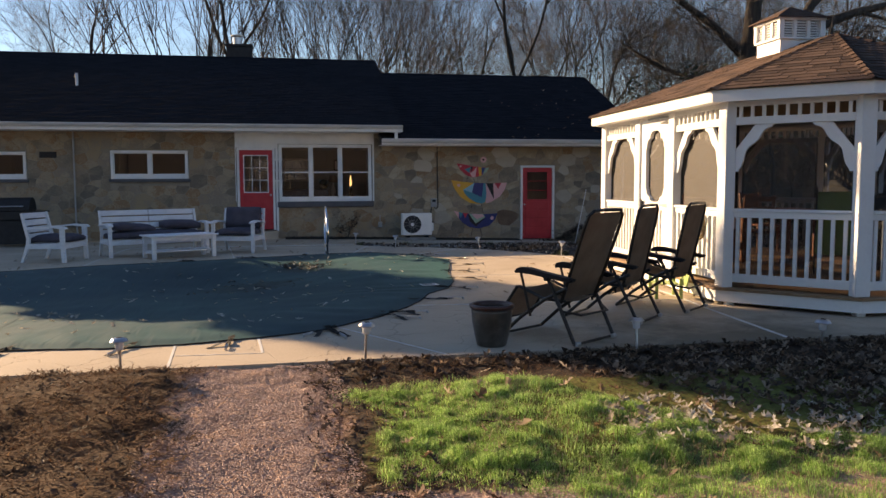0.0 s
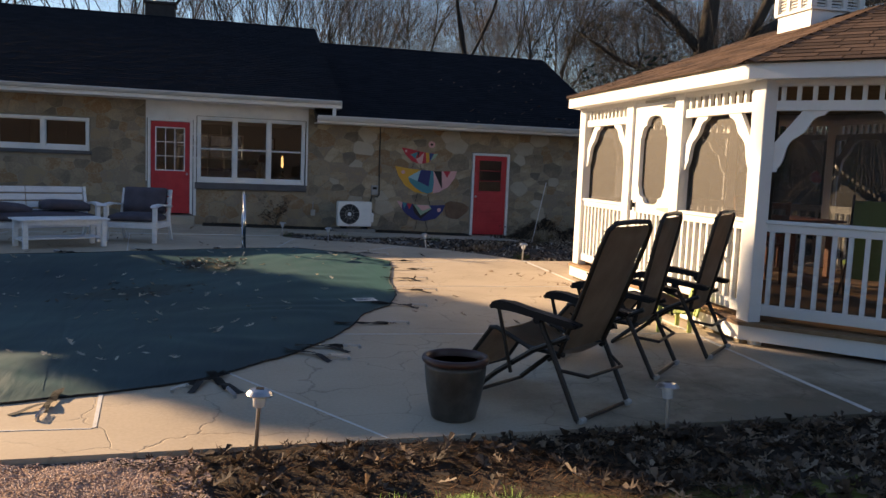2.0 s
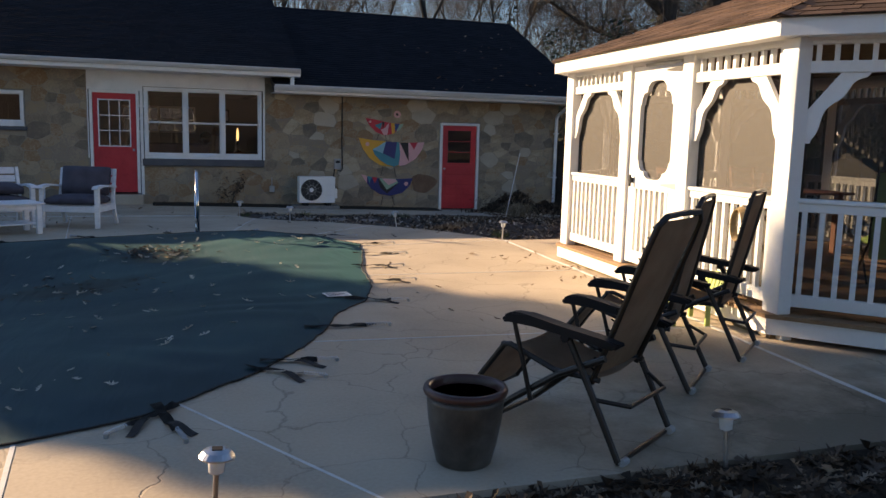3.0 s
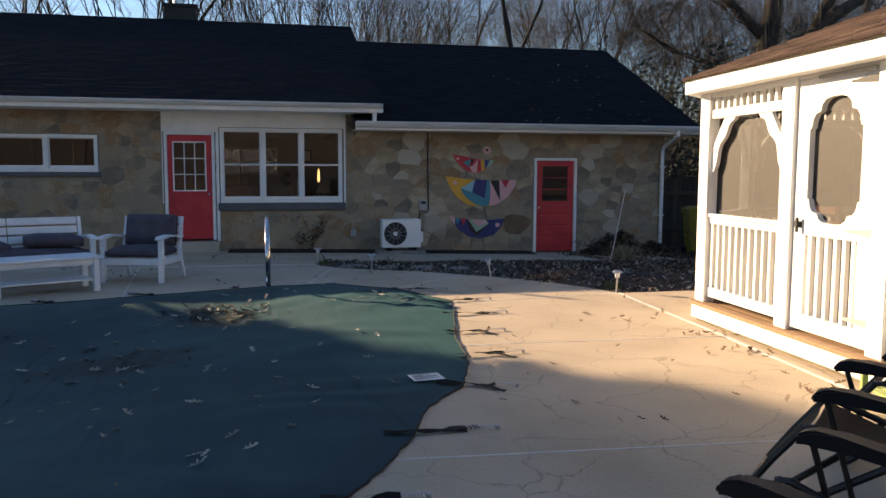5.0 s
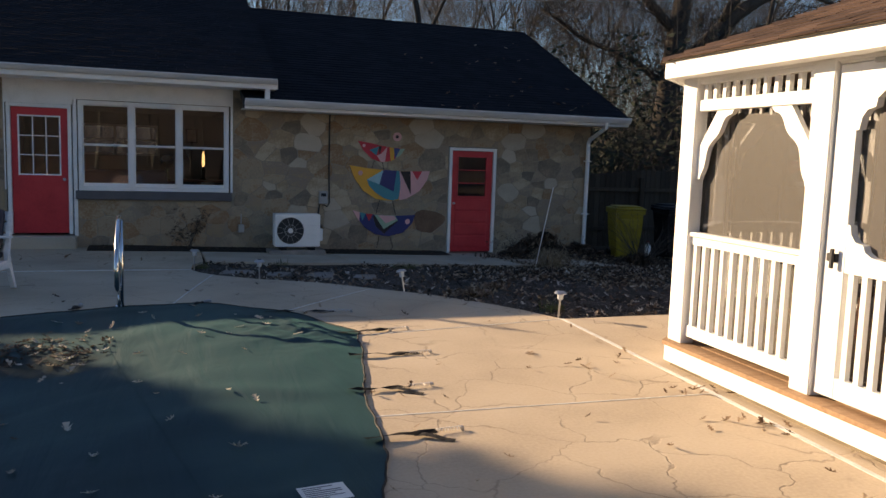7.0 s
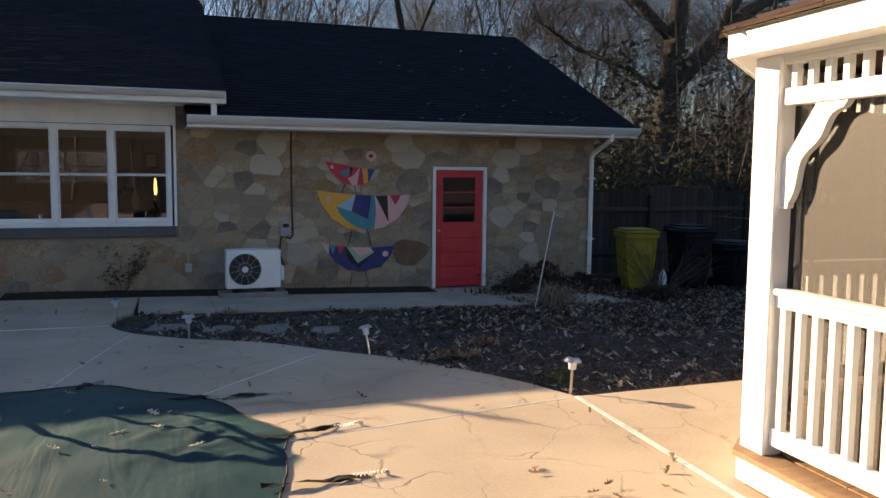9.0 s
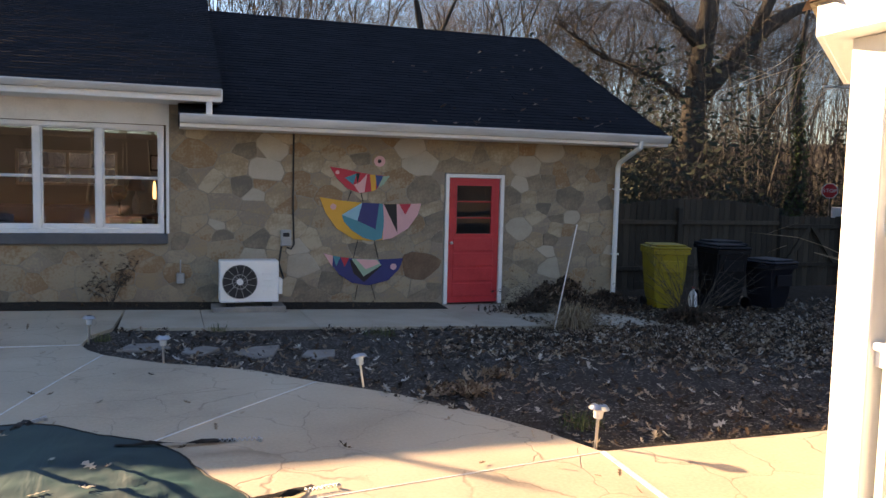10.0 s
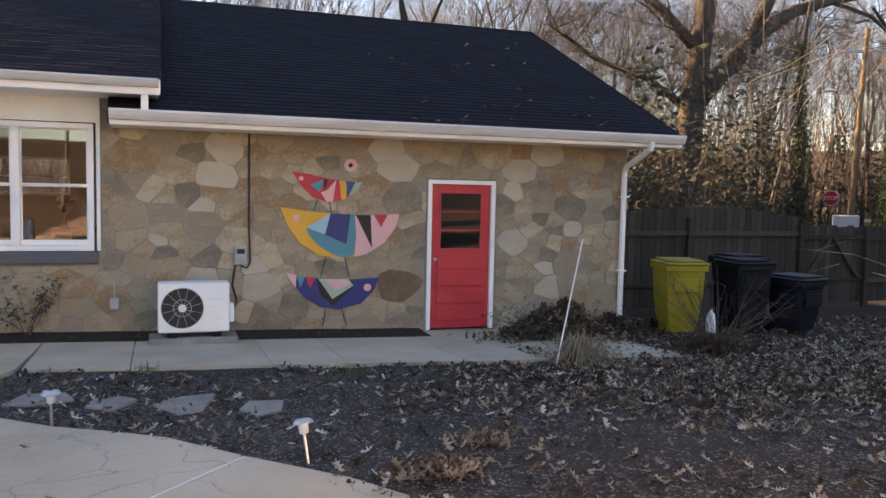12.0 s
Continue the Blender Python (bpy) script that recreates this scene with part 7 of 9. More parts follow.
# ---- recliners ----
def recliner(m, label, tip=1.0):
    """A folding gravity recliner, facing local +y."""
    c = thing("recliner_chair", m, label, "chair", "recliners on the deck")
    hw = 0.30

    def bar(name, pts, r=0.015, mat=TUBE_DARK, label=""):
        bm = bmesh.new()
        tube(bm, pts, r, 8)
        part(name, bm, mat, c, label)

    for s in (-1, 1):
        x = s * hw
        bar("leg", [(x, 0.02, 0.03), (x, 0.18, 0.34), (x, 0.32, 0.60)], 0.017)
        bar("leg", [(x * 0.94, 0.82, 0.03), (x * 0.94, 0.62, 0.20), (x * 0.94, 0.36, 0.38), (x * 0.94, 0.12, 0.50)], 0.017)
        bar("arm_support", [(x, 0.61, 0.60), (x, 0.55, 0.40), (x, 0.50, 0.22)], 0.012)
        bm = bmesh.new()
        pts = [(0.02, 0.575), (0.10, 0.59), (0.34, 0.618), (0.52, 0.645), (0.61, 0.645), (0.66, 0.62), (0.668, 0.60), (0.61, 0.608), (0.48, 0.606), (0.26, 0.584), (0.06, 0.558)]
        slab(bm, [(u, v + 0.012 if k < 6 else v - 0.004) for k, (u, v) in enumerate(pts)], x - 0.038, x + 0.038, lambda u, v, w: Vector((w, u, v)))
        bmesh.ops.bevel(bm, geom=bm.edges[:], offset=0.011, segments=2, affect="EDGES")
        part("armrest", fix(bm), BLACK_PLASTIC, c, "dark plastic armrest")
        bar("back_frame", [(s * 0.25, 0.20, 0.36), (s * 0.262, 0.2 - 0.10 * tip, 0.63), (s * 0.272, 0.2 - 0.24 * tip, 1.03), (s * 0.258, 0.2 - 0.275 * tip, 1.135), (s * 0.20, 0.2 - 0.29 * tip, 1.175), (0, 0.2 - 0.292 * tip, 1.18)])
        bar("seat_frame", [(s * 0.25, 0.16, 0.38), (s * 0.25, 0.40, 0.385), (s * 0.25, 0.66, 0.47), (s * 0.25, 0.71, 0.46)])
        bar("foot_frame", [(s * 0.25, 0.69, 0.47), (s * 0.25, 0.82, 0.30), (s * 0.25, 0.93, 0.14)])
        bm = bmesh.new()
        rod(bm, (x - 0.03 * s, 0.31, 0.575), (x + 0.035 * s, 0.31, 0.575), 0.022, n=12)
        part("pivot", bm, BLACK_PLASTIC, c)
        bm = bmesh.new()
        rod(bm, (x, 0.0, 0.03), (x - 0.05 * s, 0.0, 0.03), 0.019, n=10)
        part("foot_cap", bm, GREY_METAL, c)
    bar("cross_tube", [(-hw, 0.02, 0.025), (hw, 0.02, 0.025)], 0.013)
    bar("cross_tube", [(-hw * 0.94, 0.82, 0.025), (hw * 0.94, 0.82, 0.025)], 0.013)
    bar("cross_tube", [(-hw, 0.15, 0.30), (-0.2, 0.02, 0.27), (0.2, 0.02, 0.27), (hw, 0.15, 0.30)], 0.011)
    bar("cross_tube", [(-0.25, 0.93, 0.14), (0.25, 0.93, 0.14)], 0.012)

    def sling(name, line, w, sag):
        bm = bmesh.new()
        rows = []
        for y, z in line:
            rows.append([bm.verts.new((-w + 2 * w * j / 8, y + sag[0] * (1 - (j / 4 - 1) ** 2), z + sag[1] * (1 - (j / 4 - 1) ** 2))) for j in range(9)])
        for A, B in zip(rows, rows[1:]):
            for j in range(8):
                bm.faces.new((A[j], A[j + 1], B[j + 1], B[j]))
        bmesh.ops.solidify(bm, geom=bm.faces[:], thickness=0.006)
        part(name, fix(bm), SLING, c, "tan woven sling fabric", True)

    sling("backrest", [(0.2 - k * tip, z) for k, z in ((0.0, 0.40), (0.07, 0.57), (0.14, 0.76), (0.21, 0.97), (0.26, 1.095), (0.278, 1.155))], 0.250, (-0.02, 0.0))
    sling("seat", [(0.19, 0.385), (0.32, 0.365), (0.46, 0.385), (0.60, 0.435), (0.68, 0.465)], 0.235, (0, -0.025))
    sling("leg_rest", [(0.70, 0.455), (0.77, 0.37), (0.85, 0.26), (0.92, 0.16)], 0.235, (-0.012, -0.012))
    for s in (-1, 1):
        bm = bmesh.new()
        for i in range(15):
            t = i / 14
            y, z = 0.2 - (0.01 + 0.255 * t) * tip, 0.42 + 0.69 * t
            rod(bm, (s * 0.234, y + 0.0, z), (s * 0.266, y + 0.012, z + 0.022), 0.0045, n=4, caps=False)
        part("lacing", bm, BLACK_PLASTIC, c, "black elastic lacing")["kind"] = "stuff"
    return c


recliner(pose(1.97, 6.07, 0, 0, 0, 34), "folding recliner with tan sling and dark tube frame", 1.04)
recliner(pose(2.91, 6.95, 0, 0, 0, 44), "folding recliner with tan sling beside its twin", 0.58)
recliner(pose(3.70, 7.46, 0, 0, 0, 41), "folding recliner with tan sling next to the gazebo", 0.62)

pot = thing("flower_pot", pose(1.05, 6.19, 0) @ Matrix.Diagonal((0.90, 0.90, 0.94, 1)), "empty grey-brown glazed ceramic pot on the deck", "pot")
bm = bmesh.new()
prof = [(0.135, 0.0), (0.145, 0.01), (0.168, 0.10), (0.190, 0.22), (0.200, 0.32), (0.198, 0.345), (0.212, 0.355), (0.218, 0.372), (0.212, 0.388), (0.19, 0.39), (0.178, 0.375), (0.178, 0.34), (0.17, 0.24), (0.001, 0.24)]
lathe(bm, prof[:6], 40)
part("body", bm, POT, pot, "", True)
bm = bmesh.new()
lathe(bm, [(0.198, 0.345), (0.214, 0.353), (0.220, 0.370), (0.214, 0.388), (0.19, 0.391), (0.178, 0.375), (0.178, 0.33), (0.16, 0.20), (0.12, 0.199)], 40)
part("rim", bm, POT_RIM, pot, "reddish glazed rim", True)
bm = bmesh.new()
lathe(bm, [(0.165, 0.20), (0.16, 0.26), (0.10, 0.275), (0.01, 0.27)], 24)
part("soil", bm, SOIL, pot, "dark soil")


# ---- white garden furniture ----
def cushion(bm, x0, x1, y0, y1, z0, z1, m=None, puff=0.02):
    """A padded block with a soft crown."""
    n = 8
    bmesh.ops.create_grid(bm, x_segments=n, y_segments=n, size=0.5)
    top = bm.verts[:]
    for v in top:
        u, w = v.co.x * 2, v.co.y * 2
        edge = (1 - abs(u) ** 6) * (1 - abs(w) ** 6)
        v.co = Vector((x0 + (u + 1) / 2 * (x1 - x0), y0 + (w + 1) / 2 * (y1 - y0), z1 - 0.03 + (0.03 + puff) * edge))
    ext = bmesh.ops.extrude_face_region(bm, geom=bm.faces[:])
    for v in [g for g in ext["geom"] if isinstance(g, bmesh.types.BMVert)]:
        v.co.z = z0
    bmesh.ops.bevel(bm, geom=[e for e in bm.edges if len(e.link_faces) == 2 and e.calc_face_angle(0) > 1.0], offset=0.02, segments=2, affect="EDGES")
    if m is not None:
        for v in bm.verts:
            v.co = m @ v.co
    return fix(bm)


def garden_seat(name, m, width, label, group, back_cushion=True, loose=0):
    """A white wooden armchair or bench, facing local -y."""
    c = thing(name, m, label, "chair" if width < 1 else "bench", group)
    w = width / 2

    def wood(nm, x0, x1, y0, y1, z0, z1, mt=None, bevel=0.005):
        bm = bmesh.new()
        box(bm, x0, x1, y0, y1, z0, z1, bevel, mt)
        part(nm, bm, WHITE_WOOD, c)

    for s in (-1, 1):
        x = s * (w - 0.035)
        bm = bmesh.new()
        slab(bm, [(-0.36, 0.0), (-0.30, 0.0), (-0.275, 0.35), (-0.27, 0.60), (-0.345, 0.60), (-0.345, 0.35)], x - 0.03, x + 0.03, lambda u, v, q: Vector((q, u, v)))
        part("front_leg", fix(bm), WHITE_WOOD, c)
        bm = bmesh.new()
        slab(bm, [(0.42, 0.0), (0.47, 0.0), (0.36, 0.30), (0.34, 0.42), (0.44, 0.86), (0.40, 0.87), (0.28, 0.42), (0.29, 0.30)], x - 0.022, x + 0.022, lambda u, v, q: Vector((q, u, v)))
        part("back_leg", fix(bm), WHITE_WOOD, c)
        bm = bmesh.new()
        slab(bm, [(-0.40, 0.595), (-0.36, 0.632), (-0.10, 0.645), (0.36, 0.60), (0.37, 0.575), (-0.10, 0.615), (-0.38, 0.585)], x - 0.045, x + 0.045, lambda u, v, q: Vector((q, u, v)))
        part("armrest", fix(bm), WHITE_WOOD, c)
        wood("side_rail", x - 0.02, x + 0.02, -0.30, 0.34, 0.24, 0.33)
    wood("front_rail", -w + 0.06, w - 0.06, -0.335, -0.30, 0.24, 0.335)
    for i in range(5):
        wood("seat_slat", -w + 0.05, w - 0.05, -0.30 + 0.125 * i, -0.20 + 0.125 * i, 0.335 - 0.006 * i, 0.352 - 0.006 * i)
    sections = 1 if width < 1 else 2
    span = (width - 0.12) / sections
    lean = lambda z: 0.345 + (z - 0.42) * 0.22
    for k in range(sections):
        x0 = -w + 0.06 + span * k + 0.006
        x1 = x0 + span - 0.012
        for i in range(4):
            z = 0.40 + 0.122 * i
            mt = Matrix.Translation((0, lean(z) - 0.01, z)) @ Matrix.Rotation(radians(-12.5), 4, "X")
            wood("back_slat", x0, x1, -0.012, 0.012, 0.0, 0.10, mt)
    bm = bmesh.new()
    cushion(bm, -w + 0.075, w - 0.075, -0.35, 0.30, 0.355, 0.47)
    part("seat_cushion", bm, CUSHION, c, "charcoal fabric cushion", True)
    if back_cushion:
        bm = bmesh.new()
        cushion(bm, -w + 0.085, w - 0.085, 0.0, 0.44, 0.0, 0.12, Matrix.Translation((0, 0.305, 0.45)) @ Matrix.Rotation(radians(77), 4, "X"), 0.025)
        part("back_cushion", bm, CUSHION, c, "charcoal fabric cushion", True)
    for i in range(loose):
        bm = bmesh.new()
        sx = -w * 0.48 + i * w * 0.98
        cushion(bm, -0.36, 0.36, -0.24, 0.22, 0.0, 0.14, Matrix.Translation((sx + 0.02, -0.02 + 0.06 * i, 0.475 + 0.03 * i)) @ Matrix.Rotation(radians(6 - 14 * i), 4, "Z") @ Matrix.Rotation(radians(5 - 3 * i), 4, "Y"))
        part("loose_cushion", bm, CUSHION, c, "charcoal cushion lying flat", True)
    return c


SET = "white seating group by the pool"
garden_seat("garden_armchair", pose(-1.58, 16.28, level(-1.6, 16.2), 0, 0, -17), 0.88, "white wooden armchair with charcoal seat and back cushions", SET)
garden_seat("garden_armchair", pose(-4.68, 15.02, level(-4.6, 15), 0, 0, 74), 0.82, "white wooden armchair turned sideways with bare slatted back", SET, False, 0)
garden_seat("garden_bench", pose(-3.14, 15.95, level(-3.1, 15.9), 0, 0, 25), 1.90, "white wooden two-seat bench with cushions lying on it", SET, False, 2)
table = thing("coffee_table", pose(-2.60, 15.18, level(-2.6, 15.2), 0, 0, 27), "white slatted wooden coffee table with lower shelf", "table", SET)
for s in (-1, 1):
    for q in (-1, 1):
        bm = bmesh.new()
        box(bm, s * 0.56 - 0.035, s * 0.56 + 0.035, q * 0.25 - 0.035, q * 0.25 + 0.035, 0, 0.41, 0.006)
        part("leg", bm, WHITE_WOOD, table)
for i in range(6):
    bm = bmesh.new()
    box(bm, -0.64, 0.64, -0.315 + 0.107 * i, -0.22 + 0.107 * i, 0.41, 0.435, 0.005)
    part("top_slat", bm, WHITE_WOOD, table)
for i in range(4):
    bm = bmesh.new()
    box(bm, -0.55, 0.55, -0.22 + 0.112 * i, -0.12 + 0.112 * i, 0.13, 0.15, 0.004)
    part("shelf_slat", bm, WHITE_WOOD, table)
for q in (-1, 1):
    bm = bmesh.new()
    box(bm, -0.53, 0.53, q * 0.25 - 0.012, q * 0.25 + 0.012, 0.34, 0.405, 0.004)
    part("apron", bm, WHITE_WOOD, table)
    bm = bmesh.new()
    box(bm, q * 0.56 - 0.012, q * 0.56 + 0.012, -0.22, 0.22, 0.10, 0.13, 0.004)
    part("stretcher", bm, WHITE_WOOD, table)

# barbecue by the wall
grill = thing("barbecue", pose(-6.95, 20.3, level(-7, 20.3)), "dark lidded barbecue by the stone wall", "barbecue")
bm = bmesh.new()
slab(bm, arc(0, 0.85, 0.30, 0, 180, 14), -0.42, 0.42, lambda u, v, w: Vector((w, u, v)))
part("lid", fix(bm), DARK, grill)
bm = bmesh.new()
box(bm, -0.42, 0.42, -0.28, 0.28, 0.62, 0.845, 0.02)
part("firebox", bm, DARK, grill)
bm = bmesh.new()
box(bm, -0.36, 0.36, -0.24, 0.24, 0.05, 0.615, 0.01)
part("cabinet", bm, DARK, grill)
for s in (-1, 1):
    bm = bmesh.new()
    box(bm, s * 0.58 - 0.155, s * 0.58 + 0.155, -0.24, 0.24, 0.80, 0.83, 0.008)
    part("side_shelf", bm, DARK, grill)
bm = bmesh.new()
rod(bm, (-0.3, -0.33, 0.95), (0.3, -0.33, 0.95), 0.014, n=8)
part("handle", bm, STEEL, grill)

# ---- inside and beside the gazebo ----


def gz(x, y, z=0.0, turn=0.0):
    return GZ @ pose(x, y, z, 0, 0, turn)


dining = thing("patio_table", gz(2.3, 3.1, FLOOR, 4), "red-stained wooden table inside the gazebo", "table")
for i in range(7):
    bm = bmesh.new()
    box(bm, -0.75, 0.75, -0.48 + 0.138 * i, -0.35 + 0.138 * i, 0.72, 0.75, 0.004)
    part("top_plank", bm, REDWOOD, dining)
for s in (-1, 1):
    for q in (-1, 1):
        bm = bmesh.new()
        box(bm, s * 0.62 - 0.04, s * 0.62 + 0.04, q * 0.36 - 0.04, q * 0.36 + 0.04, 0, 0.715, 0.005)
        part("leg", bm, REDWOOD, dining)


def wood_chair(m, label):
    c = thing("dining_chair", m, label, "chair", "chairs in the gazebo")
    for s in (-1, 1):
        bm = bmesh.new()
        slab(bm, [(0.2, 0), (0.24, 0), (0.22, 0.45), (0.30, 0.98), (0.265, 0.99), (0.18, 0.45)], s * 0.2 - 0.018, s * 0.2 + 0.018, lambda u, v, w: Vector((w, u, v)))
        part("back_leg", fix(bm), REDWOOD, c)
        bm = bmesh.new()
        box(bm, s * 0.2 - 0.02, s * 0.2 + 0.02, -0.22, -0.18, 0, 0.44, 0.003)
        part("front_leg", bm, REDWOOD, c)
    bm = bmesh.new()
    box(bm, -0.23, 0.23, -0.24, 0.22, 0.44, 0.475, 0.01)
    part("seat", bm, REDWOOD, c)
    for z in (0.62, 0.76, 0.90):
        bm = bmesh.new()
        box(bm, -0.19, 0.19, 0.245 + (z - 0.62) * 0.15, 0.262 + (z - 0.62) * 0.15, z, z + 0.07, 0.003)
        part("back_slat", bm, REDWOOD, c)
    return c


wood_chair(gz(1.70, 2.45, FLOOR, 170), "red-stained wooden chair with slatted back in the gazebo")
wood_chair(gz(2.70, 4.00, FLOOR, 10), "red-stained wooden chair pushed to the table in the gazebo")
wood_chair(gz(1.37, 3.60, FLOOR, 85), "red-stained wooden chair at the table's end in the gazebo")
gc = thing("camp_chair", gz(2.14, 1.06, FLOOR, 148), "green fabric high-backed folding chair in the gazebo", "chair")
bm = bmesh.new()
box(bm, -0.28, 0.28, 0.235, 0.285, 0.24, 1.06, 0.015)
part("back", bm, GREEN_FABRIC, gc, "green fabric", True)
bm = bmesh.new()
cushion(bm, -0.27, 0.27, -0.27, 0.26, 0.36, 0.42)
part("seat", bm, GREEN_FABRIC, gc, "green fabric", True)
for s in (-1, 1):
    bm = bmesh.new()
    tube(bm, [(s * 0.28, 0.30, 0.0), (s * 0.28, -0.22, 0.38), (s * 0.28, -0.28, 0.40)], 0.012, 8)
    tube(bm, [(s * 0.28, -0.28, 0.0), (s * 0.28, 0.22, 0.40), (s * 0.28, 0.36, 1.12)], 0.012, 8)
    part("frame", bm, TUBE_DARK, gc)
box_chest = thing("covered_grill", gz(3.15, 0.9, FLOOR, 90), "dark fabric-covered bulk inside the gazebo", "covered grill")
bm = bmesh.new()
cushion(bm, -0.55, 0.55, -0.35, 0.35, 0.0, 1.0, None, 0.05)
part("cover", bm, BLACK_PLASTIC, box_chest, "", True)

lime = thing("childs_chair", gz(-0.38, 0.62, 0.0, -100), "small lime-green slatted plastic chair by the gazebo step", "chair")
for i in range(5):
    bm = bmesh.new()
    box(bm, -0.17 + 0.07 * i, -0.17 + 0.07 * i + 0.055, 0.12, 0.14, 0.18, 0.48 - 0.012 * abs(i - 2) ** 2, 0.004, Matrix.Translation((0, 0.0, 0)) @ Matrix.Rotation(radians(-14), 4, "X"))
    part("back_slat", bm, LIME, lime)
for i in range(4):
    bm = bmesh.new()
    box(bm, -0.17, 0.17, -0.20 + 0.075 * i, -0.14 + 0.075 * i, 0.17, 0.185, 0.003)
    part("seat_slat", bm, LIME, lime)
for s in (-1, 1):
    for y in (-0.19, 0.10):
        bm = bmesh.new()
        box(bm, s * 0.175 - 0.015, s * 0.175 + 0.015, y - 0.02, y + 0.02, 0, 0.28 if y < 0 else 0.24, 0.004)
        part("leg", bm, LIME, lime)
    bm = bmesh.new()
    box(bm, s * 0.19 - 0.035, s * 0.19 + 0.035, -0.23, 0.14, 0.28, 0.295, 0.004)
    part("armrest", bm, LIME, lime)
rope = thing("rope_coil", gz(-0.05, 0.42, 0.86), "coil of tan rope hung on the gazebo rail", "rope")
for r in range(5):
    bm = bmesh.new()
    tube(bm, [(-0.02 - 0.008 * r, 0.075 * math.cos(a) + 0.005 * r, 0.13 * math.sin(a) - 0.005 * r) for a in [2 * math.pi * i / 20 for i in range(20)]], 0.008, 6, True)
    part("loop", bm, ROPE, rope)

# ---- rooms behind the windows ----
lamp = thing("table_lamp", pose(1.5, 25.7, 0.90), "slim lit table lamp glowing inside the room", "lamp")
bm = bmesh.new()
lathe(bm, [(0.08, 0), (0.09, 0.02), (0.03, 0.06), (0.05, 0.2), (0.02, 0.3)], 16)
part("base", bm, BRASS, lamp)
bm = bmesh.new()
lathe(bm, [(0.018, 0.30), (0.035, 0.36), (0.028, 0.55), (0.014, 0.64)], 16)
part("glow_tube", bm, LAMP_GLOW, lamp, "glowing lamp tube")
stand = thing("side_table", pose(1.0, 27.9, 0.04), "dark wooden side table inside the room", "table")
bm = bmesh.new()
box(bm, -0.55, 0.55, -0.3, 0.3, 0.68, 0.735, 0.008)
part("top", bm, REDWOOD, stand)
for s in (-1, 1):
    for q in (-1, 1):
        bm = bmesh.new()
        box(bm, s * 0.48 - 0.025, s * 0.48 + 0.025, q * 0.24 - 0.025, q * 0.24 + 0.025, 0, 0.678)
        part("leg", bm, REDWOOD, stand)
reading_lamp = thing("shaded_lamp", pose(1.08, 27.85, 0.776), "unlit lamp with a tan fabric shade inside the room", "lamp")
bm = bmesh.new()
lathe(bm, [(0.09, 0.0), (0.095, 0.02), (0.05, 0.06), (0.085, 0.20), (0.07, 0.34), (0.02, 0.46), (0.015, 0.56)], 18)
part("base", bm, PAPER, reading_lamp, "pale ceramic base", True)
bm = bmesh.new()
lathe(bm, [(0.20, 0.54), (0.196, 0.55), (0.10, 0.78), (0.095, 0.785)], 24)
part("shade", bm, SLING, reading_lamp, "tan fabric shade", True)
ball = thing("glass_globe", pose(0.75, 27.8, 0.775), "green-gold mirrored globe ornament on the table", "ornament")
bm = bmesh.new()
bmesh.ops.create_uvsphere(bm, u_segments=24, v_segments=16, radius=0.17, matrix=Matrix.Translation((0, 0, 0.48)))
part("globe", bm, BRASS, ball, "", True)
bm = bmesh.new()
lathe(bm, [(0.10, 0.0), (0.09, 0.03), (0.03, 0.06), (0.025, 0.28), (0.06, 0.33)], 18)
part("foot", bm, BRASS, ball)
desk = thing("desk", pose(1.55, 25.75, 0.04), "dark wooden writing desk inside the room", "desk")
bm = bmesh.new()
box(bm, -0.5, 0.5, -0.3, 0.3, 0.815, 0.855, 0.006)
part("top", bm, REDWOOD, desk)
for sx in (-1, 1):
    bm = bmesh.new()
    box(bm, sx * 0.34 - 0.14, sx * 0.34 + 0.14, -0.27, 0.27, 0.0, 0.812, 0.006)
    part("pedestal", bm, DARK, desk)
picture = thing("picture_frame", pose(1.45, 30.70, 1.95), "small dark framed picture on the back wall", "picture")
bars(picture, "frame", [(-0.16, 0.16, 0.16, 0.20), (-0.16, 0.16, -0.20, -0.16), (-0.16, -0.12, -0.16, 0.16), (0.12, 0.16, -0.16, 0.16)], -0.02, 0.03, DARK)
bm = bmesh.new()
box(bm, -0.12, 0.12, 0.0, 0.02, -0.16, 0.16)
part("print", bm, PAPER, picture)
bm = bmesh.new()
pierced(bm, -2.84, 2.54, 0.04, 2.52, 30.715, 30.735, [(-1.7, 0.55, 1.35, 2.2)])
tagged(part("wall_lining", bm, PLASTER_GREEN), "pale grey-green plaster on the room's back wall", "wall", "", "structure")
sofa = thing("sofa", pose(-0.2, 24.6, 0.04, 0, 0, 180), "dark sofa inside the room", "sofa")
for nm, a in (("seat", (-0.9, 0.9, -0.4, 0.35, 0.05, 0.5)), ("backrest", (-0.9, 0.9, 0.355, 0.55, 0.05, 1.10)), ("arm", (-1.1, -0.905, -0.4, 0.5, 0.05, 0.65)), ("arm", (0.905, 1.1, -0.4, 0.5, 0.05, 0.65))):
    bm = bmesh.new()
    box(bm, *a, 0.05)
    part(nm, bm, CUSHION, sofa)
back_win = thing("window_4", Matrix(), "white gridded window in the back wall of the room", "window", "", "structure")
bars(back_win, "window_frame", [(-1.7, 0.55, 2.14, 2.2), (-1.7, 0.55, 1.35, 1.41), (-1.7, -1.64, 1.41, 2.14), (0.49, 0.55, 1.41, 2.14), (-0.61, -0.54, 1.41, 2.14), (-1.64, -0.61, 1.76, 1.79), (-0.54, 0.49, 1.76, 1.79)], 30.8, 30.9, WHITE)


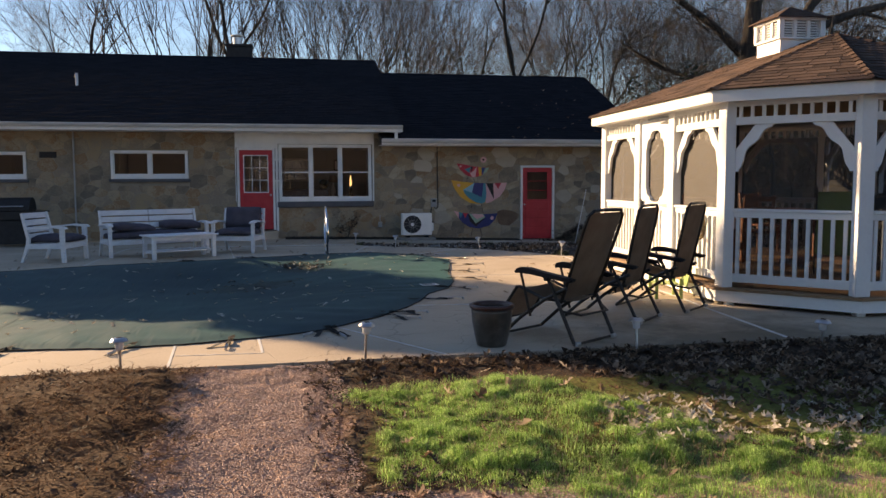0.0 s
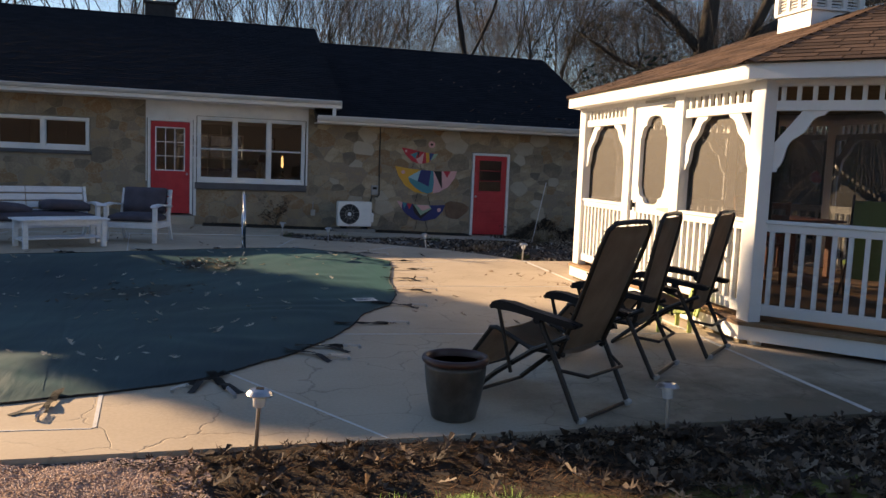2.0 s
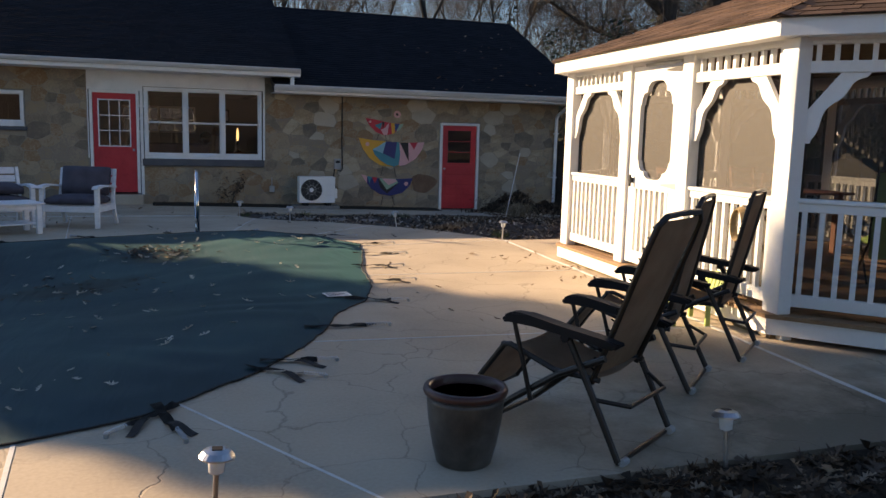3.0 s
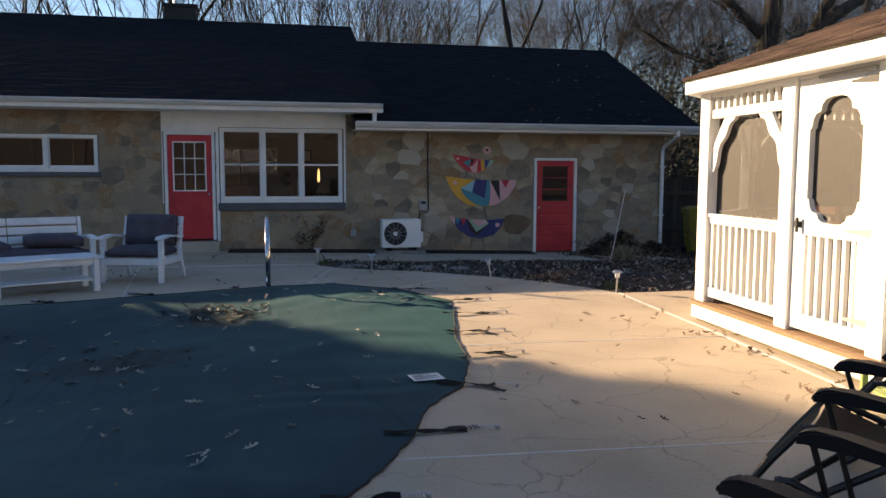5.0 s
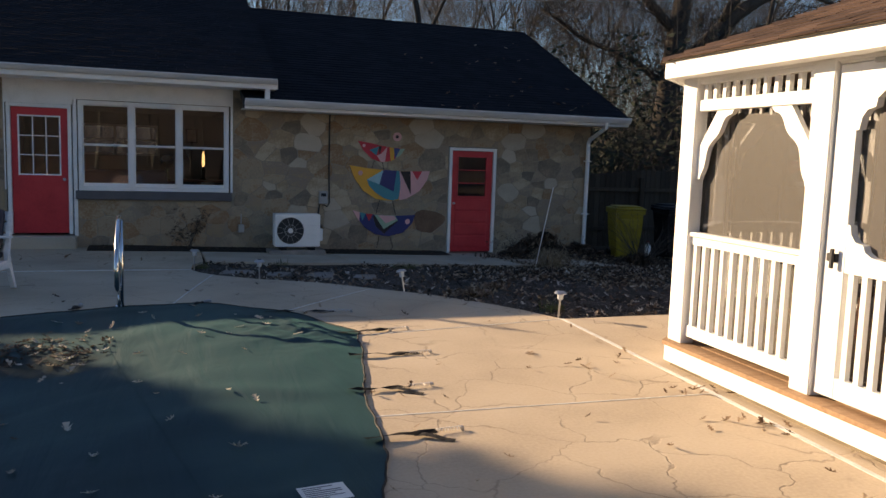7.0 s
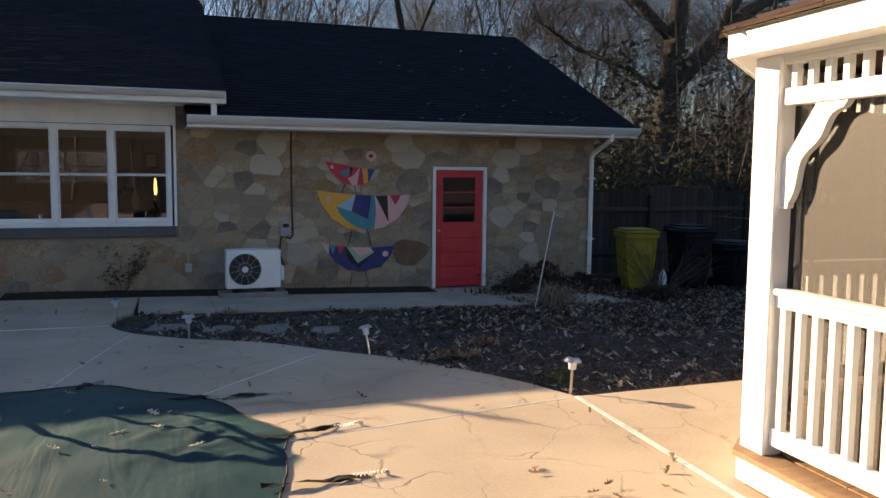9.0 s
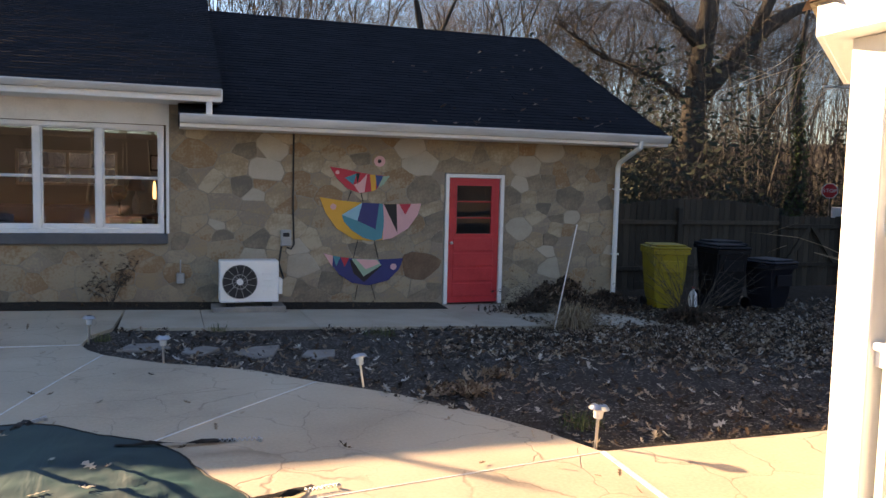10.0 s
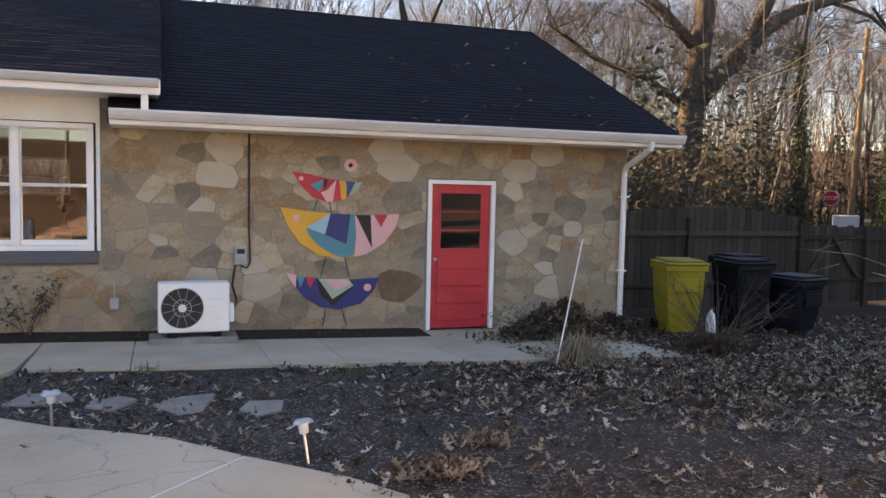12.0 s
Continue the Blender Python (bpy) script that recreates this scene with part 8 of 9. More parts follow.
# ---- flagstones, shrubs and litter ----
def flat_stone(pts, z):
    t = thing("flagstone", Matrix(), "grey flagstone set flush in the gravel bed", "flagstone", "stepping stones in the bed")
    bm = bmesh.new()
    lo, hi = slab(bm, pts, z - 0.05, z)
    bmesh.ops.bevel(bm, geom=[e for e in bm.edges if e.verts[0] in hi and e.verts[1] in hi], offset=0.008, segments=1, affect="EDGES")
    part("slab", fix(bm), SLATE, t)


for pts in ([(1.28, 17.95), (1.55, 17.85), (1.80, 18.0), (1.72, 18.22), (1.40, 18.25)], [(1.90, 17.72), (2.10, 17.52), (2.28, 17.86), (2.15, 17.98), (1.93, 17.90)],
            [(2.40, 17.66), (2.58, 17.30), (2.78, 17.42), (2.90, 17.90), (2.62, 17.86)], [(3.05, 17.34), (3.16, 17.12), (3.36, 17.22), (3.42, 17.52), (3.14, 17.56)]):
    cx, cy = sum(p[0] for p in pts) / len(pts), sum(p[1] for p in pts) / len(pts)
    flat_stone(pts, soil(cx, cy) + 0.028)


def shrub(name, m, label, seed, stems, height, spread, mat, leaves=0, leaf_mat=None, category="shrub"):
    """Thin arching stems from one root, with a few clinging leaves."""
    t = thing(name, m, label, category)
    rng = random.Random(seed)
    verts, faces = [], []
    tips = []
    for i in range(stems):
        a = rng.uniform(0, 2 * math.pi)
        way = Vector((math.cos(a) * spread, math.sin(a) * spread, 1)).normalized()
        p = Vector((rng.uniform(-0.05, 0.05), rng.uniform(-0.05, 0.05), -0.03))
        n = 7
        h = height * rng.uniform(0.6, 1.1)
        prev = None
        r = 0.006 * height
        for j in range(n + 1):
            rr = r * (1 - 0.8 * j / n)
            turn = way.to_track_quat("Z", "Y").to_matrix()
            o = len(verts)
            for q in range(4):
                verts.append(tuple(p + turn @ Vector((rr * math.cos(q * 1.571), rr * math.sin(q * 1.571), 0))))
            if prev is not None:
                faces += [(prev + q, prev + (q + 1) % 4, o + (q + 1) % 4, o + q) for q in range(4)]
            prev = o
            way = (way + Vector((rng.uniform(-1, 1), rng.uniform(-1, 1), rng.uniform(-0.9, 0.4))) * 0.22).normalized()
            p = p + way * h / n
            if j > 2:
                tips.append(p.copy())
                if rng.random() < 0.6:
                    side = Vector((rng.uniform(-1, 1), rng.uniform(-1, 1), rng.uniform(-0.2, 1))).normalized() * h * 0.22
                    o2 = len(verts)
                    w = side.orthogonal().normalized() * 0.0022 * height
                    verts += [tuple(p - w), tuple(p + w), tuple(p + side)]
                    faces.append((o2, o2 + 1, o2 + 2))
                    tips.append(p + side)
    me = bpy.data.meshes.new("stems")
    me.from_pydata(verts, [], faces)
    me.materials.append(mat)
    o = new("stem", me)
    o.parent = t
    o["kind"] = "stuff"
    if leaves:
        verts, faces = [], []
        for i in range(leaves):
            p = rng.choice(tips) + Vector((rng.uniform(-1, 1), rng.uniform(-1, 1), rng.uniform(-1, 1))) * 0.03
            leaf_piece(verts, faces, p, rng.uniform(0.03, 0.06), rng)
        me = bpy.data.meshes.new("leaves")
        me.from_pydata(verts, [], faces)
        me.materials.append(leaf_mat)
        o = new("leaf", me)
        o.parent = t
        o["kind"] = "stuff"
    return t


LEAF = [(0, -0.62), (0.06, -0.34), (0.28, -0.34), (0.09, -0.10), (0.42, 0.06), (0.10, 0.16), (0.28, 0.46), (0.0, 0.62), (-0.28, 0.46), (-0.10, 0.16), (-0.42, 0.06), (-0.09, -0.10), (-0.28, -0.34), (-0.06, -0.34)]


def leaf_piece(verts, faces, p, size, rng, flat=1.0):
    """One curled lobed leaf."""
    yaw = rng.uniform(0, 2 * math.pi)
    tilt = rng.uniform(-0.7, 0.7) * flat
    roll = rng.uniform(-0.6, 0.6) * flat
    m = Matrix.Rotation(yaw, 3, "Z") @ Matrix.Rotation(tilt, 3, "X") @ Matrix.Rotation(roll, 3, "Y")
    curl = rng.uniform(0.1, 1.3)
    o = len(verts)
    w = rng.uniform(0.4, 1.1)
    verts.append(tuple(Vector(p)))
    for x, y in LEAF:
        q = m @ Vector((x * w * size, y * size, curl * size * (x * x * 1.6 + y * y * 0.5)))
        verts.append(tuple(Vector(p) + q))
    k = len(LEAF)
    faces += [(o, o + 1 + i, o + 1 + (i + 1) % k) for i in range(k)]


def blade(verts, faces, p, h, w, rng, lean=0.5):
    a = rng.uniform(0, 2 * math.pi)
    d = Vector((math.cos(a), math.sin(a), 0))
    s = Vector((-d.y, d.x, 0)) * w
    p = Vector(p)
    l = rng.uniform(0.15, 1.0) * lean
    o = len(verts)
    verts += [tuple(p - s), tuple(p + s), tuple(p + d * h * l * 0.4 + Vector((0, 0, h * 0.6)) + s * 0.7), tuple(p + d * h * l * 0.4 + Vector((0, 0, h * 0.6)) - s * 0.7), tuple(p + d * h * l + Vector((0, 0, h * (1 - 0.35 * l))))]
    faces += [(o, o + 1, o + 2, o + 3), (o + 3, o + 2, o + 4)]


def cloud(n, seed, where):
    """Scatter points: where(x, y) gives the chance at a place; a box leads the list."""
    rng = random.Random(seed)
    (x0, x1, y0, y1), chance = where
    out = []
    while len(out) < n:
        x, y = rng.uniform(x0, x1), rng.uniform(y0, y1)
        if rng.random() < chance(x, y):
            out.append((x, y, rng))
    return out


def patchy(x, y, s=1.0, seed=0.0):
    return max(0.0, min(1.0, 0.5 + 1.3 * noise.noise((x * s, y * s, seed))))


# turf in front of the deck
def south_edge(x):
    """Where the turf gives way to the gravel path."""
    return 3.26 - 0.38 * max(0.0, x)


def lawn(x, y):
    edge = noise.noise((x * 1.4, y * 1.4, 7)) * 0.45 + noise.noise((x * 5, y * 5, 3)) * 0.12
    north = max(5.25 - 0.4 * max(0.0, x - 0.3) - 0.75 * max(0.0, x - 1.0), 3.6)
    d = min(x + 0.35 + edge, north + edge * 0.7 - y, y - south_edge(x) + edge * 0.4, 3.9 - x + edge * 1.5)
    return ease(d / 0.3) * (0.25 + 0.75 * patchy(x, y, 1.6, 2))


verts, faces = [], []
for x, y, rng in cloud(120000, 1, ((-0.9, 4.3, 2.2, 5.6), lawn)):
    t = patchy(x, y, 2.4, 8) * 0.45 + patchy(x, y, 7.5, 4) ** 2 * 0.9
    blade(verts, faces, (x, y, soil(x, y) - 0.005), 0.014 + 0.06 * t * rng.uniform(0.5, 1.0), 0.0016, rng, 0.9)
bulk("grass", verts, faces, GRASS, "patchy yellow-green winter grass", "grass")
verts, faces = [], []
for x, y, rng in cloud(5200, 2, ((-0.9, 4.3, 2.2, 5.6), lambda x, y: lawn(x, y) * 0.7)):
    blade(verts, faces, (x, y, soil(x, y) - 0.005), rng.uniform(0.03, 0.08), 0.0022, rng, 1.3)
bulk("dry_grass", verts, faces, STRAW, "dead straw among the grass", "grass")
# brown litter mound: dead stems lying about
verts, faces = [], []
for x, y, rng in cloud(52000, 3, ((-6.0, -0.9, 1.5, 5.85), lambda x, y: ease((-1.25 + 0.3 * noise.noise((x * 2, y * 2, 1)) - x) / 0.3) * (0.35 + 0.65 * patchy(x, y, 1.5)))):
    p = Vector((x, y, soil(x, y) + 0.045 * patchy(x, y, 5, 2) ** 2 + rng.uniform(0.0, 0.02)))
    a = rng.uniform(0, 6.28)
    l = rng.uniform(0.02, 0.10)
    d = Vector((math.cos(a) * l, math.sin(a) * l, rng.uniform(-0.01, 0.025)))
    s = Vector((-d.y, d.x, 0)).normalized() * rng.choice((0.002, 0.003, 0.006))
    o = len(verts)
    verts += [tuple(p - s), tuple(p + s), tuple(p + d + s * 0.4), tuple(p + d - s * 0.4)]
    faces.append((o, o + 1, o + 2, o + 3))
bulk("dead_grass", verts, faces, PINE_STRAW, "matted dead stems on the brown mound", "grass")
verts, faces = [], []
for x, y, rng in cloud(4200, 4, ((-6.0, -0.9, 1.5, 5.85), lambda x, y: ease((-1.2 - x) / 0.3))):
    leaf_piece(verts, faces, (x, y, soil(x, y) + 0.008 + 0.045 * patchy(x, y, 5, 2) ** 2), rng.uniform(0.02, 0.06), rng, 0.8)
bulk("leaf_litter", verts, faces, LEAF_DARK, "crumbled brown leaf litter", "leaves")


verts, faces = [], []
for x, y, rng in cloud(5200, 24, ((-1.0, 2.2, 3.1, 5.85), lambda x, y: (1 - lawn(x, y)) * (0.9 if (y > 3.3 and x > -0.55 + 0.15 * noise.noise((x * 3, y * 3, 0))) else 0.0))):
    p = Vector((x, y, soil(x, y) + rng.uniform(0.0, 0.015)))
    a, l = rng.uniform(0, 6.28), rng.uniform(0.03, 0.11)
    d = Vector((math.cos(a) * l, math.sin(a) * l, rng.uniform(-0.005, 0.03)))
    w = Vector((-d.y, d.x, 0)).normalized() * 0.0025
    o = len(verts)
    verts += [tuple(p - w), tuple(p + w), tuple(p + d + w * 0.4), tuple(p + d - w * 0.4)]
    faces.append((o, o + 1, o + 2, o + 3))
bulk("dead_grass", verts, faces, PINE_STRAW, "brown dead stems along the lawn's edge", "grass")
scatter_leaves_later = ((-0.75, 0.6, 3.2, 5.85), lambda x, y: (1 - lawn(x, y)) * (0.8 if x > -0.6 else 0.0))


# gravel pebbles
def pebbles(n, seed, where, size, mat, name, label):
    verts, faces = [], []
    for x, y, rng in cloud(n, seed, where):
        r = size * rng.uniform(0.5, 1.3)
        z = soil(x, y) + r * 0.15 + (0.014 * patchy(x, y, 7, 1) if y < 6 else 0.0)
        a = rng.uniform(0, 6.28)
        c, s = math.cos(a), math.sin(a)
        o = len(verts)
        for dx, dy, dz in ((1, 0, 0), (-0.9, 0.1, 0), (0, 0.75, 0.05), (0.1, -0.8, 0), (0.1, 0, 0.36), (0, 0, -0.5)):
            verts.append((x + r * (dx * c - dy * s), y + r * (dx * s + dy * c), z + r * dz))
        faces += [(o, o + 2, o + 4), (o + 2, o + 1, o + 4), (o + 1, o + 3, o + 4), (o + 3, o, o + 4)]
    bulk(name, verts, faces, mat, label, "gravel")


def path_area(x, y):
    w = 0.22 * noise.noise((x * 2, y * 2, 5))
    if y > south_edge(x) + 0.14 + w:
        return 1.0 if -1.5 + w < x < -0.35 + w and y < 5.84 else 0.0
    return 1.0 if x > -1.6 + w else 0.0


pebbles(70000, 5, ((-1.9, 3.2, 1.6, 5.84), path_area), 0.0085, PEBBLE, "gravel", "fine pink-brown path gravel")


def bed_area(x, y):
    edge = 13.80 if x > 4.4 else 13.8 + (4.4 - x) * 1.15 + 0.25
    if y < edge + 0.06 or y > 19.35 - 0.085 * (x - 1.2) or x < 1.0 + max(0, 18.5 - y) * 0.2:
        return 0.0
    return 0.35 + 0.65 * patchy(x, y, 0.8, 3)


pebbles(52000, 6, ((0.9, 9.0, 13.8, 19.4), bed_area), 0.014, PEBBLE_GREY, "bed_gravel", "dark grey gravel of the planting bed")


# fallen leaves
def scatter_leaves(n, seed, where, size, mat, name, label, height, flat=1.0):
    verts, faces = [], []
    for x, y, rng in cloud(n, seed, where):
        leaf_piece(verts, faces, (x, y, height(x, y) + rng.uniform(0.006, 0.028)), size * rng.uniform(0.6, 1.25), rng, flat)
    bulk(name, verts, faces, mat, label, "leaves")


def east_drift(x, y):
    if y < 5.83:
        return ease((x - 0.4 + (5.8 - y) * -0.9) / 1.0) * ease((y - 3.6 + 0.40 * x) / 1.4) * (0.3 + 0.7 * patchy(x, y, 1.2, 6))
    return 0.0


scatter_leaves(2600, 7, ((-0.4, 7.0, 2.9, 5.83), lambda x, y: max(east_drift(x, y), 0.75 * ease((y - 5.1) / 0.4) * ease((x + 0.5) / 0.3))), 0.095, LEAF_DARK, "fallen_leaves", "drift of dark oak leaves at the deck edge", soil)
scatter_leaves(3400, 8, ((-0.4, 7.0, 2.9, 5.83), lambda x, y: max(east_drift(x, y) * ease((x - 0.6) / 1.2), 0.03)), 0.09, LEAF_DRY, "fallen_leaves", "pale dry oak leaves on the turf and drift", soil)


# paler leaves here put the sunlight missing at the lawn's edge into colour
scatter_leaves(330, 27, ((1.2, 4.2, 2.9, 4.6), lambda x, y: max(0.0, 1 - abs(y - 4.0 + 0.3 * (x - 1.6)) / 0.5) * patchy(x, y, 1.5, 4)), 0.085, LEAF_PALE, "fallen_leaves", "curled oak leaves paled to look sunlit at the lawn's edge", soil)
scatter_leaves(420, 25, scatter_leaves_later, 0.055, LEAF_DARK, "leaf_litter", "crumbled leaves along the lawn's edge", soil)


def far_drift(x, y):
    b = bed_area(x, y)
    yard = 1.0 if (x > 6.5 and 14.0 < y < 22.5) else 0.0
    k = max(b * 0.6, yard * 0.8)
    band = math.exp(-((y - 17.8 + 0.12 * (x - 7)) / 1.5) ** 2) * ease((x - 4.0) / 2.5)
    return k * (0.10 + 0.90 * band + 0.25 * patchy(x, y, 0.9, 4) ** 2)


scatter_leaves(13000, 9, ((1.2, 15.0, 13.85, 22.6), far_drift), 0.085, LEAF_BED_SHADED, "fallen_leaves", "brown oak leaves over the bed and yard, darkened for shade", soil)
scatter_leaves(4200, 17, ((1.2, 15.0, 13.85, 22.6), far_drift), 0.08, LEAF_PALE, "fallen_leaves", "bleached curled oak leaves over the bed", soil)
scatter_leaves(11000, 10, ((1.2, 15.0, 13.85, 22.6), far_drift), 0.085, LEAF_DRY, "fallen_leaves", "pale curled oak leaves over the bed", soil)
for k, (px, py, n) in enumerate(((4.05, 15.35, 110), (4.55, 15.9, 60), (8.2, 20.3, 90), (7.2, 20.9, 80))):
    scatter_leaves(n, 40 + k, ((px - 0.45, px + 0.45, py - 0.3, py + 0.3), lambda x, y: math.exp(-((x - px) ** 2 / 0.05 + (y - py) ** 2 / 0.02))), 0.09, LEAF_DRY, "leaf_pile", "small pile of red-brown leaves", lambda x, y: soil(x, y) + 0.03, 1.6)


def on_deck(x, y):
    if inside_loop(x, y, COVER_EDGE) or x > 4.35:
        return 0.0
    if y > 13.6 and x > 0.9 + max(0.0, (17.6 - y)) * 0.92:
        return 0.0
    return 0.25 + ease((x - 3.2) / 1.0) * 0.9


scatter_leaves(120, 11, ((-5.5, 4.35, 8.6, 20.5), on_deck), 0.07, LEAF_DRY, "fallen_leaves", "dry oak leaves scattered on the pool deck", level)
for k, (px, py, n) in enumerate(((4.0, 10.4, 14), (4.05, 11.2, 12), (3.9, 9.2, 8), (3.75, 12.0, 7))):
    scatter_leaves(n, 60 + k, ((px - 0.4, px + 0.25, py - 0.3, py + 0.3), lambda x, y: math.exp(-((x - px) ** 2 / 0.03 + (y - py) ** 2 / 0.02))), 0.065, LEAF_DRY, "fallen_leaves", "dry leaves gathered along the gazebo joint", level)


def on_cover(x, y):
    if not inside_loop(x, y, POOL_LOOP):
        return 0.0
    heap = math.exp(-(((x + 0.4) / 0.5) ** 2 + ((y - 13.4) / 0.4) ** 2)) + 0.12 * math.exp(-(((x + 1.2) / 0.6) ** 2 + ((y - 11.7) / 0.6) ** 2))
    return min(1.0, 0.13 + heap)


verts, faces = [], []
for x, y, rng in cloud(240, 12, ((-6, 2.1, 7.0, 14.9), on_cover)):
    leaf_piece(verts, faces, (x, y, cover_z(x, y) + 0.012), 0.085 * rng.uniform(0.6, 1.2), rng, 0.6)
bulk("fallen_leaves", verts, faces, LEAF_PALE, "pale oak leaves lying on the pool cover", "leaves")
verts, faces = [], []
for x, y, rng in cloud(190, 13, ((-3.5, 1.2, 9.4, 14.2), lambda x, y: min(1.0, math.exp(-(((x + 0.4) / 0.4) ** 2 + ((y - 13.42) / 0.3) ** 2)) + 0.12 * math.exp(-(((x + 1.2) / 0.5) ** 2 + ((y - 11.7) / 0.5) ** 2)))))[:190]:
    leaf_piece(verts, faces, (x, y, cover_z(x, y) + 0.008), 0.08 * rng.uniform(0.5, 1.1), rng, 0.35)
bulk("wet_leaves", verts, faces, LEAF_DARK, "dark wet leaves in hollows of the cover", "leaves")
# leaves blown onto the roofs
verts, faces = [], []
rng = random.Random(31)
for i in range(46):
    x, s = rng.uniform(5.5, 9.4), rng.random() ** 2 * 4.2
    y = 20.9 + s
    leaf_piece(verts, faces, (x, y, 2.5 + (y - 20.86) * 0.4547 + 0.03), rng.uniform(0.05, 0.11), rng, 0.6)
bulk("roof_leaves", verts, faces, LEAF_DRY, "pale leaves and twigs caught on the wing roof", "leaves")

# soil strip at the wall
for x0, x1 in ((-0.62, 5.84), (7.06, 9.0)):
    bm = bmesh.new()
    n = int((x1 - x0) / 0.25)
    rows = []
    for i in range(n + 1):
        x = x0 + (x1 - x0) * i / n
        rows.append([bm.verts.new((x, y, level(x, y) + dz + 0.012 * noise.noise((x * 4, y * 4, 0)))) for y, dz in ((20.955, -0.06), (20.97, 0.008), (21.2, 0.02), (21.52, 0.035))])
    for A, B in zip(rows, rows[1:]):
        for i in range(3):
            bm.faces.new((A[i], A[i + 1], B[i + 1], B[i]))
    tagged(part("border_soil", fix(bm), SOIL), "dark mulch strip at the foot of the wall", "soil", "", "structure")
scatter_leaves(160, 14, ((-0.6, 9.0, 20.98, 21.45), lambda x, y: 0.6 if not 5.8 < x < 7.1 else 0.1), 0.06, LEAF_DARK, "fallen_leaves", "small leaves on the mulch strip", lambda x, y: level(x, y) + 0.02)

def leaf_heap(x, y, spread, height, n, seed, label):
    """Leaves blown together against a corner."""
    rng = random.Random(seed)
    verts, faces = [], []
    for i in range(n):
        a, r = rng.uniform(0, 6.28), spread * abs(rng.gauss(0, 0.5))
        px, py = x + r * math.cos(a) * 1.3, min(21.44, y + r * math.sin(a) * 0.6)
        top = height * math.exp(-(r / spread) ** 2 * 2.2) * (0.7 + 0.6 * patchy(px, py, 4, seed))
        leaf_piece(verts, faces, (px, py, level(px, py) + 0.01 + top * rng.uniform(0.5, 1.0)), rng.uniform(0.05, 0.10), rng, 2.0)
    bulk("leaf_heap", verts, faces, LEAF_DARK if seed % 2 else LEAF_DRY, label, "leaves")


leaf_heap(7.55, 20.65, 0.75, 0.42, 1900, 81, "heap of dark dead leaves blown against the wall")
leaf_heap(7.7, 20.6, 0.75, 0.40, 500, 82, "brown leaves on top of the heap")
leaf_heap(8.55, 20.9, 0.6, 0.25, 700, 83, "dark dead leaves gathered by the downspout")
leaf_heap(8.7, 18.9, 0.55, 0.22, 700, 85, "dead leaves caught round the bare shrub")
shrub("rose_bush", pose(1.02, 21.2, -0.14), "small bare rose bush with few dark leaves by the wall", 3, 14, 0.68, 0.30, BARK, 420, LEAF_DARK)
shrub("bramble", pose(7.25, 20.5, -0.30), "tangle of dead stems and leaves by the wall corner", 5, 110, 0.75, 1.5, BARK, 520, LEAF_DARK)
shrub("bramble", pose(8.1, 21.0, -0.33), "low heap of dead leafy stems by the downspout", 6, 80, 0.6, 1.7, BARK, 420, LEAF_DARK)
shrub("bare_shrub", pose(8.75, 18.9, -0.30), "thin bare shrub with upright twigs before the bins", 8, 60, 1.3, 0.65, BARK, 0)
shrub("bare_shrub", pose(10.9, 16.6, -0.25), "bare arching shrub in the leaf-strewn yard", 9, 26, 2.6, 0.55, STRAW, 0)
# dead ornamental grass
verts, faces = [], []
rng = random.Random(15)
for i in range(420):
    a, r = rng.uniform(0, 6.28), rng.uniform(0, 0.10)
    p = Vector((6.86 + r * math.cos(a), 18.78 + r * math.sin(a), -0.30))
    d = Vector((math.cos(a), math.sin(a), 0)) * rng.uniform(0.12, 0.62)
    h = rng.uniform(0.12, 0.40)
    s = Vector((-d.y, d.x, 0)).normalized() * 0.0045
    o = len(verts)
    m1, tip = p + d * 0.45 + Vector((0, 0, h)), p + d * 1.25 + Vector((0, 0, h * rng.uniform(-0.2, 0.8)))
    verts += [tuple(p - s), tuple(p + s), tuple(m1 + s), tuple(m1 - s), tuple(tip)]
    faces += [(o, o + 1, o + 2, o + 3), (o + 3, o + 2, o + 4)]
clump = thing("grass_clump", Matrix(), "dried ornamental grass clump bent over", "grass clump")
me = bpy.data.meshes.new("blades")
me.from_pydata(verts, [], faces)
me.materials.append(STRAW)
o = new("blade", me)
o.parent = clump
o["kind"] = "stuff"
verts, faces = [], []
rng = random.Random(16)
for cx, cy, n, r in ((4.15, 18.55, 90, 0.2), (4.6, 14.35, 120, 0.16), (2.35, 19.25, 50, 0.12), (1.1, 18.6, 60, 0.10)):
    for i in range(n):
        a, q = rng.uniform(0, 6.28), r * math.sqrt(rng.random())
        x, y = cx + q * math.cos(a), cy + q * math.sin(a)
        blade(verts, faces, (x, y, soil(x, y)), rng.uniform(0.05, 0.14), 0.003, rng, 0.9)
bulk("weed_tufts", verts, faces, WEED, "small tufts of weeds in the gravel bed", "weeds")
stake = thing("garden_stake", pose(6.60, 18.65, -0.32), "thin white garden stake leaning in the bed", "stake")
bm = bmesh.new()
rod(bm, (-0.12, 0, 0), (0.20, 0.05, 1.48), 0.008, n=8)
part("rod", bm, PAPER, stake)
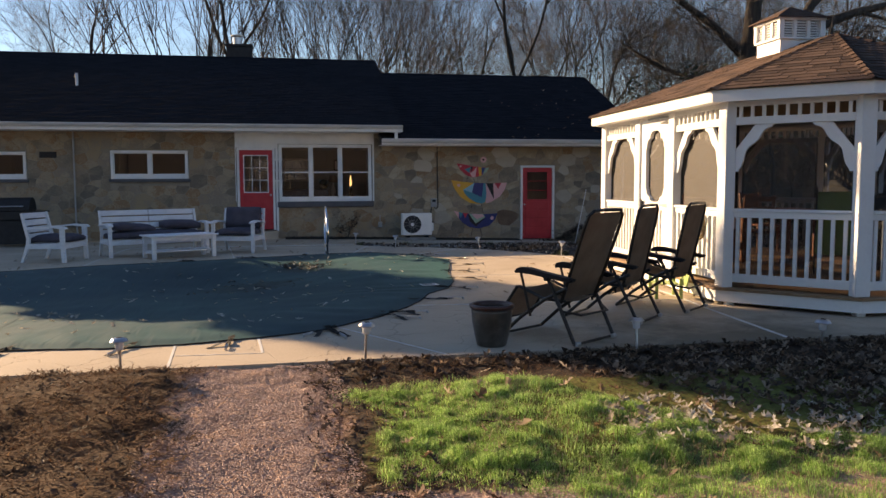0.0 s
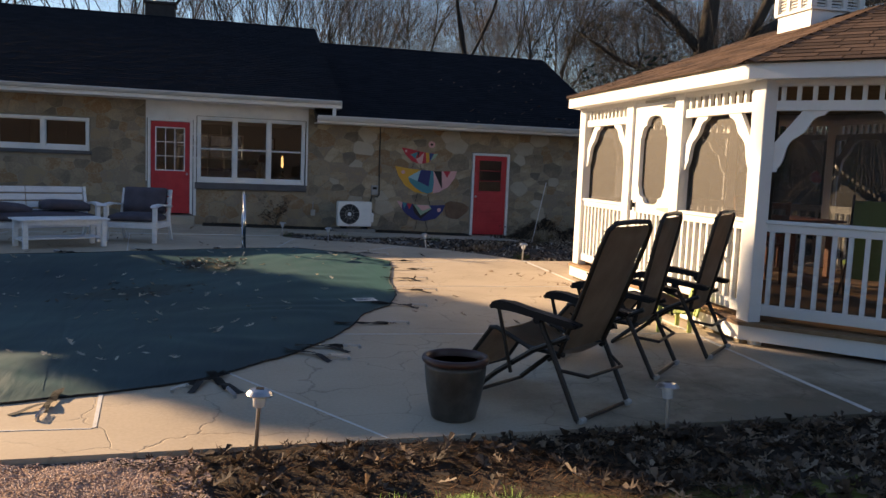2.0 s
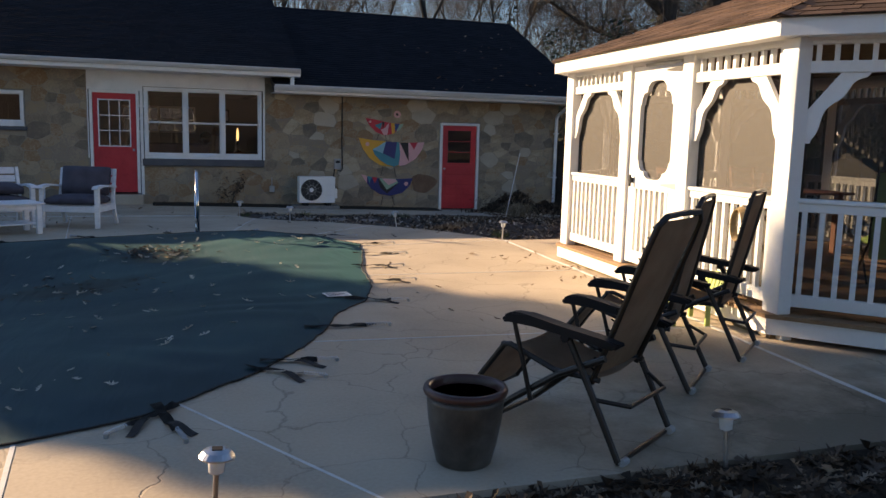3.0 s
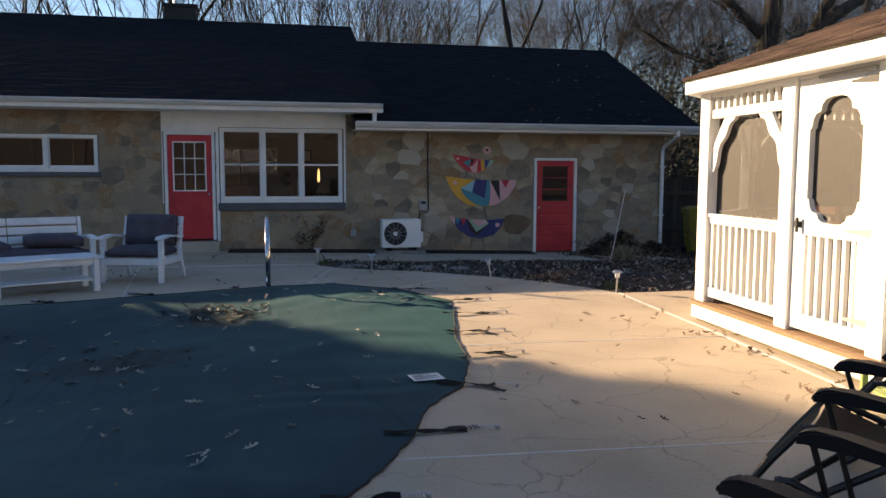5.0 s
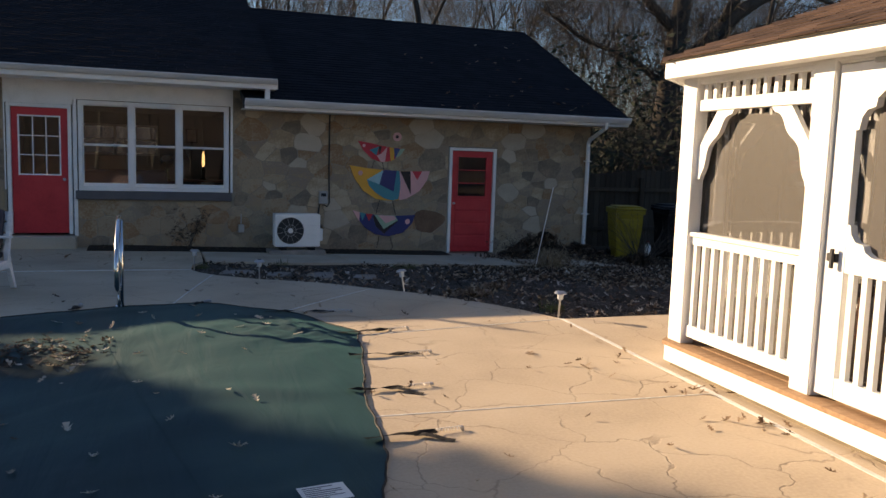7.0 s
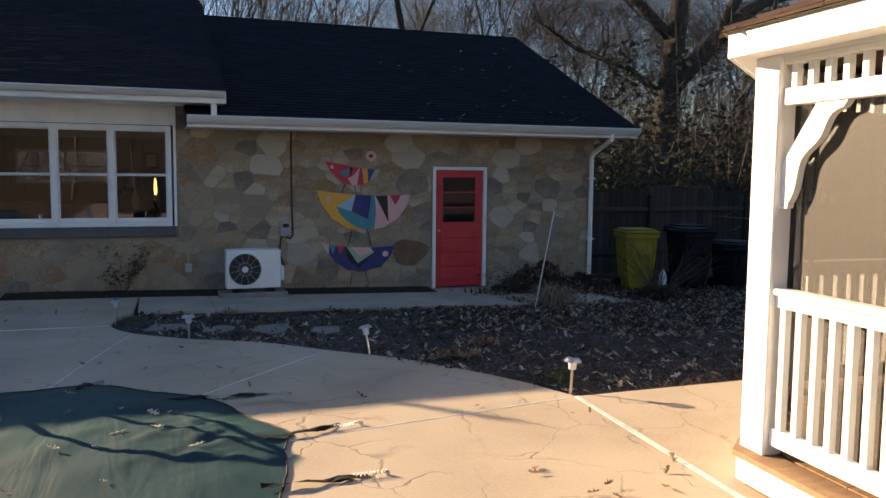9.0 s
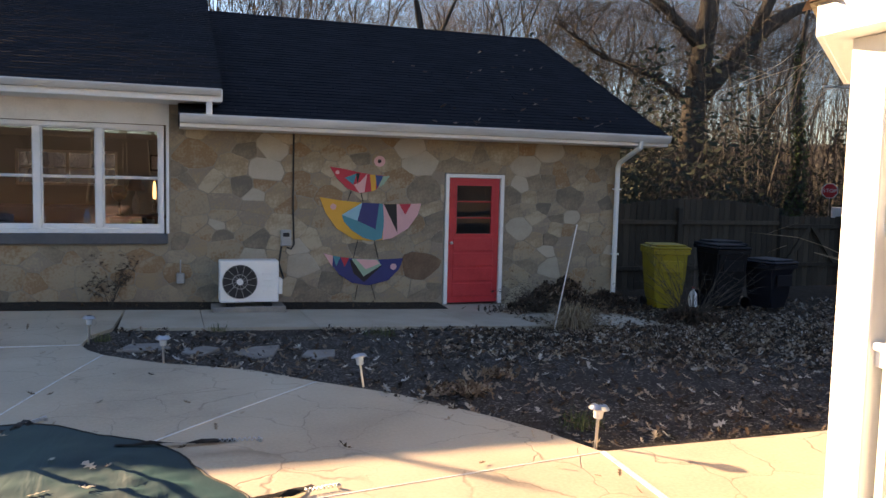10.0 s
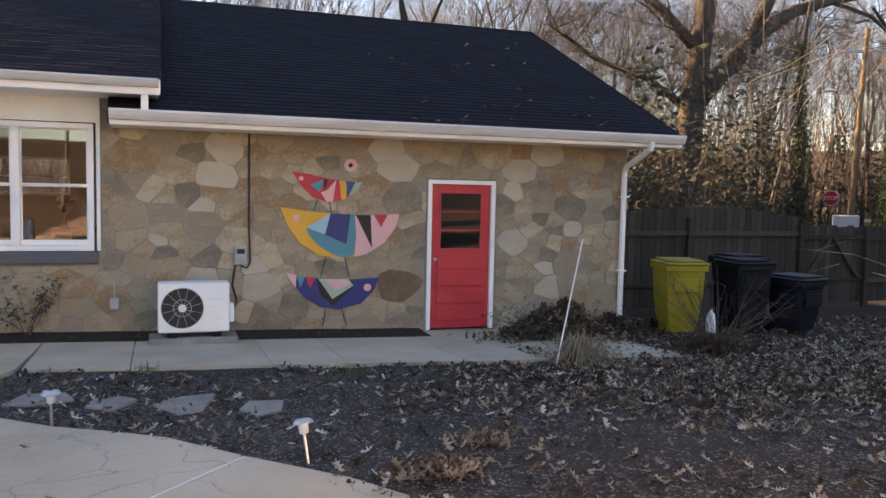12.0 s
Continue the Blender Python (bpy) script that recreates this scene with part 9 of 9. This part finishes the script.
# branches hanging in from the east
verts, faces = [], []
twig_rng = random.Random(21)
for i in range(7):
    twig(Vector((11.6 + 0.5 * twig_rng.random(), 19.0 + twig_rng.random() * 1.5, 3.4 + 0.8 * twig_rng.random())), Vector((-0.75, -0.1 + 0.3 * twig_rng.random(), -0.5 - 0.5 * twig_rng.random())).normalized(), twig_rng.uniform(1.4, 2.6), 0.0045, 1)
hang = thing("weeping_branch", Matrix(), "bare hanging branches reaching into the yard", "branches")
me = bpy.data.meshes.new("twigs")
me.from_pydata(verts, [], faces)
me.materials.append(STRAW)
o = new("twig", me)
o.parent = hang
o["kind"] = "stuff"
bm = bmesh.new()
big_limb(bm, [(12.9, 20.0, -0.5), (12.85, 20.0, 1.6), (12.6, 19.9, 3.0), (12.0, 19.6, 3.9), (11.4, 19.4, 4.2)], 0.07, 0.02)
part("stem", bm, BARK, hang)

# understory of the woods
verts, faces = [], []
twig_rng = random.Random(22)
for i in range(1300):
    x, y = twig_rng.uniform(-22, 66), twig_rng.uniform(36, 70)
    if 33 < x < 43 and y < 50 or abs((x - 2.5) * 34.0 - (y - 11.0) * 34.4) / 48.4 < 2.5:
        continue
    for k in range(3):
        twig(Vector((x, y, soil(x, y) - 0.2)), Vector((twig_rng.uniform(-0.5, 0.5), twig_rng.uniform(-0.5, 0.5), 1)).normalized(), twig_rng.uniform(1.5, 5.0), 0.03, 1)
bulk("undergrowth", verts, faces, TWIG, "bare brush under the trees of the woods", "undergrowth")


# ---- stones of the house wall, laid at random ----
def clip(poly, px, pz, nx, nz):
    """The part of a polygon where (p - point) . n <= 0."""
    out = []
    for (ax, az), (bx, bz) in zip(poly, poly[1:] + poly[:1]):
        da, db = (ax - px) * nx + (az - pz) * nz, (bx - px) * nx + (bz - pz) * nz
        if da <= 0:
            out.append((ax, az))
        if (da < 0 < db) or (db < 0 < da):
            t = da / (da - db)
            out.append((ax + (bx - ax) * t, az + (bz - az) * t))
    return out


def area(p):
    return 0.5 * abs(sum(a[0] * b[1] - b[0] * a[1] for a, b in zip(p, p[1:] + p[:1])))


def loosen(poly, rng):
    """Round the corners and wander the edges of a stone."""
    out = []
    k = len(poly)
    for i in range(k):
        (ax, az), (bx, bz), (cx, cz) = poly[i - 1], poly[i], poly[(i + 1) % k]
        la, lc = math.hypot(ax - bx, az - bz), math.hypot(cx - bx, cz - bz)
        if la < 1e-5 or lc < 1e-5:
            continue
        ra, rc = min(0.22 * la, 0.014) / la, min(0.22 * lc, 0.014) / lc
        p, q = (bx + (ax - bx) * ra, bz + (az - bz) * ra), (bx + (cx - bx) * rc, bz + (cz - bz) * rc)
        out += [p, (0.3 * bx + 0.35 * (p[0] + q[0]), 0.3 * bz + 0.35 * (p[1] + q[1])), q]
        if lc > 0.16:
            t = rng.uniform(0.42, 0.58)
            n = (-(cz - bz) / lc, (cx - bx) / lc)
            o = rng.uniform(-0.018, 0.004)
            out.append((bx + (cx - bx) * t + n[0] * o, bz + (cz - bz) * t + n[1] * o))
    return out


stone_rng = random.Random(8)
BLOCKED = [(x0 - 0.02, x1 + 0.02, z0 - (0.16 if i in (0, 1, 3) else 0.02), z1 + 0.02) for i, (x0, x1, z0, z1) in enumerate(OPENINGS)] + [(-1.90, 1.80, 0.66, 2.85)]
PALE = [at_wall(600, 105), at_wall(375, 270), at_wall(280, 190), at_wall(1040, 130), at_wall(1015, 95), at_wall(280, 370), at_wall(685, 455), at_wall(110, 470), at_wall(40, 470), at_wall(580, 165),
        (7.35, 1.95), (7.2, 0.95), (7.7, 2.2), (-1.4, 0.3)]
RUSSET = [at_wall(1052, 462)]
WIDER = 0.74  # stones lie flat: wider than high
seeds = [(x * WIDER, z, 0.30) for x, z in PALE] + [(x * WIDER, z, 0.42) for x, z in RUSSET]
for tries in range(26000):
    x, z = stone_rng.uniform(-10.4, 9.2) * WIDER, stone_rng.uniform(-0.6, 2.9)
    gap = 0.10 + 0.34 * stone_rng.random() ** 1.5
    if all((x - a) ** 2 + (z - b) ** 2 > (0.5 * (gap + g)) ** 2 * 1.32 for a, b, g in seeds):
        seeds.append((x, z, gap))
stones = []
for i, (x, z, g) in enumerate(seeds):
    near = sorted(((x - a) ** 2 + (z - b) ** 2, a, b, h) for a, b, h in seeds if 0 < (x - a) ** 2 + (z - b) ** 2 < 1.4)[:18]
    poly = [(x - 0.6, z - 0.6), (x + 0.6, z - 0.6), (x + 0.6, z + 0.6), (x - 0.6, z + 0.6)]
    joint = stone_rng.uniform(0.003, 0.009)
    for d2, a, b, h in near:
        d = math.sqrt(d2)
        nx_, nz_ = (a - x) / d, (b - z) / d
        m = (d / 2 + (g - h) * 0.16) - joint
        poly = clip(poly, x + nx_ * m, z + nz_ * m, nx_, nz_)
        if len(poly) < 3:
            break
    if len(poly) < 3:
        continue
    x, poly = x / WIDER, [(px / WIDER, pz) for px, pz in poly]
    for px, pz, nx_, nz_ in ((WALL_X1 - 0.01, 0, 1, 0), (0, WALL_Z1 - 0.02, 0, 1), (0, -0.5, 0, -1)):
        poly = clip(poly, px, pz, nx_, nz_) if len(poly) >= 3 else poly
    for x0, x1, z0, z1 in BLOCKED:
        if len(poly) < 3:
            break
        if max(p[0] for p in poly) <= x0 or min(p[0] for p in poly) >= x1 or max(p[1] for p in poly) <= z0 or min(p[1] for p in poly) >= z1:
            continue
        options = [q for q in (clip(poly, x0, 0, 1, 0), clip(poly, x1, 0, -1, 0), clip(poly, 0, z0, 0, 1), clip(poly, 0, z1, 0, -1)) if len(q) >= 3]
        poly = max(options, key=area) if options else []
    if len(poly) < 3 or area(poly) < 0.004:
        continue
    stones.append((x, z, loosen(poly, stone_rng)))


def stone_mesh(poly, depth, tilt):
    cx, cz = sum(p[0] for p in poly) / len(poly), sum(p[1] for p in poly) / len(poly)
    k = len(poly)
    verts, faces = [], []
    for s, y in ((1.0, 0.004), (1.0, -depth * 0.6), (0.965, -depth)):
        for px, pz in poly:
            verts.append(((px - cx) * s, y + tilt[0] * (px - cx) + tilt[1] * (pz - cz) if y < 0 else y, (pz - cz) * s))
    for r in range(2):
        for i in range(k):
            j = (i + 1) % k
            faces.append((r * k + i, r * k + j, (r + 1) * k + j, (r + 1) * k + i))
    faces.append(tuple(range(2 * k, 3 * k)))
    return verts, faces, (cx, WALL_Y, cz)


near_first = sorted(stones, key=lambda s: -s[0])
rest_v, rest_f = [], []
for n, (x, z, poly) in enumerate(near_first):
    depth = stone_rng.uniform(0.004, 0.010)
    v, f, o = stone_mesh(poly, depth, (stone_rng.uniform(-0.02, 0.02), stone_rng.uniform(-0.02, 0.02)))
    if n < 298:
        me = bpy.data.meshes.new("stone")
        me.from_pydata(v, [], f)
        pale = any((x - a) ** 2 + (z - b) ** 2 < 0.022 for a, b in PALE) or stone_rng.random() < (0.5 if -0.8 < x < 1.9 and z < 0.7 else 0.03)
        russet = any((x - a) ** 2 + (z - b) ** 2 < 0.005 for a, b in RUSSET)
        me.materials.append(STONE_RUSSET if russet else STONE_PALE if pale else STONE)
        s = new("stone", me)
        s.location = o
        s.parent = wall_south
    else:
        k = len(rest_v)
        rest_v += [(a + o[0], b + o[1], c + o[2]) for a, b, c in v]
        rest_f += [tuple(i + k for i in q) for q in f]
me = bpy.data.meshes.new("stonework")
me.from_pydata(rest_v, [], rest_f)
me.materials.append(STONE_FAR)
s = new("stonework", me)
s.parent = wall_south
tagged(s, "joined fieldstones of the farther wall", "", "", "stuff")
